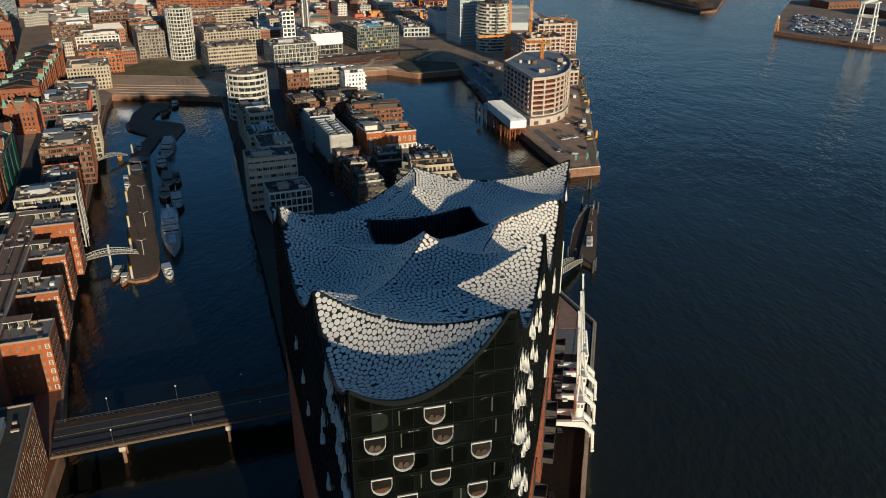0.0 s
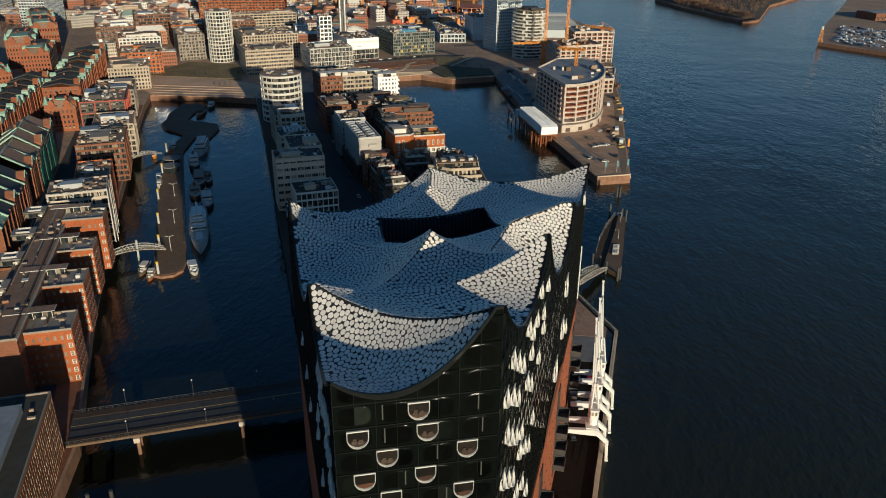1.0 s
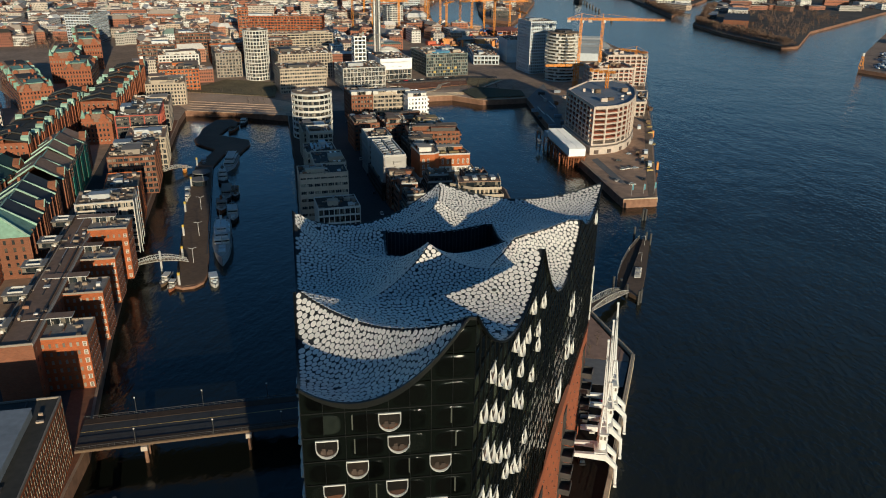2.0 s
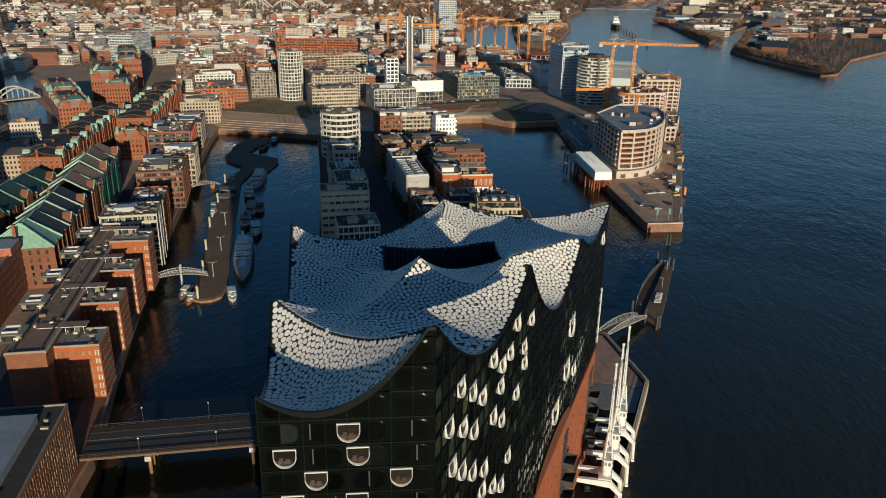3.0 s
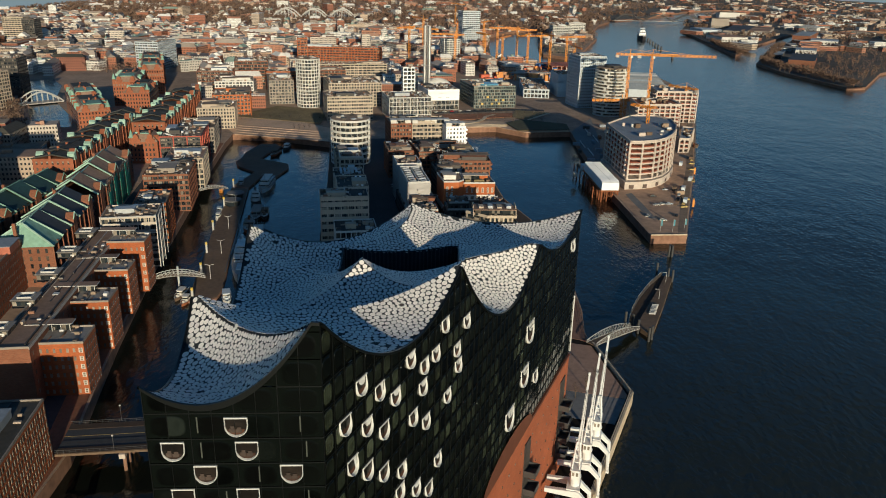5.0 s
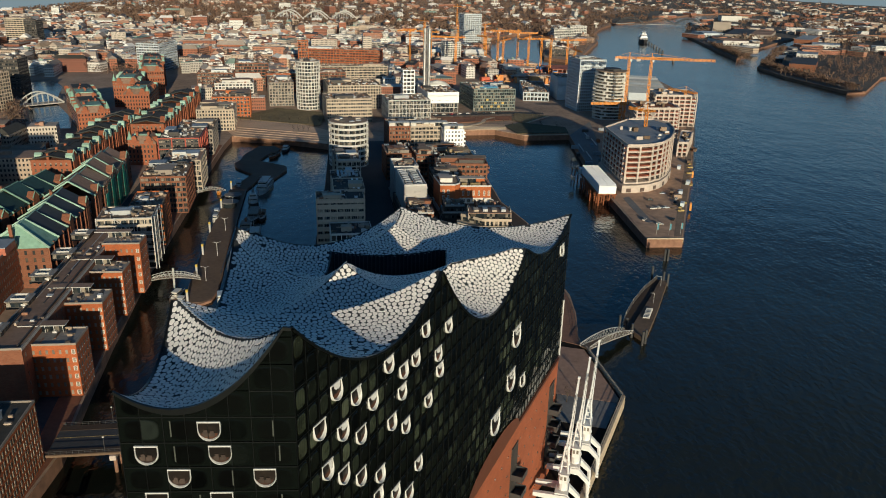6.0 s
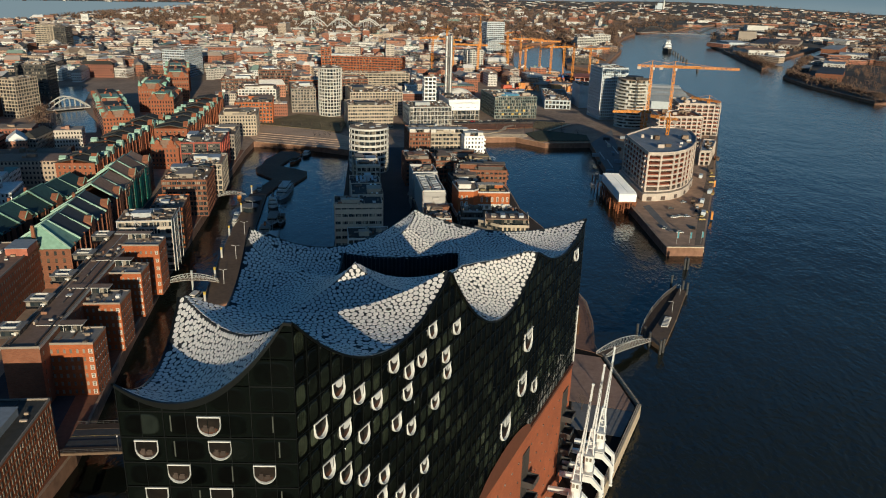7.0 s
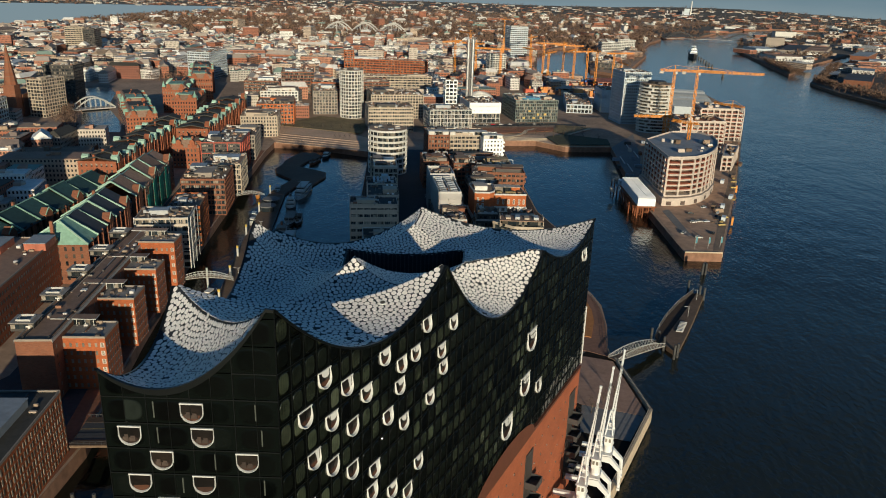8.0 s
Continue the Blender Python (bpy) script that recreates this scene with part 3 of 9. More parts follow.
def scoop_meshes(w=2.55, h=2.4, out=0.8, rim=0.17):
    """A round-bottomed loggia opening with a white lip that swells outwards towards its foot."""
    r = w / 2
    path = [(-r, 0.0), (-r, -(h - r) * 0.5)] + [(r * math.cos(math.pi + math.pi * i / 14), -(h - r) + r * math.sin(math.pi + math.pi * i / 14)) for i in range(15)] + [(r, -(h - r) * 0.5), (r, 0.0)]
    lip, hole = Mesh(), Mesh()
    rings = []
    for x, z in path:
        t = -z / h
        y = -(0.10 + out * t ** 1.4)
        k = 1 - rim / w
        zi = z * k
        rings.append([(x * 1.06, 0.02, z * 1.05), (x * 1.03, y * 0.55, z * 1.04), (x, y, z), (x * k, y, zi), (x * k * 0.97, -0.03, zi * 0.97)])
    for s, t in zip(rings, rings[1:]):
        for i in range(4):
            lip.face([s[i], t[i], t[i + 1], s[i + 1]])
    lip.box(0, -0.12, -0.09, 0.06, w + 0.06, 0.2)
    inner = [(x * 0.93, -0.035, z * 0.95) for x, z in path]
    hole.face(inner)
    # flat pale shape standing for the sunlit inner side of the opening
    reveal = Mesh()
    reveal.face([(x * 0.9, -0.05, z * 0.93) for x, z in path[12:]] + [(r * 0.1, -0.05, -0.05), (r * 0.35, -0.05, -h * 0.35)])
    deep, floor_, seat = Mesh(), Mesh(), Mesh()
    # flat pale cut-out standing for sun on the back wall, ending where shade begins
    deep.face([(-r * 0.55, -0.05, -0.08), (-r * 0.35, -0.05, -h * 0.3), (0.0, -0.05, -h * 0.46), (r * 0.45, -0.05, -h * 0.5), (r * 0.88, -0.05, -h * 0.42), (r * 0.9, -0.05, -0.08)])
    low = [(x * 0.9, -0.045, z * 0.94) for x, z in path[4:-4]]
    floor_.face(low + [(low[-1][0] * 0.6, -0.045, -h * 0.62), (low[0][0] * 0.6, -0.045, -h * 0.66)])
    for x, wd, hh in ((-0.45, 0.62, 0.55), (0.3, 0.7, 0.45)):
        seat.box(x, -0.12, -h * 0.78, -h * 0.78 + hh, wd, 0.14, 0)
        seat.box(x + 0.05, -0.12, -h * 0.78 + hh, -h * 0.78 + hh * 1.5, wd * 0.7, 0.1, 0)
    return lip.data("loggia_lip", M_LIP), hole.data("loggia_opening", M_ROOM), reveal.data("loggia_blind", M_LIP), deep.data("loggia_back_wall", M_LIP), floor_.data("loggia_floor", M_LOGGIA), seat.data("loggia_seat", M_SEAT)


M_SEAT = material("tan_cushions", (0.05, 0.034, 0.025), 0.8, vary=0.5, grain=2.0, per_object=0.4)
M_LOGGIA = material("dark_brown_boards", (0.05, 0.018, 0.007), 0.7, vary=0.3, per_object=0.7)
LIP, HOLE, LIT_SIDE, LIT_PATCH, LOGGIA_FLOOR, SEAT = scoop_meshes(out=0.44, rim=0.072)
SLIM_LIP = scoop_meshes(out=0.24, rim=0.052)[0]
NORTH_LIP = scoop_meshes(w=2.2, out=0.5, rim=0.1)[0]


def scoop(a, b, s, z, size=1.0):
    p = wall_point(a, b, s)
    if z > roof_z(*p) - 0.6:
        return
    ob = part("loggia_lip", SLIM_LIP if a is NW else NORTH_LIP if a is NE else LIP, M_LIP, hall, "white swelling lip round a loggia")
    ob.matrix_world = wall_frame(a, b, s, z) @ Matrix.Diagonal((size, 1, size, 1))
    part("loggia_opening", HOLE, M_ROOM, ob, "flat dark plate painted as a shaded loggia")
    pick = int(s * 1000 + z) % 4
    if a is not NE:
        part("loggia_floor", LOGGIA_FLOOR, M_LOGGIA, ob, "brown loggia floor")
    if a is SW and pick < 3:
        part("loggia_blind" if pick == 0 else "loggia_back_wall", LIT_SIDE if pick == 0 else LIT_PATCH, M_LIP, ob)
    if a is NW and pick != 1:
        part("loggia_seat", SEAT, M_SEAT, ob)


for k, s in ((0, 0.507), (1, 0.139), (1, 0.559), (2, 0.312), (2, 0.808), (3, 0.17), (3, 0.546), (4, 0.33), (4, 0.79), (5, 0.16), (5, 0.56), (6, 0.31), (6, 0.80), (7, 0.17), (7, 0.55)):
    scoop(NW, SW, s, 96.6 - 3.2 * k)
for s, k in ((0.072, 0), (0.111, 1), (0.149, 2), (0.188, 1), (0.227, 2), (0.261, 2), (0.29, 1), (0.366, 2), (0.332, 3), (0.339, 4), (0.223, 3), (0.302, 5), (0.039, 1), (0.083, 2),
             (0.121, 3), (0.196, 4), (0.234, 5), (0.051, 3), (0.083, 4), (0.12, 5), (0.166, 6), (0.274, 8), (0.161, 7), (0.207, 8), (0.246, 9), (0.04, 5), (0.075, 6), (0.11, 7),
             (0.06, 8), (0.1, 9), (0.15, 9), (0.2, 10), (0.05, 10), (0.12, 11), (0.08, 12), (0.16, 12), (0.25, 12)):
    scoop(SW, SE, s / 1.04, 97.1 - 3.36 * k)
for s, z, big in ((0.693, 71.5, 2.0), (0.674, 61.5, 2.0), (0.596, 56.0, 2.1), (0.984, 79.5, 1.3), (0.749, 56.0, 1.3)):
    scoop(SW, SE, s / 1.04, z, big)
for s, z in ((0.815, 95.5), (0.83, 92.2), (0.845, 92.2), (0.86, 92.2), (0.875, 88.8), (0.84, 88.8), (0.855, 88.8), (0.91, 91.0), (0.925, 91.0), (0.94, 91.0), (0.90, 85.5), (0.92, 85.5), (0.935, 85.5),
             (0.93, 82.0), (0.945, 82.0), (0.96, 82.0), (0.95, 78.6), (0.93, 75.3), (0.945, 75.3), (0.75, 78.0), (0.76, 66.0), (0.47, 66.0), (0.52, 62.0), (0.38, 68.0), (0.72, 72.0)):
    scoop(NE, NW, s, z)

# brick warehouse below the glass
base = Mesh()
base.prism(HALL, QUAY - 1, 42.3)
brick_base = part("brick_base", base, M_QUAYBRICK, hall, "orange-red brick warehouse base")
cap = Mesh()
cap.prism([wall_point(p, (-8, 131), -0.006) for p in HALL], 42.3, 43.1, True, True)
part("brick_coping", cap, M_SOFFIT, hall, "brown coping at the plaza level")
pl = Mesh()
pl.prism([wall_point(p, (-8, 131), 0.03) for p in HALL], 43.1, 44.0)
part("plaza_recess", pl, M_DARK, hall)
win = Mesh()
win.box(0, -0.03, -0.22, 0.22, 0.45, 0.2)
win_data = win.data("warehouse_window", M_GLASS)
for a, b, n in ((NW, SW, 6), (SW, SE, 28)):
    for i in range(n):
        for k in range(6):
            ob = part("warehouse_window", win_data, M_GLASS, hall)
            ob.matrix_world = wall_frame(a, b, (i + 0.5) / n, 11 + 5.3 * k)
for s in (0.955, 0.70, 0.45):
    slot = Mesh()
    slot.box(0, 0.0, 0, 27, 4.6, 0.5)
    ob = part("loading_slot", slot, M_DARK, hall, "dark recessed loading slot")
    ob.matrix_world = wall_frame(SW, SE, s, 11)
    for k in range(4):
        bay = Mesh()
        for args in ((0, -1.6, 0, 0.25, 4.4, 3.0), (0, -3.0, 0.25, 1.7, 4.4, 0.16), (-2.12, -1.55, 0.25, 1.7, 0.16, 2.8), (2.12, -1.55, 0.25, 1.7, 0.16, 2.8)):
            bay.box(*args)
        ob = part("loading_balcony", bay, M_STEEL, hall, "dark steel loading balcony")
        ob.matrix_world = wall_frame(SW, SE, s, 13.5 + 5.2 * k)
arch = Mesh()
pts = [(math.cos(math.pi * i / 20), math.sin(math.pi * i / 20)) for i in range(21)]
arch.face([(17 * x, -0.24, 0.8 + 5.2 * y) for x, y in pts])
ob = part("plaza_arch", arch, M_SOFFIT, hall, "brown arched opening at the plaza")
ob.matrix_world = wall_frame(SW, SE, 0.583, 42.3)

# pale strip added for the sunlit edge at the glass corner
trim_ = Mesh()
trim_.box(0, 0, 0, 1, 0.28, 0.28)
ob = part("corner_lit_edge", trim_.data("corner_lit_edge", M_LIP), M_LIP, hall, "pale strip painted as the lit corner edge of the glass")
ob.matrix_world = Matrix.Translation((SE[0] + 0.15, SE[1] + 0.1, 44.0)) @ Matrix.Diagonal((1, 1, 17.0, 1))

# plant terrace sunk into the roof
pm = Mesh()
for i in range(4):
    a, b = PIT[i], PIT[(i + 1) % 4]
    for k in range(14):
        p, q = wall_point(a, b, k / 14), wall_point(a, b, (k + 1) / 14)
        pm.face([(*p, 75), (*p, roof_z(*p) + 0.35), (*q, roof_z(*q) + 0.35), (*q, 75)])
        po, qo = wall_point(p, (-10.5, 160.8), -0.025), wall_point(q, (-10.5, 160.8), -0.025)
        pm.face([(*p, roof_z(*p) + 0.35), (*po, roof_z(*po) + 0.2), (*qo, roof_z(*qo) + 0.2), (*q, roof_z(*q) + 0.35)])
pm.face([(*p, 75) for p in PIT])
part("sunken_terrace", pm, material("blue_black_glazing", (0.012, 0.02, 0.03), 0.3, vary=0.3), hall, "dark sunken plant terrace in the roof")
lv = Mesh()
for k in range(28):
    for a, b in ((PIT[2], PIT[3]), (PIT[3], PIT[0])):
        p = wall_point(wall_point(a, b, (k + 0.5) / 28), (-10.5, 160.8), 0.012)
        lv.box(p[0], p[1], 75, roof_z(*p) + 0.1, 0.08, 0.22, math.degrees(math.atan2(b[1] - a[1], b[0] - a[0])) + 90)
part("terrace_louvres", lv, M_STEEL, hall)


def disc(mesh, c, n, r, sides=12):
    """One white roof disc, a little domed, on a short rim."""
    e = n.orthogonal().normalized()
    g = n.cross(e)
    k = len(mesh.v)
    for h, s in ((0.0, 1.0), (0.035, 1.0), (0.045, 0.93)):
        for i in range(sides):
            a = 2 * math.pi * i / sides
            mesh.v.append(tuple(c + n * h + (e * math.cos(a) + g * math.sin(a)) * (r * s)))
    for ring in (0, 1):
        for i in range(sides):
            j = (i + 1) % sides
            o = k + ring * sides
            mesh.f.append((o + i, o + j, o + sides + j, o + sides + i))
            mesh.uv += [(0, 0)] * 4
    mesh.f.append(tuple(k + 2 * sides + i for i in range(sides)))
    mesh.uv += [(0, 0)] * sides


# discs: scattered by area and pushed apart until they lie side by side
rnd = random.Random(11)
GAP = 0.97
BOWL = np.array(BOWLS)


def roof_zs(p):
    dx, dy = p[:, 0:1] - BOWL[:, 0], p[:, 1:2] - BOWL[:, 1]
    return (BOWL[:, 2] + BOWL[:, 3] * dx * dx + 2 * BOWL[:, 4] * dx * dy + BOWL[:, 5] * dy * dy).min(1)


def edge_room(x, y, outline):
    """How far a place lies inside a convex counter-clockwise outline."""
    return min(((b[0] - a[0]) * (y - a[1]) - (b[1] - a[1]) * (x - a[0])) / math.dist(a, b) for a, b in zip(outline, outline[1:] + outline[:1]))


spots = []
cell = 0.5
for j in range(int(136 / cell)):
    for i in range(int(80 / cell)):
        x, y = -53 + (i + rnd.random()) * cell, 68 + (j + rnd.random()) * cell
        if edge_room(x, y, HALL) > 0.45 and edge_room(x, y, PIT) < -0.4:
            if rnd.random() < cell * cell / (0.866 * GAP * GAP) / max(0.5, roof_normal(x, y).z):
                spots.append((x, y))
pts = np.array(spots)
pts = np.c_[pts, roof_zs(pts)]
for turn in range(34):
    tree = kdtree.KDTree(len(pts))
    for i, p in enumerate(pts):
        tree.insert(p, i)
    tree.balance()
    push = np.zeros_like(pts)
    for i, p in enumerate(pts):
        for q, j, d in tree.find_range(p, GAP * 1.1):
            if j != i:
                push[i] += (p - np.array(q)) / max(d, 0.05) * (GAP * 1.1 - d) * 0.24
    moved = pts + push
    for i, p in enumerate(moved):
        if edge_room(p[0], p[1], HALL) < 0.42 or edge_room(p[0], p[1], PIT) > -0.35:
            moved[i] = pts[i]
    pts = moved
    # keep clear of the sharp ridges between two bowls
    dx, dy = pts[:, 0:1] - BOWL[:, 0], pts[:, 1:2] - BOWL[:, 1]
    zz = BOWL[:, 2] + BOWL[:, 3] * dx * dx + 2 * BOWL[:, 4] * dx * dy + BOWL[:, 5] * dy * dy
    gx, gy = 2 * (BOWL[:, 3] * dx + BOWL[:, 4] * dy), 2 * (BOWL[:, 4] * dx + BOWL[:, 5] * dy)
    near2 = np.argsort(zz, 1)[:, :2]
    row_ = np.arange(len(pts))
    sx, sy = gx[row_, near2[:, 1]] - gx[row_, near2[:, 0]], gy[row_, near2[:, 1]] - gy[row_, near2[:, 0]]
    steep = np.hypot(sx, sy)
    room = (zz[row_, near2[:, 1]] - zz[row_, near2[:, 0]]) / np.maximum(steep, 1e-3)
    step = np.where((steep > 0.35) & (room < 0.4), 0.4 - room, 0.0) / np.maximum(steep, 1e-3)
    pts[:, 0] += sx * step
    pts[:, 1] += sy * step
    pts[:, 2] = roof_zs(pts)
tree = kdtree.KDTree(len(pts))
for i, p in enumerate(pts):
    tree.insert(p, i)
tree.balance()
radius = []
for p in pts:
    near = [d for q, j, d in tree.find_n(p, 4)][1:]
    radius.append(min(0.57, max(0.26, 0.5 * (0.6 * near[0] + 0.4 * near[1]) * 0.97)))
joined = Mesh()
one = Mesh()
disc(one, Vector((0, 0, 0)), Vector((0, 0, 1)), 1.0, 16)
one_data = one.data("roof_disc", M_DISC)
order = sorted(range(len(pts)), key=lambda i: pts[i][1])
for rank, i in enumerate(order):
    n = roof_normal(pts[i][0], pts[i][1])
    c, r = Vector(pts[i]) + n * (0.012 * (i % 5)), radius[i]
    if rank < 300:
        ob = part("roof_disc", one_data, M_DISC, hall)
        ob.matrix_world = Matrix.Translation(c) @ n.to_track_quat("Z", "Y").to_matrix().to_4x4() @ Matrix.Diagonal((r, r, 1, 1))
    else:
        disc(joined, c, n, r, 10)
tagged(part("disc_skin", joined, M_DISC, hall), kind="stuff")


def hatch(x, y, r, tilt):
    m = Mesh()
    disc(m, Vector((0, 0, 0)), Vector((0, 0, 1)), r, 18)
    ob = part("roof_hatch", m, M_LIP, hall, "raised white roof hatch")
    ob.matrix_world = Matrix.Translation((x, y, roof_z(x, y) + 0.35)) @ roof_normal(x, y).to_track_quat("Z", "Y").to_matrix().to_4x4() @ pose(0, 0, 0, tilt, 0, 20)


hatch(-11.5, 90.0, 0.42, 18)
hatch(-4.5, 181.0, 0.7, 30)
hatch(-3.2, 183.0, 0.7, 30)
ring = Mesh()
for i in range(20):
    a, b = 2 * math.pi * i / 20, 2 * math.pi * (i + 1) / 20
    ring.tube((0.5 * math.cos(a), 0.5 * math.sin(a), 0.12), (0.5 * math.cos(b), 0.5 * math.sin(b), 0.12), 0.1)
eye_ = Mesh()
disc(eye_, Vector((0, 0, 0.1)), Vector((0, 0, 1)), 0.46, 16)
ob = part("roof_ring", ring, M_LIP, hall, "white ring vent among the discs")
part("vent_eye", eye_, M_DARK, ob)
ob.matrix_world = Matrix.Translation((5.1, 110.3, roof_z(5.1, 110.3))) @ roof_normal(5.1, 110.3).to_track_quat("Z", "Y").to_matrix().to_4x4()


# ---- blocks of the city ----
def block(name, label, cx, cy, w, d, ang, z1, wall, bay=3.0, storey=3.4, units=3, z0=QUAY, pier=0.9, spandrel=1.3, roof=None, group="", clad=None):
    """A building of storeys: glazed core, floor bands and piers in front of it, a parapet and plant on the roof."""
    rnd = random.Random(int(cx * 7 + cy * 13))
    bay, pier, spandrel = bay * rnd.uniform(0.8, 1.25), pier * rnd.uniform(0.45, 1.1), spandrel * rnd.uniform(0.7, 1.25)
    t = thing(name, pose(cx, cy, z0, 0, 0, ang), label, "building", group)
    h = z1 - z0
    floors = max(1, round(h / storey))
    fh = h / floors
    for f in range(floors):
        core = Mesh()
        core.box(0, 0, f * fh + 0.02, (f + 1) * fh - (0.65 if f == floors - 1 else 0.02), w - 0.7, d - 0.7)
        part("window_band", core, M_GLASS, t)
    o = [(-w / 2, -d / 2), (w / 2, -d / 2), (w / 2, d / 2), (-w / 2, d / 2)]
    for f in range(floors + 1):
        m = Mesh()
        za, zb = (0 if f == 0 else f * fh - spandrel / 2), (f * fh + spandrel / 2 if f < floors else h - 0.55)
        if f == floors:
            za = h - spandrel * 0.8
        m.prism(o, za, zb, True, True)
        part("floor_band", m, wall, t)
    bars = Mesh()       # slim window bars between the piers
    for ln, across, turn in ((w, d, 0), (d, w, 1)):
        for i in range(int(ln / 1.15)):
            u = -ln / 2 + 0.6 + 1.15 * i
            for side in (-1, 1):
                v = side * (across / 2 - 0.32)
                bars.box(*((v, u) if turn else (u, v)), 0.3, h - 0.8, 0.10, 0.10, 0, False)
    tagged(part("window_grid", bars, rnd.choice([M_STEEL, M_STEEL, M_PALESTEEL]), t), kind="stuff")
    if "apartment" in name and cy < 900 and wall is not M_WHITE:
        slab = Mesh()
        bw_ = rnd.uniform(3.2, 5.0)
        slab.box(0, -0.75, -0.1, 0.12, bw_, 1.5)
        slab.box(0, -1.46, 0.12, 1.1, bw_, 0.07)
        for e in (-1, 1):
            slab.box(e * (bw_ / 2 - 0.04), -0.75, 0.12, 1.1, 0.07, 1.4)
        data = slab.data("balcony", wall)
        for ln, off, turn in ((w, (0, -d / 2), 0), (d, (w / 2, 0), 90)):
            n_ = max(1, int(ln / (bw_ * rnd.uniform(1.5, 2.2))))
            for i in range(n_):
                for f in range(1, floors):
                    if rnd.random() < 0.82:
                        ob = part("balcony", data, wall, t)
                        ob.matrix_local = Matrix.Translation((*off, f * fh)) @ pose(0, 0, 0, 0, 0, turn) @ pose(-ln / 2 + ln * (i + 0.5) / n_ + (0.8 if f % 2 else -0.8), 0, 0)
    for sx, n in ((0, max(2, round(w / bay))), (1, max(2, round(d / bay)))):
        ln = d if sx else w
        pm_ = Mesh()
        pm_.box(0, 0, 0, h - 0.6, 0.36 if sx else pier, pier if sx else 0.36, 0, False)
        data = pm_.data("pier", clad or wall)
        if cy > 560:
            row = Mesh()
            for i in range(n + 1):
                u = max(-ln / 2 + pier / 2, min(ln / 2 - pier / 2, -ln / 2 + ln * i / n))
                for side in (-1, 1):
                    row.box(*((side * (w / 2 - 0.185), u) if sx else (u, side * (d / 2 - 0.185))), 0, h - 0.6, 0.36 if sx else pier, pier if sx else 0.36, 0, False)
            tagged(part("facade_grid", row, wall, t), kind="stuff")
            continue
        for i in range(n + 1):
            u = max(-ln / 2 + pier / 2, min(ln / 2 - pier / 2, -ln / 2 + ln * i / n))
            for side in (-1, 1):
                ob = part("pier", data, wall, t)
                ob.location = (side * (w / 2 - 0.185), u, 0) if sx else (u, side * (d / 2 - 0.185), 0)
    r = Mesh()
    r.box(0, 0, h - 0.56, h - 0.35, w - 0.5, d - 0.5)
    part("roof", r, roof or M_ROOF, t)
    p = Mesh()
    for a, b, ww, dd in ((0, -d / 2 + 0.15, w + 0.04, 0.3), (0, d / 2 - 0.15, w + 0.04, 0.3), (-w / 2 + 0.15, 0, 0.3, d - 0.6), (w / 2 - 0.15, 0, 0.3, d - 0.6)):
        p.box(a, b, h - 0.56, h + 0.3, ww, dd)
    part("parapet", p, wall, t)
    for k in range(units):
        big = k < max(1, units // 3)
        uw, ud, uh = (rnd.uniform(0.2, 0.45) * w, rnd.uniform(0.15, 0.35) * d, rnd.uniform(1.6, 3.2)) if big else (rnd.uniform(1.2, 3.5), rnd.uniform(1.2, 3.5), rnd.uniform(0.6, 1.8))
        u = Mesh()
        u.box(0, 0, 0, uh, uw, ud)
        u.box(0, 0, uh, uh + 0.15, uw + 0.25, ud + 0.25)
        if big:
            for e in range(int(uw / 1.5)):
                u.box(-uw / 2 + 1 + e * 1.5, -ud / 2 - 0.03, 0.4, uh - 0.3, 0.9, 0.1)
        ob = part("roof_plant", u, rnd.choice([M_UNIT, M_UNIT, M_GREY, M_DARK, M_CREAM]), t)
        ob.location = (rnd.uniform(-0.5, 0.5) * (w - uw - 1.5), rnd.uniform(-0.5, 0.5) * (d - ud - 1.5), h - 0.36)
    small = Mesh()
    for _ in range(int(10 + w * d * 0.045)):
        x, y = rnd.uniform(-0.46, 0.46) * w, rnd.uniform(-0.46, 0.46) * d
        small.box(x, y, h - 0.36, h - 0.36 + rnd.uniform(0.3, 1.5), rnd.uniform(0.5, 2.4), rnd.uniform(0.5, 2.4), rnd.choice([0, 0, 0, 45]))
    for _ in range(3):
        x, y = rnd.uniform(-0.3, 0.3) * w, rnd.uniform(-0.3, 0.3) * d
        small.box(x, y, h - 0.36, h + 0.1, rnd.uniform(0.3, 0.6), rnd.uniform(0.2, 0.5) * d)
    tagged(part("roof_clutter", small, M_CLUTTER, t), kind="stuff")
    return t


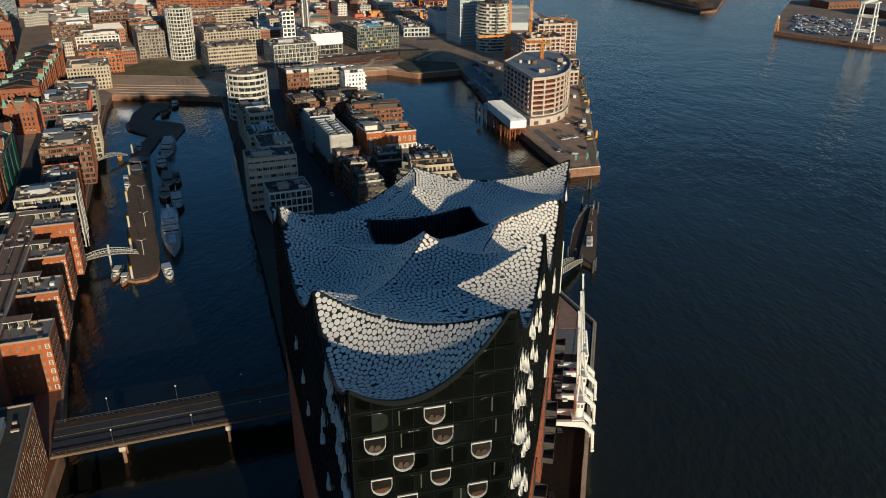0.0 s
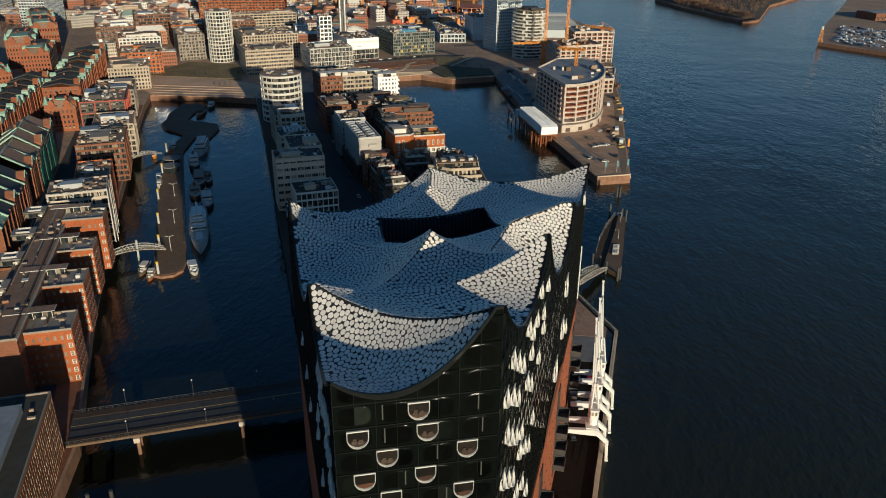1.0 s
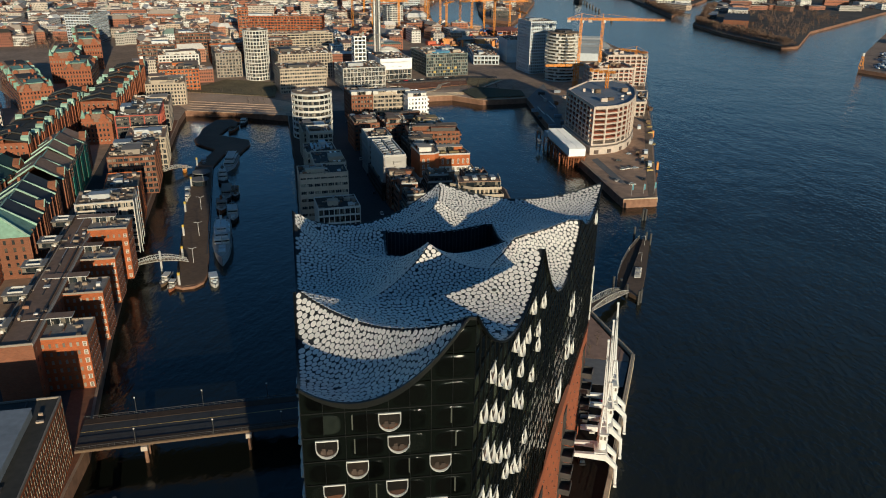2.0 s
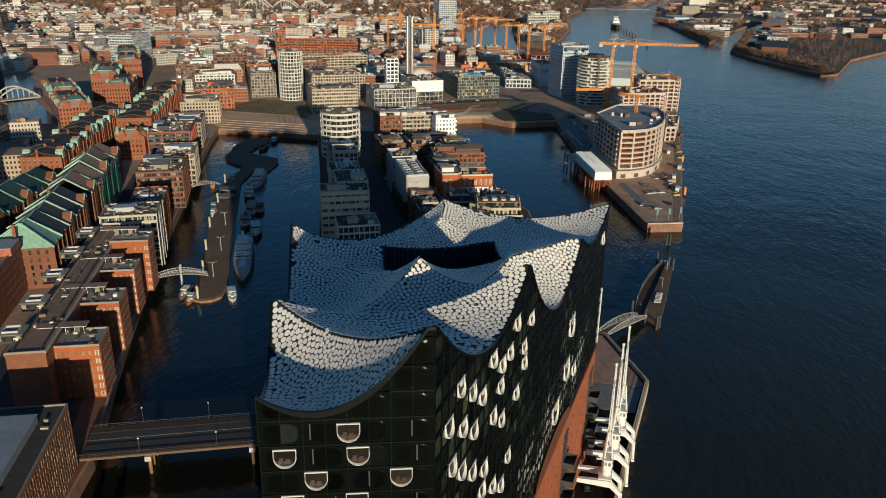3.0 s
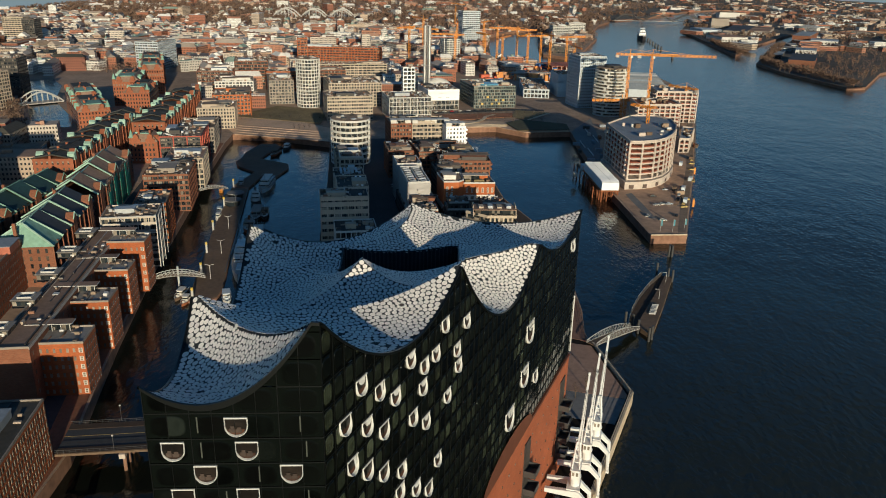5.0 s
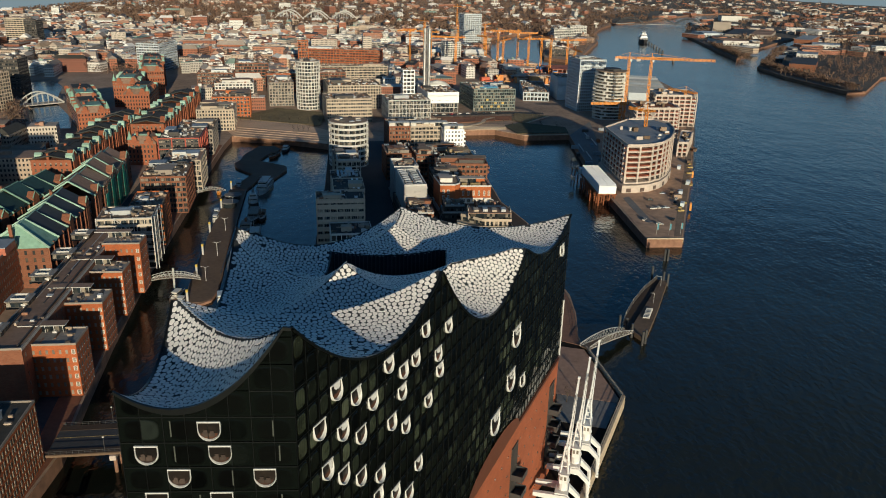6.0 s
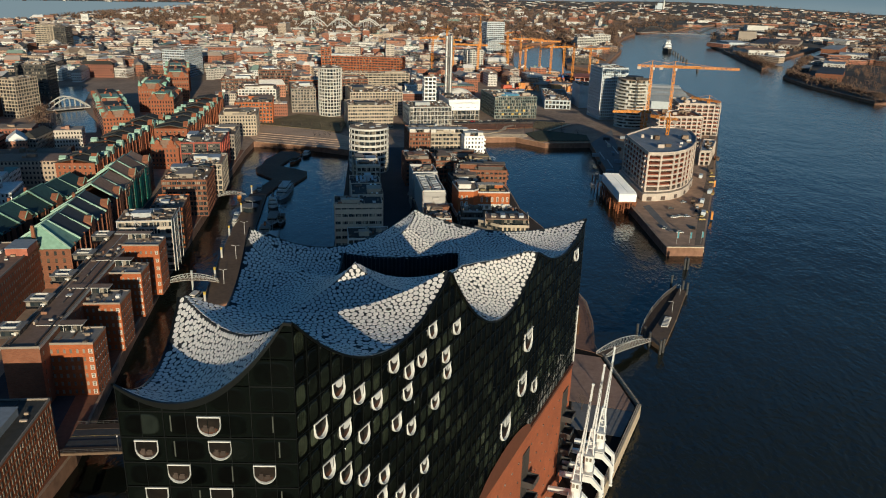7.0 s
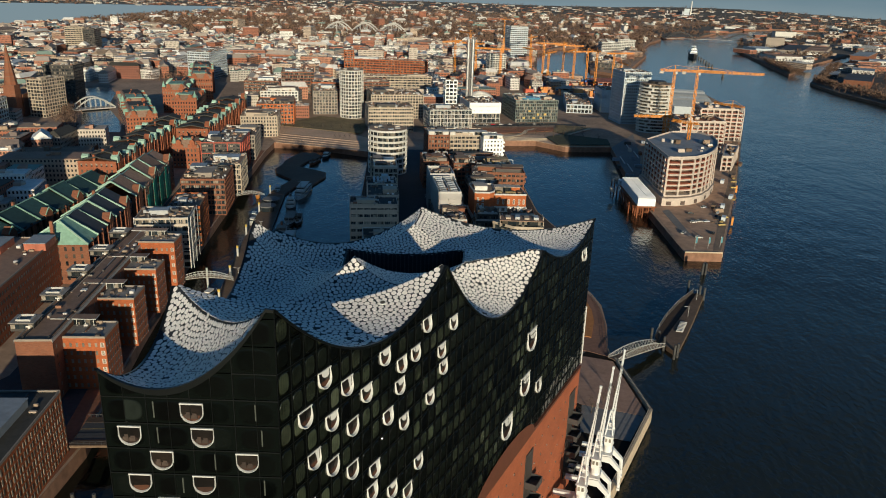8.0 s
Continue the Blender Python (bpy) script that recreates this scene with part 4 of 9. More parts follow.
def terraces(t, w, d, h, wall, n=2):
    """Roof terraces: uneven penthouse rooms with thin roofs, low walls and pergola frames."""
    rng = random.Random(int(t.location.x * 3 + t.location.y))
    for k in range(4):
        pw, pd, ph = rng.uniform(0.25, 0.55) * w, rng.uniform(0.18, 0.4) * d, rng.uniform(2.4, 3.4)
        px, py = rng.uniform(-0.5, 0.5) * (w - pw - 1), rng.uniform(-0.45, 0.5) * (d - pd - 1)
        m = Mesh()
        m.box(px, py, 0, ph, pw, pd)
        ob = part("penthouse", m, rng.choice([wall, wall, M_GLASS, M_DARK]), t)
        ob.location = (0, 0, h - 0.36 + 0.02 * k)
        m = Mesh()
        m.box(px + 0.3, py - 0.3, ph, ph + 0.18, pw + 0.9, pd + 0.9)
        part("penthouse_roof", m, rng.choice([M_ROOF, M_BROWNROOF, wall]), ob)
    m = Mesh()
    for k in range(5):
        a, b = rng.uniform(-0.45, 0.45) * w, rng.uniform(-0.45, 0.45) * d
        for u, v in ((0, 0), (3.2, 0), (3.2, 3.2), (0, 3.2)):
            m.box(a + u, b + v, h - 0.3, h + 2.0, 0.14, 0.14)
        for u, v, ww, dd in ((1.6, 0, 3.3, 0.14), (1.6, 3.2, 3.3, 0.14), (0, 1.6, 0.14, 3.3), (3.2, 1.6, 0.14, 3.3)):
            m.box(a + u, b + v, h + 2.0, h + 2.14, ww, dd)
    tagged(part("pergolas", m, M_PALESTEEL, t), kind="stuff")


M_TAUPE = material("taupe_stone_panels", (0.60, 0.475, 0.35), 0.75, vary=0.12, per_object=0.06)
M_DARKROOF = material("dark_bitumen_roof", (0.06, 0.055, 0.05), 0.85, vary=0.4, grain=0.7, blotch=0.1, per_object=0.25)
M_LIGHTGREY = material("light_grey_render", (0.42, 0.385, 0.345), 0.75, vary=0.1, per_object=0.05)
M_PALESTONE = material("tan_facade_panels", (0.50, 0.42, 0.33), 0.75, vary=0.12, per_object=0.06)
M_BLUEGLASS = material("blue_roof_glass", (0.10, 0.24, 0.34), 0.2, vary=0.2, spec=0.6)
M_LITWINDOW = material("painted_window_light", (0.62, 0.42, 0.10), 0.5, vary=0.3)
M_OCHRE = material("ochre_render", (0.34, 0.25, 0.12), 0.8, vary=0.15)
M_REDFRAME = material("red_painted_frame", (0.36, 0.07, 0.035), 0.6, vary=0.15)
M_GREENCLAD = material("green_grey_cladding", (0.20, 0.23, 0.20), 0.5, vary=0.15)
BLOCKS = [
    ("office_building", "warm grey stone office block with rows of dark windows", -108.9, 372.2, 25, 16, 24, 33, M_TAUPE, 4.2, 3.9, 4, QUAY, 0.5, 2.2, M_DARKROOF),
    ("office_building", "dark flat-roofed rear wing with two white skylights", -112.5, 393.5, 17, 25, 24, 33.5, M_TAUPE, 3.4, 3.9, 1, QUAY, 0.5, 2.0, M_DARKROOF),
    ("office_building", "low pale office block beside the grey one", -97, 357, 21, 19, 25, 21, M_WHITE, 3.0, 3.6, 4, QUAY, 0.4, 0.8, M_DARKROOF),
    ("office_building", "dark flat-roofed quay block with glazed roof plant", -131, 436, 18, 22, 25, 27, M_TAUPE, 3.0, 3.4, 5, QUAY, 0.6, 1.4, M_DARKROOF),
    ("office_building", "pale quay block with a framed brown roof terrace", -140.5, 465, 15, 18, 25, 30, M_PALESTONE, 3.0, 3.4, 2, QUAY, 0.6, 1.2, M_BROWNROOF),
    ("office_building", "dark flat-roofed quay block with white roof plant", -152, 490, 18, 30, 25, 26, M_CREAM, 3.0, 3.4, 6),
    ("apartment_building", "brown brick end of the long apartment row", -152, 602, 17, 34, 26, 28.5, M_BRICK2, 2.6, 3.2, 5, QUAY, 1.0, 1.2),
    ("apartment_building", "cream middle of the long apartment row with stacked balconies", -129.5, 611, 31, 32, 26, 28.5, M_CREAM, 2.6, 3.2, 8, QUAY, 0.6, 1.0),
    ("apartment_building", "gleaming white end of the long apartment row facing the basin", -107.3, 604, 16, 30, 26, 28.5, M_BRIGHT, 2.6, 3.2, 4, QUAY, 1.3, 1.5),
    ("apartment_building", "brown brick apartment block with roof terraces", -128, 527, 18, 30, 25, 24, M_BRICK2, 2.6, 3.2, 5),
    ("apartment_building", "brown brick apartment block with roof terraces", -105, 522, 17, 28, 26, 26, M_BRICK2, 2.6, 3.2, 5),
    ("apartment_building", "ochre apartment block with roof terraces", -80, 524, 17, 26, 25, 25, M_OCHRE, 2.6, 3.2, 5),
    ("apartment_building", "light grey apartment block with ducts framed on its roof", -87, 429, 13.5, 38, 25, 30, M_LIGHTGREY, 4.6, 3.3, 0, 15.6, 3.6, 2.4, M_DARKROOF),
    ("apartment_building", "light grey rear block with a framed brown roof", -103, 466, 15.5, 22, 25, 29, M_LIGHTGREY, 3.6, 3.3, 2, QUAY, 1.6, 1.8, M_BROWNROOF),
    ("podium_building", "dark glazed lower storeys under a light grey block", -88, 430, 15, 42, 25, 15.5, M_DARK, 2.6, 3.4, 0),
    ("apartment_building", "dark apartment block with a roof garden", -76, 466, 17, 22, 25, 27, M_DARK, 2.6, 3.2, 5),
    ("apartment_building", "brown apartment block with a roof garden", -72, 492, 34, 18, 18, 28, M_BRICK2, 2.6, 3.2, 5),
    ("apartment_building", "low brown apartment block with roof terraces", -103, 562, 34, 16, 25, 19, M_BRICK2, 2.6, 3.2, 6),
    ("apartment_building", "low grey apartment block with roof terraces", -112, 492, 14, 24, 25, 20, M_GREY, 2.6, 3.2, 5),
    ("apartment_building", "low tan apartment block with roof terraces", -74, 403, 14, 13, 25, 22, M_BRICK2, 2.6, 3.2, 5),
    ("office_building", "tan quay office building behind a white steel frame", -197, 316, 25, 20, 27, 31, M_PALESTONE, 4.2, 3.6, 5),
    ("office_building", "orange quay office building", -210, 352, 17, 28, 27, 27, M_ORANGE, 2.8, 3.3, 5),
    ("office_building", "brown quay office building with roof plant", -236, 408, 26, 36, 25, 27.5, M_BRICK2, 2.8, 3.3, 10),
    ("office_building", "pale quay office building with plant on the roof", -252, 452, 24, 34, 25, 26, M_CREAM, 2.8, 3.3, 8, QUAY, 0.5, 1.2, M_BROWNROOF),
    ("office_building", "dark glass quay office in a red steel frame", -284, 500, 28, 40, 25, 29, M_DARK, 3.4, 3.6, 6),
    ("office_building", "pale quay office building", -303, 550, 28, 42, 25, 25, M_GREY, 2.8, 3.3, 7),
    ("office_building", "pale stone office building beside the terraces", -338, 640, 33, 42, 26, 24, M_CREAM, 2.8, 3.3, 7),
    ("office_building", "red building beside the terraces", -356, 700, 36, 46, 27, 26, M_ORANGE, 2.8, 3.3, 4),
    ("office_building", "white office building behind the terraces", -392, 770, 40, 43, 28, 28, M_WHITE, 2.8, 3.3, 5),
    ("office_building", "grey office building beside the round tower", -348, 790, 26, 60, 29, 30, M_GREY, 2.8, 3.3, 5),
    ("office_building", "cream office building with dark windows", -242, 720, 44, 40, 29, 28, M_CREAM, 2.8, 3.3, 7),
    ("office_building", "cream office building with dark windows", -268, 800, 56, 55, 29, 30, M_CREAM, 2.8, 3.3, 8),
    ("office_building", "glass office building with white columns", -190, 748, 42, 40, 29, 26, M_WHITE, 4.0, 4.0, 5, QUAY, 0.45, 0.6),
    # sun glare on these storeys is put in as near-solid white cladding
    ("office_building", "gleaming white upper storeys over a glazed hall", -175, 815, 34, 50, 29, 26, M_BRIGHT, 8.0, 4.4, 4, 15.2, 6.0, 4.2, M_BROWNROOF),
    ("podium_building", "glazed hall under gleaming white storeys", -175, 815, 33, 49, 29, 15.1, M_PALESTEEL, 4.0, 5.0, 0, QUAY, 0.3, 0.5),
    ("office_building", "dark glass office building with a blue roof light", -128, 850, 47, 56, 29, 28, M_GREENCLAD, 2.2, 3.4, 5, QUAY, 0.25, 0.6),
    ("apartment_tower", "white residential tower with dark window rows", -24, 880, 30, 34, 28, 60, M_SHIPGREY, 2.8, 3.2, 4, QUAY, 1.1, 1.0),
    ("office_building", "blank blue-grey block beside the white tower", -54, 954, 26, 40, 20, 31, M_SHIPGREY, 9.0, 12.0, 3, QUAY, 8.0, 10.0),
]
for row in BLOCKS:
    ob = block(*row)
    if "terraces" in row[1] or "garden" in row[1] or "stepping" in row[1]:
        terraces(ob, row[4], row[5], row[7] - QUAY, row[8])
    if "steel frame" in row[1]:
        w, d, h = row[4], row[5], row[7] - QUAY
        red = "red" in row[1]
        mat = M_REDFRAME if red else M_PALESTEEL
        bar_ = 0.75 if red else 0.32
        for ln, off, turn, nx in ((w, (0, -d / 2), 0, 3), (d, (w / 2, 0), 90, 4 if red else 2)):
            at_ = Matrix.Translation((*off, 0)) @ pose(0, 0, 0, 0, 0, turn)
            for i in range(nx + 1):
                m = Mesh()
                m.box(-ln / 2 + ln * i / nx, -1.1, 0, h + 0.8, bar_, bar_)
                part("frame_post", m, mat, ob).matrix_local = at_
            for z in (h * 0.36, h * 0.68, h + 0.1):
                m = Mesh()
                m.box(0, -1.1, z, z + bar_, ln - 0.2, bar_ - 0.03)
                part("frame_beam", m, mat, ob).matrix_local = at_
            if not red and not turn:
                m = Mesh()
                m.tube((-ln / 6, -1.2, h + 0.2), (ln / 6, -1.2, h * 0.70), 0.22, 6)
                part("frame_brace", m, mat, ob).matrix_local = at_
    if "long apartment row" in row[1]:
        w, d, h = row[4], row[5], row[7] - QUAY
        for k in range(3 if w < 20 else 6):
            n_ = 3 if w < 20 else 6
            m = Mesh()
            m.box(-w / 2 + w * (k + 0.5) / n_, -d / 2 + 5.5, h - 0.3, h + 2.6, w / n_ - 1.0, 6.5)
            o_ = part("roof_room", m, M_GLASS if k % 3 == 1 else M_WHITE, ob, "set-back roof room")
            m = Mesh()
            m.box(-w / 2 + w * (k + 0.5) / n_, -d / 2 + 5.0, h + 2.6, h + 2.85, w / n_ - 0.3, 8.4)
            part("roof_room_cover", m, M_WHITE, o_)
    if "blue roof light" in row[1]:
        m = Mesh()
        m.box(-4, -12, row[7] - QUAY - 0.3, row[7] - QUAY + 1.6, 20, 16)
        part("roof_light", m, M_BLUEGLASS, ob, "large blue roof light")
        for x in (-14.5, 14.5):
            m = Mesh()
            m.box(x, -14, row[7] - QUAY - 0.3, row[7] - QUAY + 2.6, 9, 9)
            part("roof_room", m, M_CREAM, ob)
        # yellow plates: warm room light put in as plain colour
        for x, z in ((-3, 3.4), (1.5, 7.2), (5, 3.4), (-8, 10.8), (9.5, 7.2), (-14, 3.4)):
            m = Mesh()
            m.box(x, -row[5] / 2 - 0.02, z, z + 2.2, 2.6, 0.3)
            part("lit_window", m, M_LITWINDOW, ob, "window with warm room light painted on")
    if "two white skylights" in row[1]:
        for x in (2.6, 5.2):
            m = Mesh()
            m.box(x, 0, row[7] - QUAY - 0.36, row[7] - QUAY + 0.5, 1.1, 19)
            part("skylight", m, M_BRIGHT, ob, "long white roof light")
    if "ducts framed" in row[1]:
        h = row[7] - 15.6
        for x, y, ww, dd in ((0, -18.2, 13, 0.5), (0, 18.2, 13, 0.5), (-6.2, 0, 0.5, 36), (6.2, 0, 0.5, 36), (0, 0, 0.4, 36)):
            m = Mesh()
            m.box(x, y, h - 0.3, h + 1.5, ww, dd)
            part("roof_screen", m, M_PALESTEEL, ob, "pale steel screen round the roof plant")
        for i in range(7):
            for x in (-3.1, 3.1):
                m = Mesh()
                m.tube((x - 2.0, -15 + 5 * i, h + 0.5), (x + 1.9, -13.6 + 5 * i, h + 0.6), 0.75, 8)
                m.box(x + 0.6, -12.6 + 5 * i, h - 0.3, h + 0.9, 1.4, 1.3)
                part("roof_duct", m, M_UNIT, ob)
    if "framed brown roof" in row[1]:
        w, d, h = row[4], row[5], row[7] - row[12] if len(row) > 12 else row[7] - QUAY
        for x, y, ww, dd in ((0, -d / 2 + 0.3, w, 0.45), (0, d / 2 - 0.3, w, 0.45), (-w / 2 + 0.3, 0, 0.45, d - 1.2), (w / 2 - 0.3, 0, 0.45, d - 1.2)):
            m = Mesh()
            m.box(x, y, h + 0.32, h + 1.5, ww, dd)
            part("terrace_frame", m, M_PALESTEEL, ob, "pale parapet frame")
    if "glazed roof plant" in row[1]:
        for i in range(5):
            m = Mesh()
            m.box(-4.5 + 2.3 * i, 2, row[7] - QUAY - 0.3, row[7] - QUAY + 1.2, 1.2, 9)
            part("roof_light", m, M_SHIPGREY, ob)
    if "with roof plant" in row[1]:
        for x, y in ((-6, -9), (5, -2), (-5, 7), (7, 11)):
            m = Mesh()
            for i in range(16):
                a0, a1 = 2 * math.pi * i / 16, 2 * math.pi * (i + 1) / 16
                m.tube((x + 4 * math.cos(a0), y + 3 * math.sin(a0), row[7] - QUAY + 1.2), (x + 4 * math.cos(a1), y + 3 * math.sin(a1), row[7] - QUAY + 1.2), 0.7, 4)
            part("oval_roof_wall", m, M_DARK, ob)
TAKEN = [(r[2], r[3], 0.5 * math.hypot(r[4], r[5])) for r in BLOCKS]


def opening(t, x, y, z, w, h, turn=0, frame_mat=None):
    """One window set in a wall, with a pale frame round it."""
    m = Mesh()
    m.box(0, 0, 0, h, w, 0.2)
    ob = part("window", m, M_GLASS, t)
    ob.matrix_local = pose(x, y, z, 0, 0, turn)
    m = Mesh()
    for args in ((0, -0.04, h, h + 0.14, w + 0.3, 0.26), (0, -0.04, -0.14, 0, w + 0.3, 0.26), (-w / 2 - 0.07, -0.04, 0, h, 0.14, 0.26), (w / 2 + 0.07, -0.04, 0, h, 0.14, 0.26)):
        m.box(*args)
    part("window_frame", m, frame_mat or M_WHITE, ob)


def orange_house():
    """An orange brick house: a tall left wing with a splayed corner, a lower wing on a white base, terraces on top."""
    t = thing("apartment_building", pose(-64.5, 411.5, QUAY + 7.0, 0, 0, 20.5), "orange brick apartment house on a white base with roof terraces", "building")
    m = Mesh()
    m.prism([(0, 0), (8.5, 0), (11.5, 3.4), (11.5, 20), (-2, 20)], 7.2, 20.4)
    part("tall_wing", m, M_ORANGE, t)
    m = Mesh()
    m.prism([(11.5, 3.4), (29.5, 3.4), (28, 20), (11.5, 20)], 12.2, 18.6)
    part("low_wing", m, M_ORANGE, t)
    for k, (z0, z1, inset) in enumerate(((9.0, 12.1, 0.0), (5.8, 8.8, 0.3))):
        m = Mesh()
        m.prism([(11.6, 3.0 + inset), (29.8, 3.0 + inset), (28, 20), (11.6, 20)], z0, z1, True, True)
        part("white_storey", m, M_WHITE if k == 0 else M_DARK, t, "white rendered base storey" if k == 0 else "")
    m = Mesh()
    m.prism([(-0.3, -0.3), (8.6, -0.3), (11.5, 3.0), (11.5, 20), (-2, 20)], 4.0, 7.1)
    part("white_storey", m, M_WHITE, t)
    m = Mesh()
    m.prism([(-0.2, 0.4), (29, 4), (28, 20), (-2, 20)], -7, 5.7)
    part("ground_storey", m, M_DARK, t)
    for x in (1.9, 4.6):
        for z in (9.0, 12.4, 15.8):
            opening(t, x, -0.02, z, 0.9, 2.1)
    for x in (13.6, 16.6, 19.6, 22.6, 25.6, 28.2):
        opening(t, x, 3.38, 13.6, 0.8, 2.6)
        opening(t, x, 2.98, 9.6, 1.7, 1.9)
    for outline, z in (([(0, 0), (8.5, 0), (11.5, 3.4), (11.5, 20), (-2, 20)], 20.4), ([(11.5, 3.4), (29.5, 3.4), (28, 20), (11.5, 20)], 18.6)):
        c = (sum(p[0] for p in outline) / len(outline), sum(p[1] for p in outline) / len(outline))
        m = Mesh()
        m.prism([wall_point(p, c, 0.05) for p in outline], z, z + 0.12)
        part("roof", m, M_ROOF, t)
        for a, b in zip(outline, outline[1:] + outline[:1]):
            m = Mesh()
            beam(m, a, b, z, z + 0.9, 0.3)
            part("parapet", m, M_PALESTEEL, t)
    for x, y, z, w, d, h, mat in ((4, 9, 20.5, 7, 6, 2.6, M_WHITE), (3, 15.5, 20.5, 6, 4, 2.0, M_ORANGE), (17, 13.5, 18.7, 9, 5, 2.8, M_GLASS), (24.5, 14.5, 18.7, 5, 4, 2.4, M_ORANGE), (14.5, 8, 18.7, 3, 2.5, 1.2, M_GRASS), (21, 8, 18.7, 6, 1.6, 1.1, M_GRASS), (26, 9, 18.7, 2, 4, 1.0, M_WOOD)):
        m = Mesh()
        m.box(x, y, z, z + h, w, d)
        ob = part("penthouse" if h > 1.5 else "planter", m, mat, t)
        if h > 1.5:
            m = Mesh()
            m.box(x - 0.2, y - 0.3, z + h, z + h + 0.2, w + 1.0, d + 0.9)
            part("penthouse_roof", m, M_PALESTONE, ob)


def stepped_house():
    """A cream house of long balcony decks that step back towards a slanted end wall."""
    t = thing("apartment_building", pose(-38.0, 337.5, QUAY + 19.5, 0, 0, 16.6) @ Matrix.Diagonal((0.87, 0.8, 1, 1)), "cream apartment house stepping back in long balcony decks", "building")
    for k, (x0, slant, y0, z) in enumerate(((0.0, 3.0, -1.0, 2.2), (1.0, 5.0, 0.0, 5.4), (2.2, 8.0, 1.4, 8.6), (4.0, 11.0, 3.0, 11.8))):
        x1 = 33.5 - 0.9 * k
        deck = [(x0, y0 + slant * 0.9), (x0 + slant, y0), (x1, y0), (x1 - 1.5, 17.0), (x0, 17.0)]
        m = Mesh()
        m.prism(deck, z - 0.3, z, True, True)
        part("balcony_deck", m, M_CREAM, t)
        for a, b in zip(deck[:3], deck[1:4]):
            m = Mesh()
            beam(m, a, b, z, z + 1.05, 0.22)
            part("balcony_parapet", m, M_CREAM, t, "cream balcony parapet")
        m = Mesh()
        m.prism([(p[0] + 1.6 if i < 2 else p[0] - 1.2 if i < 4 else p[0], p[1] + (2.4 if i < 3 else -0.3)) for i, p in enumerate(deck)], z - 3.2 if k else 0, z - 0.3)
        part("storey", m, M_GLASS, t)
        for i in range(6):
            m = Mesh()
            m.box(x0 + slant + 2 + i * (x1 - x0 - slant - 4) / 5, y0 + 2.5, z - 3.2 if k else 0, z - 0.3, 0.9, 0.5)
            part("wall_pier", m, M_CREAM, t)
    for f in range(5):
        m = Mesh()
        m.prism([(3.2, 3.6), (31.5, 0.6), (30.5, 16.5), (2, 16.5)], -19.5 + 3.9 * f, -15.9 + 3.9 * f)
        part("storey", m, M_GLASS, t)
        m = Mesh()
        m.prism([(1.5, 2.4), (33, -0.6), (32, 17), (1, 17)], -16.6 + 3.9 * f, -15.6 + 3.9 * f, True, True)
        part("balcony_deck", m, M_CREAM, t)
    z = 11.8
    m = Mesh()
    m.prism([(9, 7), (30, 7), (29, 16), (8, 16)], z, z + 2.7)
    part("penthouse", m, M_GLASS, t)
    m = Mesh()
    m.prism([(7.5, 6.2), (31, 6.2), (29.5, 17), (7, 17)], z + 2.7, z + 3.1, True, True)
    part("roof", m, M_BROWNROOF, t)
    for x in (12, 17, 22, 27):
        m = Mesh()
        m.box(x, 11.5, z + 3.1, z + 3.9 + 0.4 * (x % 2), 2.6, 5.5)
        part("roof_plant", m, M_UNIT if x % 2 else M_CREAM, t)
    for x in (7.5, 30.6):
        m = Mesh()
        m.solid([(x, 5, z), (x + 0.4, 5, z), (x + 0.4, 17, z), (x, 17, z), (x, 10, z + 4.2), (x + 0.4, 10, z + 4.2), (x + 0.4, 17, z + 4.2), (x, 17, z + 4.2)],
                [(0, 1, 5, 4), (1, 2, 6, 5), (2, 3, 7, 6), (3, 0, 4, 7), (4, 5, 6, 7)])
        part("fin_wall", m, M_CREAM, t, "slanted cream fin wall")


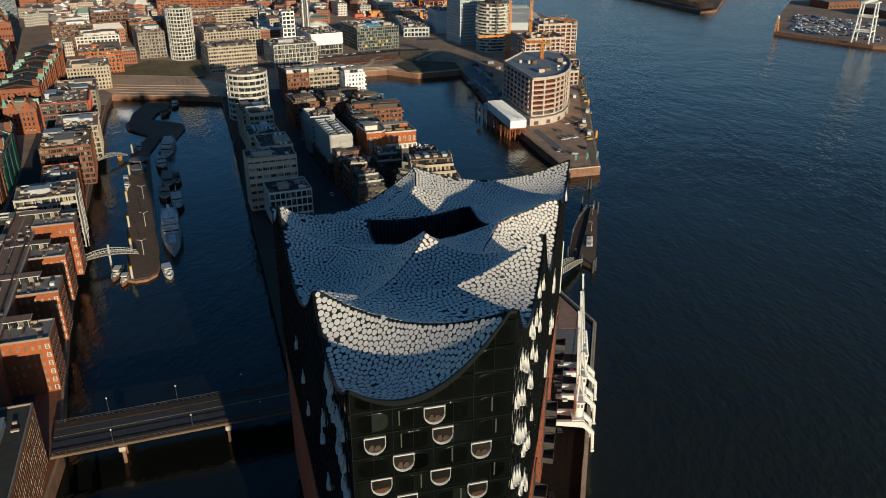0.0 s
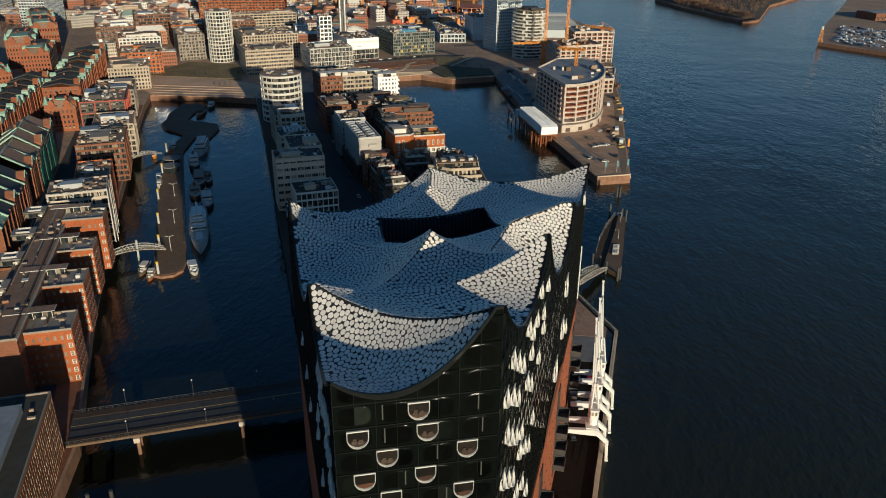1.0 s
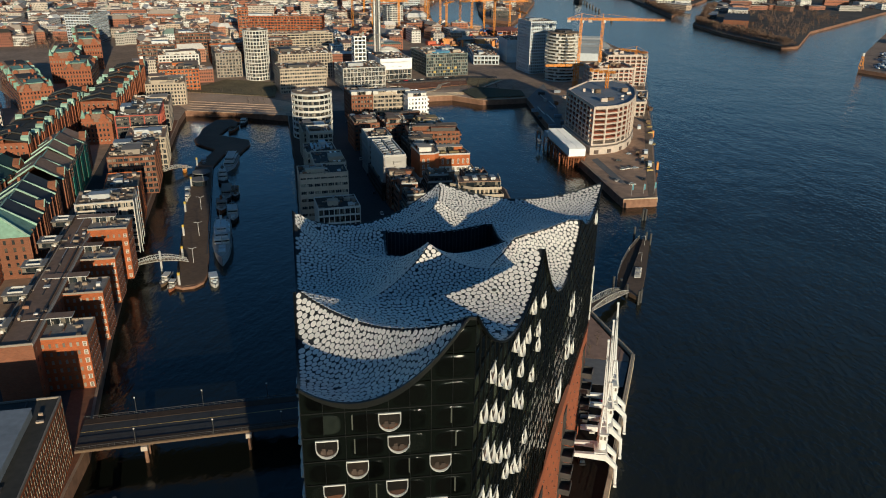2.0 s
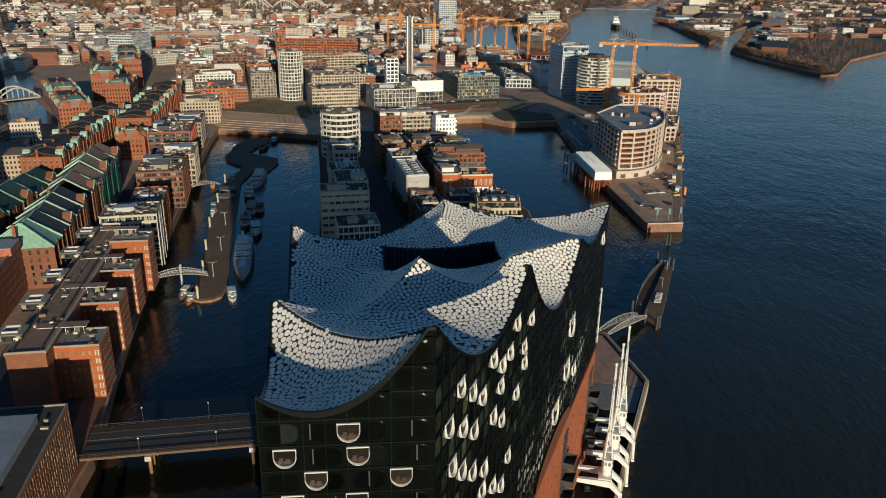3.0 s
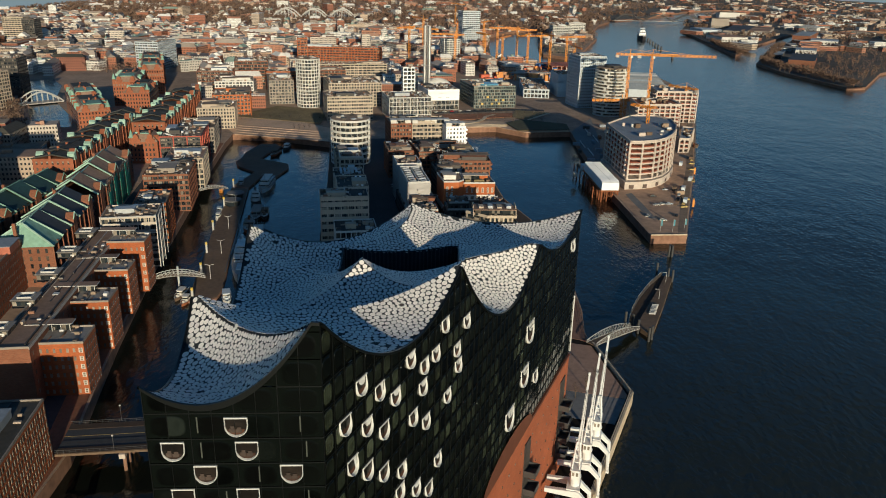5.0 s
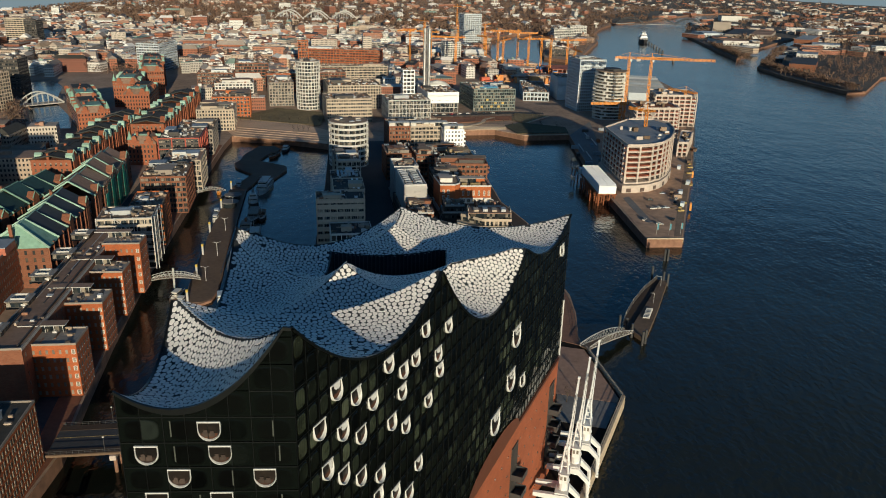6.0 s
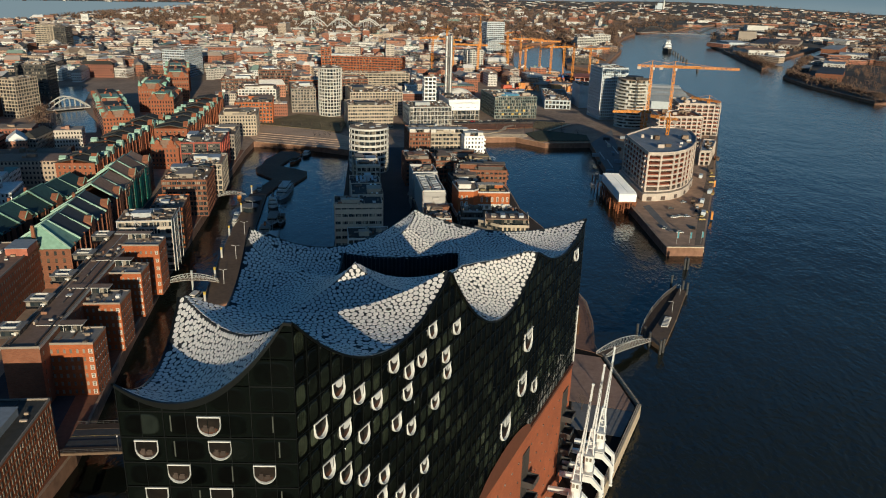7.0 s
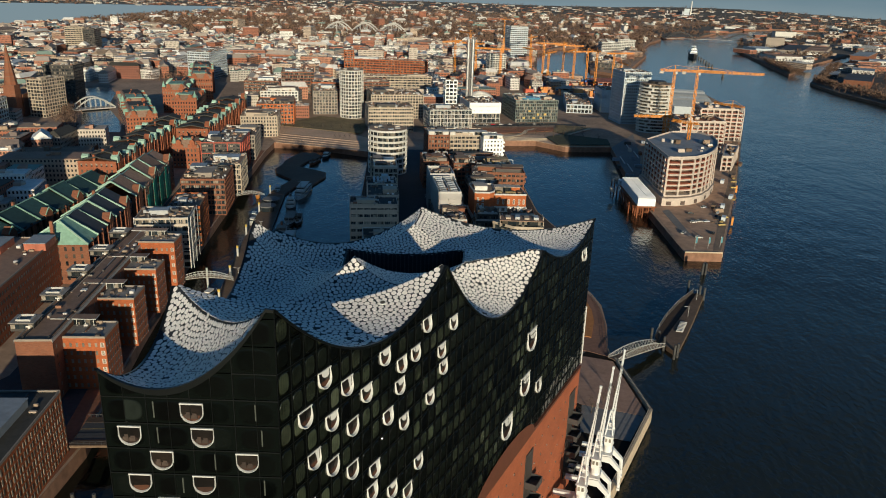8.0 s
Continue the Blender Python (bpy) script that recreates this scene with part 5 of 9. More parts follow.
def garden_house(cx, cy, w, d, ang, z1, wall, label):
    """A dark house whose top storeys step back in planted terraces."""
    t = thing("apartment_building", pose(cx, cy, QUAY, 0, 0, ang), label, "building")
    rng = random.Random(int(cx * 5 + cy))
    z = 0.0
    for k, (sh, h) in enumerate(((0.0, z1 - QUAY - 6.2), (0.12, 3.1), (0.3, 3.1))):
        ww, dd = w * (1 - sh), d * (1 - sh * 0.8)
        ox, oy = w * sh * rng.uniform(-0.35, 0.35), d * sh * 0.3
        m = Mesh()
        m.box(ox, oy, z, z + h - 0.3, ww - 0.6, dd - 0.6)
        part("storey", m, M_GLASS, t)
        n = max(1, round(h / 3.1))
        for f in range(n):
            m = Mesh()
            m.box(ox, oy, z + (f + 1) * h / n - 1.15, z + (f + 1) * h / n, ww, dd)
            part("floor_band", m, wall, t)
        for i in range(5):
            for side in (-1, 1):
                m = Mesh()
                m.box(ox - ww / 2 + 0.5 + (ww - 1) * i / 4, oy + side * (dd / 2 - 0.28), z, z + h, rng.uniform(0.7, 1.8), 0.5)
                part("wall_pier", m, wall, t)
        z += h
        m = Mesh()
        m.box(ox, oy, z, z + 0.1, ww - 0.8, dd - 0.8)
        part("terrace_floor", m, rng.choice([M_WOOD, M_ROOF, M_BROWNROOF]), t)
        for x, y, aw, ad in ((ox, oy - dd / 2 + 0.12, ww, 0.16), (ox - ww / 2 + 0.12, oy, 0.16, dd), (ox + ww / 2 - 0.12, oy, 0.16, dd)):
            m = Mesh()
            m.box(x, y, z, z + 1.0, aw, ad)
            part("terrace_rail", m, rng.choice([M_PALESTEEL, wall, M_GLASS]), t)
    sm = Mesh()
    for _ in range(22):
        sm.box(ox + rng.uniform(-0.42, 0.42) * ww, oy + rng.uniform(-0.42, 0.42) * dd, z, z + rng.uniform(0.4, 1.9), rng.uniform(0.5, 2.6), rng.uniform(0.5, 2.6), rng.choice([0, 0, 45]))
    tagged(part("roof_clutter", sm, M_CLUTTER, t), kind="stuff")


orange_house()
stepped_house()
garden_house(-50, 387, 15, 17, 20, 30, M_DARK, "dark apartment house with glazed roof terraces")
garden_house(-30, 371, 17, 15, 20, 36, M_BRICK2, "brown brick apartment house with a glazed roof room")
garden_house(-66, 385, 13, 14, 24, 24.5, M_BRICK2, "brown apartment house with planted roof terraces")
garden_house(-57, 364, 15, 15, 24, 26, M_DARK, "dark apartment house with planted roof terraces")
TAKEN += [(-54, 424, 18), (-26, 347, 18), (-50, 387, 11), (-30, 371, 11), (-66, 385, 10), (-57, 364, 10)]


# ---- red brick office combs on the north quay ----
win = Mesh()
win.box(0, 0, 0, 1.5, 0.8, 0.24)
BRICK_WINDOW = win.data("window", M_GLASS)
fr_ = Mesh()
for args in ((0, 0, 1.5, 1.6, 1.3, 0.3), (0, 0, -0.1, 0, 1.3, 0.3), (-0.52, 0, 0, 1.5, 0.22, 0.3), (0.52, 0, 0, 1.5, 0.22, 0.3), (0, 0, 0.7, 0.78, 0.9, 0.3)):
    fr_.box(*args)
PALE_FRAME = fr_.data("window_frame", M_WHITE)
si_ = Mesh()
si_.box(0, -0.05, -0.12, 0.0, 0.7, 0.32)
PALE_SILL = si_.data("window_sill", M_WHITE)
sl_ = Mesh()
sl_.box(0, 0, 0, 1.9, 0.62, 0.24)
SLIM_WINDOW = sl_.data("window", material("pale_blind_glass", (0.26, 0.22, 0.16), 0.25, vary=0.3, per_object=0.5))


def brick_house(label, cx, cy, w, d, ang, z1, wall, faces="sn", rows=5, bay=2.6, framed="e", roof=None, slim=False):
    """A brick office wing: solid walls with single recessed-looking windows, a coping and a flat roof."""
    t = thing("brick_office", pose(cx, cy, QUAY, 0, 0, ang), label, "building")
    h = z1 - QUAY
    m = Mesh()
    m.box(0, 0, 0, h - 0.5, w, d)
    part("wall", m, wall, t)
    r = Mesh()
    r.box(0, 0, h - 0.5, h - 0.3, w - 0.5, d - 0.5)
    part("roof", r, roof or M_ROOF, t)
    p = Mesh()
    for a, b, ww, dd in ((0, -d / 2 + 0.18, w + 0.1, 0.4), (0, d / 2 - 0.18, w + 0.1, 0.4), (-w / 2 + 0.18, 0, 0.4, d - 0.7), (w / 2 - 0.18, 0, 0.4, d - 0.7)):
        p.box(a, b, h - 0.5, h + 0.25, ww, dd)
    part("coping", p, M_GREY, t)
    rng = random.Random(int(cx + cy))
    sm = Mesh()
    for _ in range(int(8 + w * d * 0.012)):
        sm.box(rng.uniform(-0.44, 0.44) * w, rng.uniform(-0.44, 0.44) * d, h - 0.3, h - 0.3 + rng.uniform(0.25, 1.1), rng.uniform(0.4, 2.2), rng.uniform(0.4, 2.2))
    for _ in range(4):
        sm.box(rng.uniform(-0.3, 0.3) * w, rng.uniform(-0.3, 0.3) * d, h - 0.3, h - 0.1, rng.uniform(0.3, 0.5), rng.uniform(0.2, 0.5) * d)
    tagged(part("roof_clutter", sm, M_CLUTTER, t), kind="stuff")
    fh = (h - 1.5) / rows
    for face, ln, off, turn in (("s", w, (0, -d / 2, 0), 0), ("n", w, (0, d / 2, 0), 180), ("e", d, (w / 2, 0, 0), 90), ("w", d, (-w / 2, 0, 0), -90)):
        if face not in faces:
            continue
        n = max(1, int(ln / bay))
        for i in range(n):
            for k in range(rows):
                o = Matrix.Translation(off) @ pose(0, 0, 0, 0, 0, turn) @ pose(-ln / 2 + ln * (i + 0.5) / n, 0.05, 0.9 + fh * k)
                ob = part("window", SLIM_WINDOW if slim else BRICK_WINDOW, M_GLASS, t)
                ob.matrix_local = o @ pose(0.22 if slim and i % 2 == 0 else 0, 0, 0)
                if face in framed and face == "s" and i == n - 1:
                    part("window_frame", PALE_FRAME, M_WHITE, ob)
                elif face in framed and face == "e":
                    part("window_sill", PALE_SILL, M_WHITE, ob)
    return t


for cx, cy, w, d, z in ((-145, 204, 17, 13, 25), (-159, 235, 18, 13, 25), (-171, 264, 17, 12, 25), (-178, 287, 16, 12, 29)):
    t = brick_house("red brick office wing reaching to the quay, lit by low sun", cx, cy, w, d, 21, z, M_BRICK, "se", 6, 2.1, "se", M_ROOFWARM)
    gl = Mesh()
    gl.box(0, 0, 0, 2.5, 9, 2.5)
    ob = part("roof_pavilion", gl, M_GLASS, t, "glazed roof pavilion")
    ob.location = (-3, d / 2 - 1.2, z - QUAY - 0.3)
    rf = Mesh()
    rf.box(-2.5, -0.3, 2.6, 2.85, 15.5, 4.4)
    part("pavilion_roof", rf, M_BROWNROOF, ob)
    ed = Mesh()
    ed.box(-2.5, -2.54, 2.62, 2.9, 15.6, 0.08)
    ed.box(5.29, -0.3, 2.62, 2.9, 0.08, 4.4)
    part("pavilion_fascia", ed, M_PALESTEEL, ob)
    for k in range(4):
        po = Mesh()
        po.box(-4.4 + 2.93 * k, -2.2, 0, 2.6, 0.16, 0.16)
        part("pavilion_post", po, M_WHITE, ob)
    TAKEN.append((cx, cy, 13))
spine = brick_house("long flat-roofed brick spine joining the office wings", -174, 243, 12, 122, 22.5, 27.5, M_BRICK2, "e", 6, 5.0, "", M_BROWNROOF)
for side in (-1, 1):
    m = Mesh()
    m.box(side * 6.08, 0, 21.6, 22.5, 0.12, 122.4)
    part("roof_fascia", m, M_PALESTEEL, spine, "pale metal roof edge")
    m = Mesh()
    m.box(side * 4.2, 0, 22.2, 22.75, 0.5, 118)
    part("gutter_kerb", m, M_DARK, spine)
for k in range(5):
    m = Mesh()
    m.box(0, 0, 0, 0.9, 8, 7)
    m.box(0, 0, 2.5, 3.0, 8, 7)
    ob = part("stair_head", m, M_DARK, spine, "brown stair and lift head with a glazed band")
    ob.location = (-7.5, -48 + 25 * k, 21.2)
    m = Mesh()
    m.box(0, 0, 0.9, 2.5, 7.7, 6.7)
    part("glazed_band", m, M_GLASS, ob)
    m = Mesh()
    m.box(0, 0, 3.0, 3.22, 8.6, 7.6)
    part("flat_roof", m, M_ROOFWARM, ob)
    m = Mesh()
    for a, b, ww, dd in ((0, -2.2, 5, 0.25), (0, 2.2, 5, 0.25), (-2.4, 0, 0.25, 4.6), (2.4, 0, 0.25, 4.6)):
        m.box(a, b, 3.22, 3.9, ww, dd)
    part("plant_screen", m, M_PALESTEEL, ob)
    # white plate standing for a lit window, its light put into the colour
    m = Mesh()
    m.box(2.0, -3.56, 1.0, 2.0, 1.5, 0.12)
    part("bright_pane", m, M_WHITE, ob, "white pane painted as lit in the glazed band")
TAKEN.append((-160, 210, 30)), TAKEN.append((-185, 265, 30))
brick_house("large red brick office with rows of small windows", -125.6, 136.7, 32, 50, 22, 26.0, M_BRICK, "e", 7, 1.7, "", M_OLDROOF, True)
brick_house("dark red brick warehouse block with a flat gravel roof", -222, 226, 36, 90, 24, 27, M_OLDBRICK, "e", 6, 2.2, "", M_BROWNROOF)
for cx, cy, w, d, h, mat, label in ((-124.5, 139, 17, 30, 2.4, M_ROOFGREY, "grey sheet-roofed plant room on the brick office"), (-236, 252, 9, 14, 3.2, M_REDBOARD, "pink rendered stair head on the warehouse roof"), (-222, 262, 9, 12, 3.2, M_REDBOARD, "pink rendered stair head on the warehouse roof")):
    t = thing("plant_room", pose(cx, cy, 25.7 if cy < 150 else 26.7, 0, 0, 21 if cy < 150 else 24), label, "plant room")
    m = Mesh()
    m.box(0, 0, 0, h, w, d)
    part("wall", m, mat, t)
    m = Mesh()
    m.box(0, 0, h, h + 0.3, w + 0.4, d + 0.4)
    part("roof", m, M_ROOFGREY, t)
# out-of-view block, added and sized to cast shade on the teal-roofed row
brick_house("unseen tall brick block added to shade the teal-roofed row", -266, 205, 38, 60, 24, 68, M_BRICK2, "", 6, 2.2, "", M_OLDROOF)
TAKEN += [(-266, 208, 34), (-119, 132, 30), (-222, 226, 45), (-205, 200, 30)]


# ---- long brick warehouses ----
def ridge_row(label, x0, y0, x1, y1, depth, h, bays, roof, trim, rh, dormers, first=None):
    """A long brick warehouse: a ridge along it, roof bays parted by raised green copper copings, dormers over the eaves, pilasters and windows below."""
    a = math.degrees(math.atan2(y1 - y0, x1 - x0))
    ln = math.hypot(x1 - x0, y1 - y0)
    rng = random.Random(int(-x0 + y0))
    t = thing("brick_warehouse", pose(x0, y0, QUAY, 0, 0, a), label, "building", "warehouse rows")
    m = Mesh()
    m.prism([(0, -depth / 2), (ln, -depth / 2), (ln, depth / 2), (0, depth / 2)], 0, h)
    wall = M_OLDBRICK if depth < 25 else M_BRICK2
    part("wall", m, wall, t)
    bw = ln / bays
    top = depth / 2 + 0.5
    fin = Mesh()
    fin.box(0, 0, 0, h + 0.8, 0.6, 0.7)
    find = fin.data("pilaster", wall)
    panes = Mesh()
    for i in range(bays):
        xa, xb = bw * i + 0.3, bw * (i + 1) - 0.3
        lift = rng.uniform(-1.5, 1.3)
        z = h + rh + lift
        hip = 6.0 if first and i == 0 else 0.0
        for side in (-1, 1):
            m = Mesh()
            m.solid([(xa, side * top, h), (xb, side * top, h), (xb, 0, z), (xa + hip, 0, z), (xa, side * top, h - 0.3), (xb, side * top, h - 0.3)],
                    [(0, 1, 2, 3) if side < 0 else (3, 2, 1, 0), (0, 4, 5, 1)])
            if hip and side < 0:
                m.solid([(xa, -top, h), (xa, top, h), (xa + hip, 0, z)], [(0, 2, 1)])
            part("roof_slope", m, first if hip else roof, t)
            m = Mesh()
            m.tube((bw * i + (hip if hip else 0), 0, z + 0.25), (bw * i, side * (top + 0.3), h + 0.2), 0.5, 5)
            part("roof_coping", m, trim if rh > 4 else M_OLDROOF, t)
            if dormers and rng.random() < (0.75 if side < 0 else 0.4):
                m = Mesh()
                c, dw = bw * (i + rng.choice([0.3, 0.5, 0.65])), bw * 0.12
                y = side * (depth / 2 - 1.4)
                zt = h + rng.uniform(1.2, 2.6)
                m.solid([(c - dw, y - 2.2, h - 1.5), (c + dw, y - 2.2, h - 1.5), (c + dw, y + 2.2, h - 1.5), (c - dw, y + 2.2, h - 1.5), (c - dw, y - 2.2, zt), (c + dw, y - 2.2, zt), (c + dw, y + 2.2, zt), (c - dw, y + 2.2, zt), (c, y - 2.2, zt + 1.3), (c, y + 2.2, zt + 1.3)],
                        [(0, 1, 5, 8, 4), (1, 2, 6, 5), (2, 3, 7, 9, 6), (3, 0, 4, 7), (5, 6, 9, 8), (7, 4, 8, 9)])
                part("hoist_dormer", m, trim, t)
        m = Mesh()
        m.tube((xa + hip, 0, z + 0.15), (xb, 0, z + 0.15), 0.35, 5)
        part("ridge_cap", m, trim if rh > 4 else M_OLDROOF, t)
        if rng.random() < 0.5:
            m = Mesh()
            m.box(bw * i + 1.0, 0.06 * depth, h, z + 1.8, 1.4, 1.4)
            part("chimney", m, wall, t)
        if i % 2 == 0 and not hip:
            m = Mesh()
            c, gw, zg, y0_, y1_ = bw * (i + 0.5), bw * 0.2, h + rng.uniform(1.0, 2.6), -depth / 2 - 0.5, -depth / 2 + 3.5
            m.solid([(c - gw, y0_, 0), (c + gw, y0_, 0), (c + gw, y0_, zg), (c, y0_, zg + gw * 0.9), (c - gw, y0_, zg), (c - gw, y1_, 0), (c + gw, y1_, 0), (c + gw, y1_, zg), (c, y1_, zg + gw * 0.9), (c - gw, y1_, zg)],
                    [(0, 1, 2, 3, 4), (1, 6, 7, 2), (5, 0, 4, 9), (6, 5, 9, 8, 7), (2, 7, 8, 3), (4, 3, 8, 9)])
            part("gable_bay", m, wall, t)
            m = Mesh()
            for sx in (-1, 1):
                m.tube((c + sx * gw * 1.04, y0_, zg + 0.1), (c, y0_, zg + gw * 0.9 + 0.2), 0.3, 5)
            part("gable_coping", m, trim, t)
        for k in (0.0, 0.5):
            ob = part("pilaster", find, wall, t)
            ob.location = (bw * (i + k) + 0.5, -depth / 2 - 0.2, 0)
        for k in (0.165, 0.495, 0.83):
            for f in range(6):
                panes.box(bw * (i + k), -depth / 2, 2 + f * h / 6.4, 4 + f * h / 6.4, bw * 0.14, 0.16)
    for k in range(7):
        for f in range(5):
            panes.box(0, depth * (k - 3) / 7.5, 2 + f * h / 5.4, 4 + f * h / 5.4, 0.16, 1.1)
    tagged(part("glazing", panes, M_GLASS, t), kind="stuff")
    if rh > 4 and dormers:
        for k in range(3):
            turret(t, ln * (0.1 + 0.38 * k), -depth / 2 + 1, h - 3, trim)
    return t


def turret(t, x, y, z, mat):
    m = Mesh()
    m.prism(circle(1.9, 8, x, y), z, z + 4)
    ob = part("turret", m, M_OLDBRICK, t)
    m = Mesh()
    m.tube((x, y, z + 4), (x, y, z + 5), 2.3, 8, 1.7)
    m.tube((x, y, z + 5), (x, y, z + 10), 1.7, 8, 0.06)
    part("turret_spire", m, mat, ob)


def counting_house(cx, cy, w, d, ang, h):
    """A tall brick warehouse with steep brown roofs, green copper dormers along the eaves, stepped gables and a corner turret."""
    t = thing("brick_warehouse", pose(cx, cy, QUAY, 0, 0, ang), "tall brick warehouse with brown roofs and green copper dormers", "building", "warehouse rows")
    rng = random.Random(int(cx - cy))
    m = Mesh()
    m.box(0, 0, 0, h, w, d)
    part("wall", m, M_OLDBRICK, t)
    k = 4.5
    m = Mesh()
    m.solid([(-w / 2 - 0.4, -d / 2 - 0.4, h), (w / 2 + 0.4, -d / 2 - 0.4, h), (w / 2 + 0.4, d / 2 + 0.4, h), (-w / 2 - 0.4, d / 2 + 0.4, h), (-w / 2 + k, -d / 2 + k, h + 5), (w / 2 - k, -d / 2 + k, h + 5), (w / 2 - k, d / 2 - k, h + 5), (-w / 2 + k, d / 2 - k, h + 5)],
            [(0, 1, 5, 4), (1, 2, 6, 5), (2, 3, 7, 6), (3, 0, 4, 7), (4, 5, 6, 7)])
    part("roof", m, M_BROWNROOF, t)
    for y0, y1, mat in ((-d / 2 + k + 1, -d * 0.1, M_COPPER), (d * 0.02, d / 2 - k - 1, M_OLDROOF)):
        m = Mesh()
        m.box(0, (y0 + y1) / 2, h + 4.9, h + 5.7, w - 2 * k - 2, y1 - y0)
        part("roof_deck", m, mat, t)
    for _ in range(5):
        m = Mesh()
        m.box(rng.uniform(-0.25, 0.25) * w, rng.uniform(-0.38, 0.38) * d, h + 5.0, h + rng.uniform(6.5, 8.5), 1.3, rng.uniform(1.3, 2.6))
        part("chimney", m, M_OLDBRICK, t)
    n = int(d / 9)
    for i in range(n):
        for side in (-1, 1):
            if rng.random() < 0.75:
                y, b = -d / 2 + d * (i + 0.5) / n, side * (w / 2 - 1.6)
                q = rng.uniform(1.3, 2.2)
                m = Mesh()
                m.solid([(b - 2, y - q, h), (b + 2, y - q, h), (b + 2, y + q, h), (b - 2, y + q, h), (b - 2, y - q, h + 2.6), (b + 2, y - q, h + 2.6), (b + 2, y + q, h + 2.6), (b - 2, y + q, h + 2.6), (b - 2, y, h + 4.2), (b + 2, y, h + 4.2)],
                        [(0, 1, 5, 4), (1, 2, 6, 9, 5), (2, 3, 7, 6), (3, 0, 4, 8, 7), (4, 5, 9, 8), (6, 7, 8, 9)])
                part("hoist_dormer", m, rng.choice([M_COPPER, M_PALECOPPER, M_OLDBRICK]), t)
    panes = Mesh()
    for f in range(int(h / 3.6)):
        for i in range(int(w / 2.6)):
            for sd in (-1, 1):
                panes.box(-w / 2 + 1.3 + 2.6 * i, sd * d / 2, 2 + 3.6 * f, 4 + 3.6 * f, 1.1, 0.16)
        for i in range(int(d / 2.6)):
            for sd in (-1, 1):
                panes.box(sd * w / 2, -d / 2 + 1.3 + 2.6 * i, 2 + 3.6 * f, 4 + 3.6 * f, 0.16, 1.1)
    tagged(part("glazing", panes, M_GLASS, t), kind="stuff")
    turret(t, rng.choice([-1, 1]) * (w / 2 - 1.6), -d / 2 + 1.6, h - 1, M_COPPER)
    for x in (-1, 1):
        m = Mesh()
        g = [(x * w / 4 - 3.2, h - 1), (x * w / 4 + 3.2, h - 1), (x * w / 4 + 3.2, h + 2.2), (x * w / 4 + 1.8, h + 2.2), (x * w / 4 + 1.8, h + 4.6), (x * w / 4, h + 6.2), (x * w / 4 - 1.8, h + 4.6), (x * w / 4 - 1.8, h + 2.2), (x * w / 4 - 3.2, h + 2.2)]
        c = len(g)
        m.solid([(u, -d / 2 - 0.3, v) for u, v in g] + [(u, -d / 2 + 1.2, v) for u, v in g], [tuple(range(c)), tuple(reversed(range(c, 2 * c)))] + [(i, c + i, c + (i + 1) % c, (i + 1) % c) for i in range(c)])
        part("gable", m, M_OLDBRICK, t)
    return t


ridge_row("brick warehouse with slate roof bays edged in green copper", -223, 272, -254, 340, 26, 19, 5, M_TILE, M_PALECOPPER, 9.0, False, M_COPPER)
ridge_row("brick warehouse under repair with brown felt on its roof", -258, 349, -298, 436, 25, 19, 5, M_BROWNROOF, M_PALECOPPER, 8.0, False)
ridge_row("brick warehouse with dark teal copper roof bays in shade", -276, 276, -311, 393, 25, 13, 7, M_TEAL, M_COPPER, 7.0, False)
ridge_row("long red brick warehouse with green copper dormers", -318, 405, -378, 566, 24, 22, 11, M_OLDROOF, M_PALECOPPER, 2.4, True)
ridge_row("long red brick warehouse with green copper dormers", -334, 529, -402, 695, 24.9, 22, 11, M_OLDROOF, M_PALECOPPER, 2.4, True)
counting_house(-316, 500, 20, 22, 22, 16)
counting_house(-436, 592, 26, 64, 44, 19)
counting_house(-486, 646, 26, 70, 44, 20)
counting_house(-492, 728, 26, 70, 30, 24)
counting_house(-452, 690, 24, 60, 26, 20)
counting_house(-515, 800, 26, 66, 35, 27)
counting_house(-560, 868, 28, 74, 35, 26)
for x0, y0, x1, y1 in ((-223, 272, -254, 340), (-258, 349, -298, 436), (-276, 276, -311, 393), (-318, 405, -378, 566), (-334, 529, -402, 695), (-413, 570, -520, 680), (-475, 695, -590, 905)):
    for k in range(8):
        TAKEN.append((x0 + (x1 - x0) * k / 7, y0 + (y1 - y0) * k / 7, 14))
M_NET = material("green_netting", (0.045, 0.25, 0.17), 0.9, vary=0.5, grain=0.6, per_object=0.35)
scaffold = thing("scaffolding", pose(-265, 398, QUAY, 0, 0, 114.6), "tube scaffolding with green netting along a warehouse wall", "scaffolding")
rs = random.Random(31)
for k in range(12):
    m = Mesh()
    top = rs.uniform(18.5, 22.0) if k % 5 else 15.0
    m.box(-27.5 + 5 * k, -0.55 + 0.25 * (k % 3), 0.2, top, 4.95, 0.12)
    part("netting_sheet", m, M_NET, scaffold)
    for side in (-0.35, 0.35):
        m = Mesh()
        m.box(-30 + 5 * k, side, 0, 23.0, 0.1, 0.1)
        part("standard", m, M_STEEL, scaffold)
for k in range(10):
    m = Mesh()
    m.box(0, 0, 2.2 * k + 2.0, 2.2 * k + 2.1, 60.4, 0.62)
    part("scaffold_deck", m, M_WOOD, scaffold)


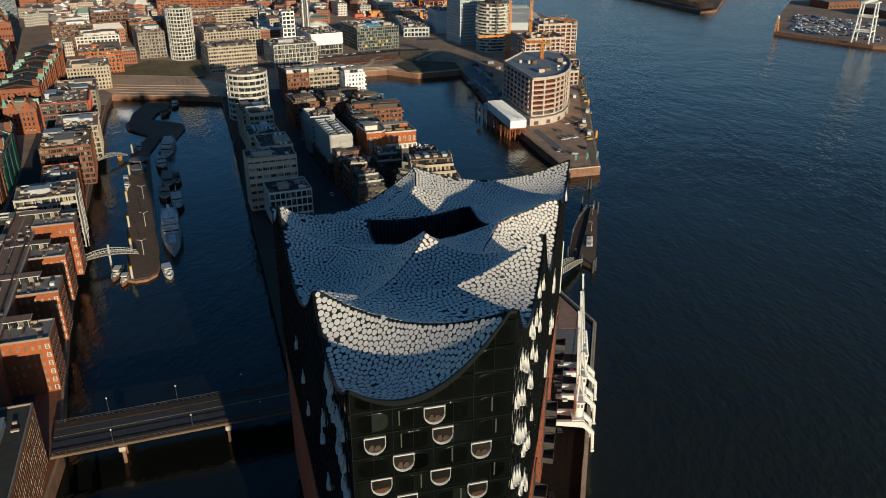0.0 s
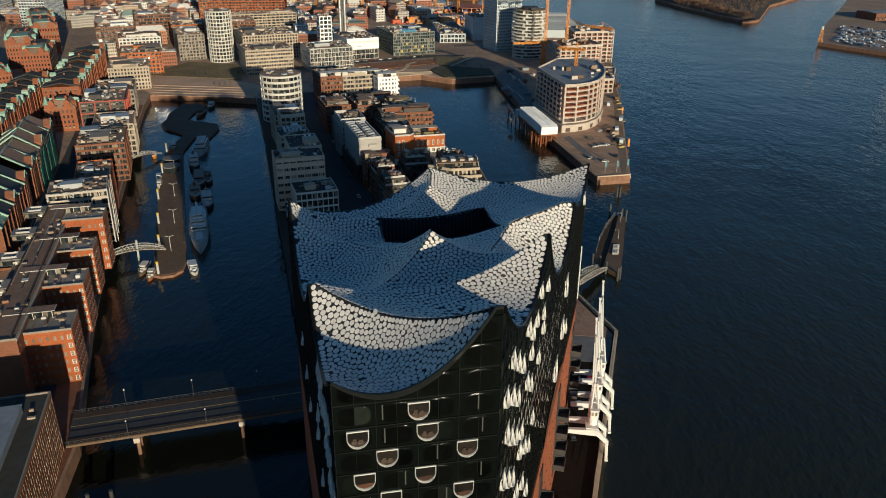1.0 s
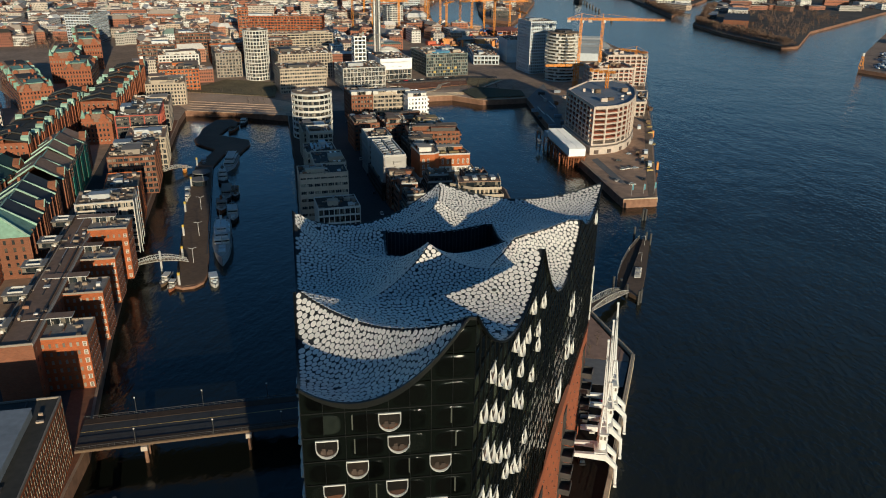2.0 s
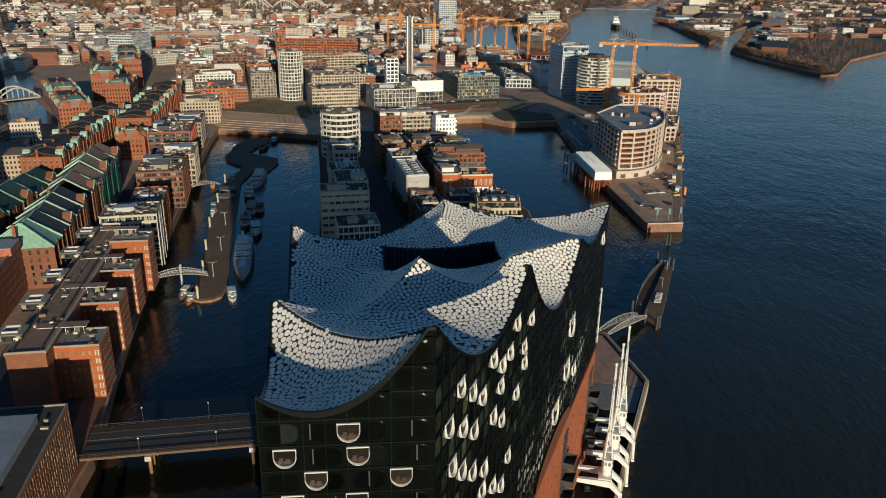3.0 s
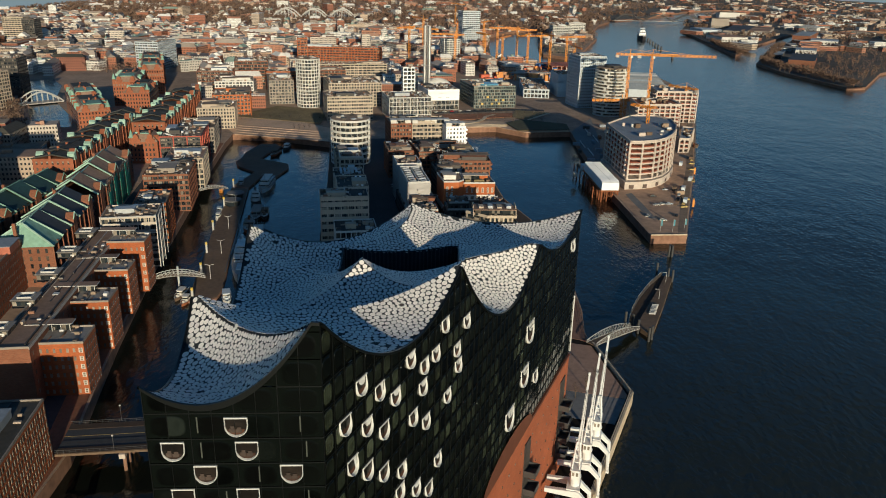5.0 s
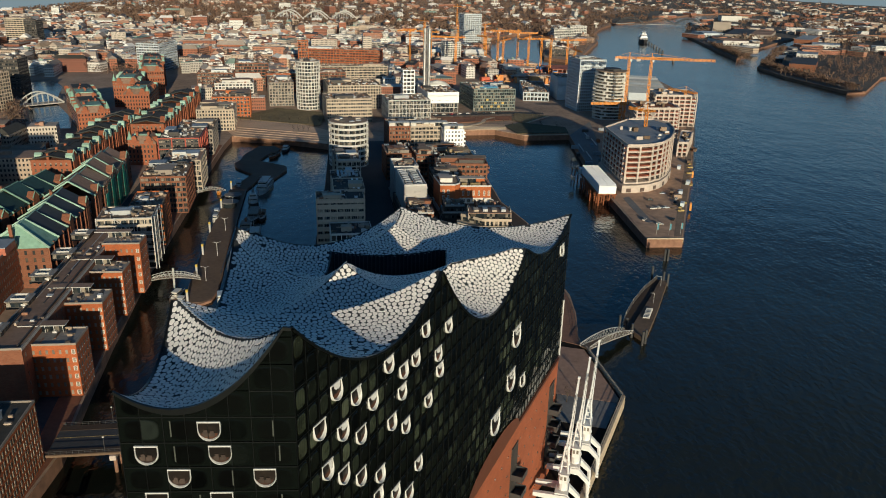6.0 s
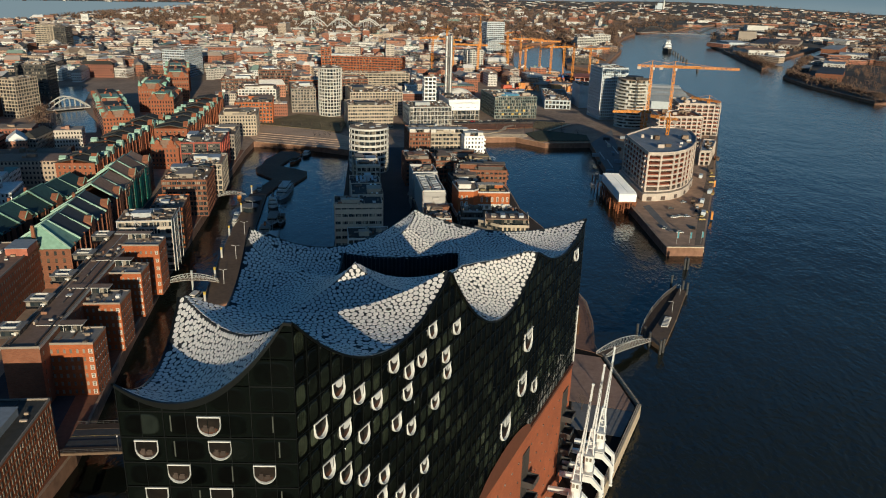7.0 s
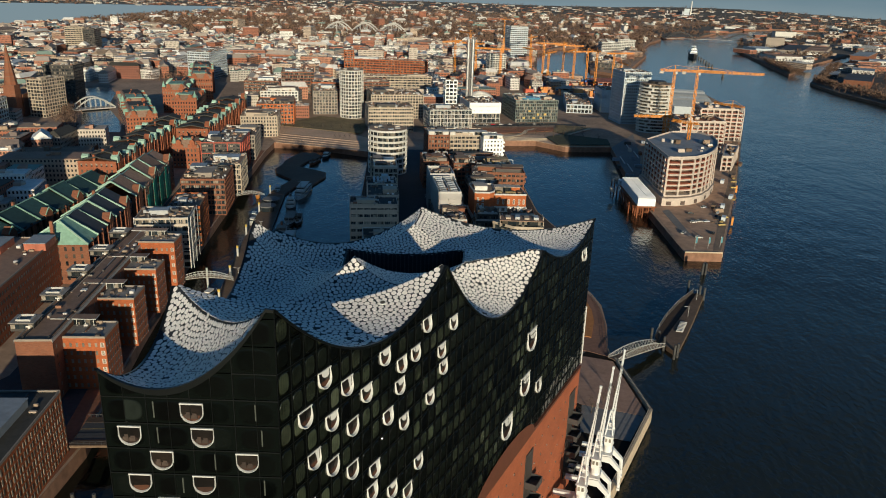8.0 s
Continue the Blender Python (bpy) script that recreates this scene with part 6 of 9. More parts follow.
# ---- round buildings ----
def round_house(label, cx, cy, rx, ry, ang, z1, floors, wall, band=1.5, fins=0, fin=0.5):
    t = thing("round_building", pose(cx, cy, QUAY, 0, 0, ang), label, "building")
    h = z1 - QUAY
    fh = h / floors
    el = lambda k, n=44: [(rx * k * math.cos(2 * math.pi * i / n), ry * k * math.sin(2 * math.pi * i / n)) for i in range(n)]  # noqa: E731
    for f in range(floors):
        m = Mesh()
        m.prism(el(0.955), f * fh, (f + 1) * fh)
        part("window_band", m, M_GLASS, t)
        m = Mesh()
        m.prism(el(1.0), f * fh - (0 if f == 0 else band * 0.4), f * fh + band * 0.6, True, True)
        part("floor_band", m, wall, t)
    m = Mesh()
    m.prism(el(1.0), h - band * 0.5, h + 0.6, True, True)
    part("roof", m, wall, t)
    m = Mesh()
    m.prism(el(0.97), h + 0.6, h + 0.75)
    part("roof_gravel", m, M_ROOF, t)
    for k in range(7):
        m = Mesh()
        m.box(rx * 0.55 * math.cos(k * 0.9), ry * 0.55 * math.sin(k * 0.9), h + 0.75, h + 1.5 + 0.25 * (k % 3), 3.6, 2.2, k * 40)
        part("roof_plant", m, (M_UNIT, M_PALESTONE, M_DARK)[k % 3], t)
    if fins:
        fm = Mesh()
        fm.box(0, 0, 0, h, fin, 0.5)
        data = fm.data("fin", wall)
        for i in range(fins):
            a = 2 * math.pi * i / fins
            ob = part("fin", data, wall, t)
            ob.location = (rx * 0.985 * math.cos(a), ry * 0.985 * math.sin(a), 0)
            ob.rotation_euler = (0, 0, a + math.pi / 2)
    return t


round_house("round white office building with ribbon windows", -172, 546, 14.8, 14.8, 0, 38, 8, M_WHITE, 1.5, 22, 0.14)
round_house("slender round white tower with a grid of windows", -303, 765, 12.5, 14.5, 25, 54, 14, M_WHITE, 0.9, 24, 0.55)
TAKEN += [(-172, 546, 18), (-303, 765, 20)]


# ---- quay round the hall ----
def rail(name, pts, h, label, mat=M_STEEL, step=3.8, r=0.05):
    t = thing(name, Matrix.Identity(4), label, "railing")
    m = Mesh()
    for a, b in zip(pts, pts[1:]):
        for k in (0.5, 1.0):
            m.tube((a[0], a[1], a[2] + h * k), (b[0], b[1], b[2] + h * k), r, 5)
    part("rail", m, mat, t)
    pm_ = Mesh()
    pm_.box(0, 0, 0, h, 2 * r, 2 * r)
    data = pm_.data("post", mat)
    for a, b in zip(pts, pts[1:]):
        n = max(1, int(math.dist(a, b) / step))
        for i in range(n):
            ob = part("post", data, mat, t)
            ob.location = [a[k] + (b[k] - a[k]) * i / n for k in range(3)]
    return t


patch("quay_paving", [(18.5, 82), (30.5, 165), (37.5, 210), (44.3, 254), (28.8, 289), (20, 300), (-5, 230), (24, 203), (6, 76)], QUAY + 0.12, material("dark_quay_setts", (0.02, 0.015, 0.011), 0.95, vary=0.35, grain=0.6, spec=0.1), "dark brown paving of the south quay")
patch("quay_band", [(24, 233), (40.2, 233), (43.2, 250.4), (22, 250.4)], QUAY + 0.18, M_PAVEGREY, "blue-grey paved band across the quay")
patch("plaza_paving", [(22, 250.6), (43.2, 250.6), (43.5, 253.5), (28.4, 288), (14, 288), (8, 255)], QUAY + 0.2, material("plaza_setts", (0.36, 0.22, 0.15), 0.9, vary=0.3, grain=0.5), "tan paved plaza at the end of the quay")
edge = Mesh()
for a, b in (((18, 80), (31, 165)), ((31, 165), (38, 210)), ((38, 210), (45, 255)), ((45, 255), (29, 290))):
    beam(edge, a, b, 1.0, 6.0, 1.3 if b[1] < 260 else 0.8)
tagged(part("trim_quay_edge", edge, M_PALEQUAY), "pale concrete coping along the quay edge", "kerb", kind="structure")
M_PROMENADE = material("red_brown_setts", (0.23, 0.12, 0.075), 0.9, vary=0.3, grain=0.6)
patch("terrace", [(27, 291), (25.3, 298), (24, 306), (22.8, 314), (21.5, 322), (19.5, 330), (17.2, 338), (14.5, 345), (11.5, 351), (8, 355.5), (4, 357.5), (0, 355), (-2, 345), (4, 296)], QUAY + 0.26, M_PROMENADE, "red-brown paved promenade round the end of the hall", "terrace")
patch("planted_terrace", [(17.5, 306), (16.4, 322), (13.8, 334), (10.4, 343), (5, 351.5), (0, 350), (0, 340), (6, 306)], QUAY + 0.6, material("golden_brown_planking", (0.40, 0.17, 0.05), 0.85, vary=0.35, grain=0.6), "rust-orange raised terrace inside the promenade", "terrace")
rail("railing", [(26.4, 291, 5.3), (23.4, 306, 5.3), (20.8, 322, 5.3), (16.6, 338, 5.3), (10.9, 351, 5.3)], 1.1, "thin dark railing along the rounded promenade")
rail("railing", [(31, 170, 6.0), (38, 210, 6.0), (45, 255, 6.0), (29, 290, 6.0)], 1.1, "thin dark railing along the quay edge")


def portal_crane(y0):
    """A half-portal harbour crane: two beams from the warehouse to a leg on the quay, a tower, a lattice head and a raised jib."""
    t = thing("harbour_crane", pose(0, 0, 0), "white half-portal harbour crane with a raised jib", "crane", "cranes on the quay")
    off = (y0 - 185) * 0.155
    xb, xl = 23.2 + off, 34.3 + off
    for dy in (-2.6, 2.6):
        m = Mesh()
        m.solid([(xb, y0 + dy - 0.5, 13.2), (xb, y0 + dy + 0.5, 13.2), (xb, y0 + dy + 0.5, 14.4), (xb, y0 + dy - 0.5, 14.4), (xl - 2, y0 + dy - 0.6, 12.8), (xl - 2, y0 + dy + 0.6, 12.8), (xl - 2, y0 + dy + 0.6, 14.8), (xl - 2, y0 + dy - 0.6, 14.8)],
                [(0, 1, 2, 3), (4, 7, 6, 5), (0, 4, 5, 1), (1, 5, 6, 2), (2, 6, 7, 3), (3, 7, 4, 0)])
        part("portal_beam", m, M_WHITEMETAL, t)
        m = Mesh()
        m.solid([(xl - 2.2, y0 + dy - 0.6, 12.8), (xl - 2.2, y0 + dy + 0.6, 12.8), (xl - 2.2, y0 + dy + 0.6, 14.8), (xl - 2.2, y0 + dy - 0.6, 14.8), (xl + 0.4, y0 + dy * 1.1 - 0.55, 10.6), (xl + 0.4, y0 + dy * 1.1 + 0.55, 10.6), (xl + 0.9, y0 + dy * 1.1 + 0.55, 11.6), (xl + 0.9, y0 + dy * 1.1 - 0.55, 11.6)],
                [(0, 1, 2, 3), (4, 7, 6, 5), (0, 4, 5, 1), (1, 5, 6, 2), (2, 6, 7, 3), (3, 7, 4, 0)])
        part("portal_knee", m, M_WHITEMETAL, t)
        m = Mesh()
        m.tube((xl + 0.6, y0 + dy * 1.1, 11.4), (xl + 1.0, y0 + dy * 1.3, QUAY + 0.6), 0.62, 6, 0.4)
        m.box(xl + 1.0, y0 + dy * 1.3, QUAY, QUAY + 0.7, 0.9, 1.6)
        part("leg", m, M_WHITEMETAL, t)
    m = Mesh()
    m.box(xl - 3.6, y0, 14.2, 15.0, 3.6, 5.4)
    part("platform", m, M_WHITEMETAL, t)
    cx = xl - 3.4
    m = Mesh()
    m.prism(circle(1.3, 14, cx, y0), 15.0, 17.6)
    m.prism(circle(1.6, 14, cx, y0), 17.6, 18.0, True, True)
    m.prism([(cx - 1.0, y0 - 2.5), (cx + 1.0, y0 - 2.5), (cx + 1.3, y0 - 1.8), (cx + 1.3, y0 + 2.2), (cx + 0.9, y0 + 2.8), (cx - 0.9, y0 + 2.8), (cx - 1.3, y0 + 2.2), (cx - 1.3, y0 - 1.8)], 18.0, 20.9)
    m.box(cx, y0, 20.9, 21.1, 2.8, 5.6)
    part("machine_house", m, M_WHITEMETAL, t)
    for sx in (-0.5, 0.5):
        m = Mesh()
        m.box(cx + sx, y0 - 2.5, 19.2, 20.3, 0.6, 0.1)
        part("cabin_window", m, M_GLASS, t)
    m = Mesh()
    m.box(cx + 0.3, y0 + 2.9, 18.2, 20.6, 1.8, 1.3)
    part("cab", m, M_GLASS, t, "glazed driver's cab")
    m = Mesh()
    legs = [((cx - 1.0, y0 - 1.8, 21.1), (cx - 0.4, y0 + 1.4, 27.2)), ((cx + 1.0, y0 - 1.8, 21.1), (cx + 0.4, y0 + 1.4, 27.2)), ((cx - 1.0, y0 + 2.2, 21.1), (cx - 0.4, y0 + 2.2, 27.2)), ((cx + 1.0, y0 + 2.2, 21.1), (cx + 0.4, y0 + 2.2, 27.2))]
    for a, b in legs:
        m.tube(a, b, 0.24, 5)
    for k in (0.25, 0.5, 0.75, 1.0):
        q = [tuple(a[i] + (b[i] - a[i]) * k for i in range(3)) for a, b in legs]
        for i, j in ((0, 1), (1, 3), (3, 2), (2, 0)):
            m.tube(q[i], q[j], 0.15, 5)
    part("lattice_head", m, M_WHITEMETAL, t)
    a, b = Vector((cx, y0 + 3.4, 20.5)), Vector((cx + 0.6, y0 + 20.0, 38.0))
    m = Mesh()
    d = b - a
    cs = []
    for k in range(13):
        c = a + d * (k / 12)
        w = 0.42 * (1 - k / 12) + 0.24
        cs.append([c + Vector((sx * w, 0, 0)) + Vector((0, -0.7, 0.7)) * (w * sy) for sx, sy in ((-1, -1), (1, -1), (1, 1), (-1, 1))])
    for p, q in zip(cs, cs[1:]):
        for i in range(4):
            m.face([p[i], p[(i + 1) % 4], q[(i + 1) % 4], q[i]])
    m.face(cs[-1])
    m.face(list(reversed(cs[0])))
    for p in cs[1::2]:
        for i in range(4):
            m.tube(p[i], p[(i + 1) % 4], 0.07, 4)
    part("jib", m, M_WHITEMETAL, t, "tapered white box jib")
    m = Mesh()
    m.tube(b + Vector((-0.35, 0, 0)), b + Vector((0.35, 0, 0)), 0.42, 10)
    part("sheave", m, M_WHITEMETAL, t)
    m = Mesh()
    for sx in (-0.35, 0.35):
        m.tube((cx + sx, y0 + 1.8, 27.2), b + Vector((sx * 0.5, -3, -3)), 0.07, 4)
    part("stay", m, M_STEEL, t)
    return t


for y0 in (184.5, 197.5, 210.0):
    portal_crane(y0)


# ---- landing stage south of the hall ----
def truss_bridge(name, label, a, b, width, rise, mat, n=12, depth=1.6):
    """A footbridge with two bowed trusses."""
    t = thing(name, Matrix.Identity(4), label, "footbridge")
    a, b = Vector(a), Vector(b)
    ax = (b - a).normalized()
    side = Vector((-ax.y, ax.x, 0)).normalized() * (width / 2)
    at = lambda k: a + (b - a) * k + Vector((0, 0, rise * 4 * k * (1 - k)))  # noqa: E731
    deck = Mesh()
    for i in range(n):
        p, q = at(i / n), at((i + 1) / n)
        deck.solid([p - side, p + side, q + side, q - side, p - side - Vector((0, 0, 0.3)), p + side - Vector((0, 0, 0.3)), q + side - Vector((0, 0, 0.3)), q - side - Vector((0, 0, 0.3))],
                   [(0, 3, 2, 1), (4, 5, 6, 7), (0, 1, 5, 4), (2, 3, 7, 6), (1, 2, 6, 5), (3, 0, 4, 7)])
    part("deck", deck, M_WOOD, t)
    for s in (-1, 1):
        m = Mesh()
        up = lambda k: Vector((0, 0, depth * (0.35 + 2.6 * k * (1 - k))))  # noqa: E731
        for i in range(n):
            k0, k1 = i / n, (i + 1) / n
            p, q = at(k0) + side * s, at(k1) + side * s
            m.tube(p, q, 0.12, 5)
            m.tube(p + up(k0), q + up(k1), 0.14, 5)
            m.tube(p, p + up(k0), 0.08, 4)
            m.tube(p, q + up(k1), 0.07, 4) if i < n / 2 else m.tube(p + up(k0), q, 0.07, 4)
        part("truss", m, mat, t)
    return t


truss_bridge("gangway", "pale steel gangway bowed down to a landing stage", (28.5, 288, 6.0), (45.3, 317, 2.4), 4.4, 0.35, M_PALESTEEL, 16, 2.9)
stage = thing("landing_stage", pose(0, 0, 0), "brown timber landing stage with mooring piles", "pontoon")
m = Mesh()
m.prism([(45.5, 319.5), (52.2, 311.5), (57.2, 345), (62, 383), (58.8, 386), (54.4, 362), (49.8, 340)], -0.8, 1.9)
part("deck", m, M_WOOD, stage)
m = Mesh()
m.prism([(42.5, 324), (45.3, 319.8), (49.6, 340), (54.2, 362), (58.6, 385.5), (57, 385.5), (50.8, 368), (46.2, 350), (43.6, 335)], -0.8, 1.2)
part("float", m, M_DECKING, stage, "dark low float beside the deck")
pile = Mesh()
pile.prism(circle(0.55, 10), -2, 6.5)
PILE = pile.data("pile", M_STEEL)
for x, y in ((46.5, 316), (51, 309.5), (52.2, 311.5), (60, 383), (62, 381), (54.5, 389), (41, 323), (44, 321)):
    ob = part("pile", PILE, M_STEEL, stage)
    ob.location = (x, y, 0)
for k in range(8):
    m = Mesh()
    m.box(52.2 + k * 0.2, 334 + k * 1.5, 1.9, 2.4, 3.0, 0.6, 8)
    part("bench", m, M_PALESTEEL, stage)
arc = [(42.4, 324), (43.4, 335), (46.0, 350), (50.6, 368), (56.9, 385.5)]
for a, b in zip(arc, arc[1:]):
    m = Mesh()
    beam(m, a, b, 1.2, 3.2, 0.14)
    part("screen_panel", m, M_DARK, stage, "dark curved wind screen")
    m = Mesh()
    m.tube((*a, 3.5), (*b, 3.5), 0.07, 4)
    m.tube((*a, 1.2), (*a, 3.55), 0.12, 5)
    part("guard_rail", m, M_PALESTEEL, stage)
m = Mesh()
m.tube((58.6, 375, 1.9), (58.6, 375, 7), 0.09, 6)
m.tube((58.6, 375, 7), (56.5, 374, 7.2), 0.07, 5)
part("lamp_post", m, M_PALESTEEL, stage)
m = Mesh()
m.tube((55.2, 352, 1.9), (55.2, 352, 7), 0.09, 6)
m.tube((55.2, 352, 7), (53.1, 351, 7.2), 0.07, 5)
part("lamp_post", m, M_PALESTEEL, stage)
dol = thing("mooring_dolphin", pose(61, 418, 0), "dark timber mooring piles in the river", "piles")
for x, y in ((0, 0), (1.6, 0.5), (0.6, 1.7)):
    ob = part("pile", PILE, M_STEEL, dol)
    ob.location = (x, y, 0)


# ---- road bridge over the harbour mouth ----
br = thing("road_bridge", Matrix.Identity(4), "two-lane road bridge with railings and ball lamps", "bridge")
BA, BB = Vector((-122, 172.5, 0)), Vector((-46, 203.5, 0))
ang_b = math.degrees(math.atan2(BB.y - BA.y, BB.x - BA.x))
mid = (BA + BB) / 2
ln_b = (BB - BA).length
road = lambda u, v, z=0.0: mid + Vector((math.cos(radians(ang_b)) * u - math.sin(radians(ang_b)) * v, math.sin(radians(ang_b)) * u + math.cos(radians(ang_b)) * v, z))  # noqa: E731
m = Mesh()
m.box(mid.x, mid.y, 7.1, 7.8, ln_b, 16.0, ang_b)
part("deck", m, M_WOOD, br)
m = Mesh()
m.box(mid.x, mid.y, 7.78, 7.9, ln_b, 10.0, ang_b)
part("carriageway", m, M_ASPHALT, br)
for v in (-6.4, 6.4):
    m = Mesh()
    c = road(0, v)
    m.box(c.x, c.y, 7.78, 8.02, ln_b, 2.9, ang_b)
    part("footway", m, M_DECKING, br)
    m = Mesh()
    for k in range(48):
        c = road(-ln_b / 2 + (k + 0.5) * ln_b / 48, v * 1.22)
        m.box(c.x, c.y, 8.0, 9.1, 0.08, 0.08, ang_b)
    c = road(0, v * 1.22)
    m.box(c.x, c.y, 9.05, 9.15, ln_b, 0.12, ang_b)
    m.box(c.x, c.y, 8.5, 8.55, ln_b, 0.06, ang_b)
    part("railing", m, M_STEEL, br)
m = Mesh()
c = road(0, 1.2)
m.box(c.x, c.y, 7.9, 7.912, ln_b, 0.22, ang_b)
part("lane_line", m, M_YELLOW, br, "worn yellow lane line")
for u in (-22, 8, 30):
    for v in (-6.5, -2.2, 2.2, 6.5):
        m = Mesh()
        c = road(u, v)
        m.prism(circle(0.55, 10, c.x, c.y), -3, 6.2)
        part("pier", m, M_QUAY, br)
    m = Mesh()
    c = road(u, 0)
    m.box(c.x, c.y, 5.6, 7.1, 1.8, 17.6, ang_b)
    part("crosshead", m, M_PALECONC, br)
for u, v in ((-24, -8.4), (-2, -8.4), (18, -8.4), (-26, 8.4), (-6, 8.4), (14, 8.4)):
    t = thing("street_lamp", Matrix.Translation(road(u, v, 8.0)), "street lamp with a white ball head on the bridge", "lamp", "bridge lamps")
    m = Mesh()
    m.tube((0, 0, 0), (0, 0, 5.4), 0.09, 6)
    part("pole", m, M_STEEL, t)
    m = Mesh()
    for i in range(6):
        a0, a1 = -math.pi / 2 + math.pi * i / 6, -math.pi / 2 + math.pi * (i + 1) / 6
        m.tube((0, 0, 5.6 + 0.27 * math.sin(a0)), (0, 0, 5.6 + 0.27 * math.sin(a1)), max(0.02, 0.27 * math.cos(a0)), 10, max(0.02, 0.27 * math.cos(a1)))
    part("globe", m, M_WHITE, t)
pil = thing("timber_jetty", pose(-101, 148, 0, 0, 0, 20), "small dark timber jetty beside the quay wall", "jetty")
m = Mesh()
m.box(0, 0, 1.2, 1.8, 7, 9)
part("deck", m, M_WOOD, pil)
for x, y in ((-3, -4), (3, -4), (3, 4), (-3, 4)):
    ob = part("pile", PILE, M_STEEL, pil)
    ob.location = (x, y, -2)


# ---- museum harbour: pontoons, footbridge and ships ----
def pontoon(name, label, outline, z=1.3, mat=M_WOOD):
    t = thing(name, Matrix.Identity(4), label, "pontoon")
    m = Mesh()
    m.prism(outline, -0.8, z - 0.1)
    part("float", m, M_QUAY, t)
    m = Mesh()
    c = (sum(p[0] for p in outline) / len(outline), sum(p[1] for p in outline) / len(outline))
    m.prism([wall_point(p, c, 0.02) for p in outline], z - 0.1, z + 0.06)
    part("deck", m, mat, t)
    return t


main_p = pontoon("pontoon", "long grey-brown pontoon with lamps and benches", [(-151.5, 287.5), (-147.5, 286.5), (-143, 289), (-141, 294), (-143, 302), (-152, 323), (-171, 362), (-197, 423), (-216, 466), (-227, 463), (-209, 420), (-191, 376), (-164, 315)])
pontoon("pontoon", "dark hooked pontoon at the head of the harbour", [(-216, 466), (-222, 499), (-211, 496), (-214, 525), (-220, 537), (-234, 542), (-248, 546), (-251, 566), (-250, 590), (-261, 599), (-272, 594), (-269, 562), (-263, 545), (-261, 531), (-254, 520), (-246, 514), (-232, 506), (-228, 466)])
rim = Mesh()
wall = [(-153, 323), (-172, 367), (-197, 423), (-216, 466)]
for a, b in zip(wall, wall[1:]):
    beam(rim, a, b, 1.3, 1.7, 0.35)
part("fender", rim, M_STEEL, main_p)
post = Mesh()
post.prism(circle(0.55, 12), -2, 6.0)
YPOST = post.data("guide_pile", M_PALESTEEL)
cap_ = Mesh()
cap_.prism(circle(0.62, 12), 6.0, 7.2)
YCAP = cap_.data("pile_cap", M_YELLOWPILE)
for x, y in ((-150, 289), (-163, 318), (-176, 345), (-192, 379), (-210, 423), (-226, 464)):
    ob = part("guide_pile", YPOST, M_PALESTEEL, main_p, "pale guide pile")
    ob.location = (x, y, 0)
    part("pile_cap", YCAP, M_YELLOWPILE, ob, "yellow pile cap")
for x, y in ((-155, 313), (-168, 346), (-185, 384), (-203, 425)):
    m = Mesh()
    m.tube((0, 0, 1.3), (0, 0, 8.5), 0.14, 6)
    m.tube((0, 0, 8.5), (1.9, 0.8, 9.1), 0.10, 5)
    m.tube((0, 0, 8.5), (-1.9, -0.8, 9.1), 0.10, 5)
    ob = part("lamp_post", m, M_PALESTEEL, main_p)
    ob.location = (x, y, 0)
for x, y, r in ((-212.4, 442.2, 5.6), (-206.5, 427.4, 5.6)):
    t = thing("round_pavilion", pose(x, y, 1.36), "round glass pavilion with a flat grey roof on the pontoon", "pavilion")
    m = Mesh()
    m.prism(circle(r * 0.86, 24), 0, 3.0)
    part("glazing", m, M_GLASS, t)
    m = Mesh()
    m.prism(circle(r, 28), 3.0, 3.5, True, True)
    part("roof", m, M_PAVEGREY, t)
truss_bridge("footbridge", "white arched truss footbridge to the pontoon", (-176, 296, 5.4), (-157, 311.5, 3.0), 3.0, 1.6, M_PALESTEEL, 14, 2.2)
pier_f = Mesh()
pier_f.tube((-166.5, 304, -2), (-166.5, 304, 10), 0.5, 10)
pole_ = thing("mooring_post", Matrix.Identity(4), "pale steel post beside the footbridge", "post")
part("post", pier_f, M_PALESTEEL, pole_)
truss_bridge("footbridge", "pale arched footbridge to the upper pontoon", (-236, 437, 5.2), (-227, 457, 2.4), 2.6, 1.2, M_PALESTEEL, 10, 1.6)


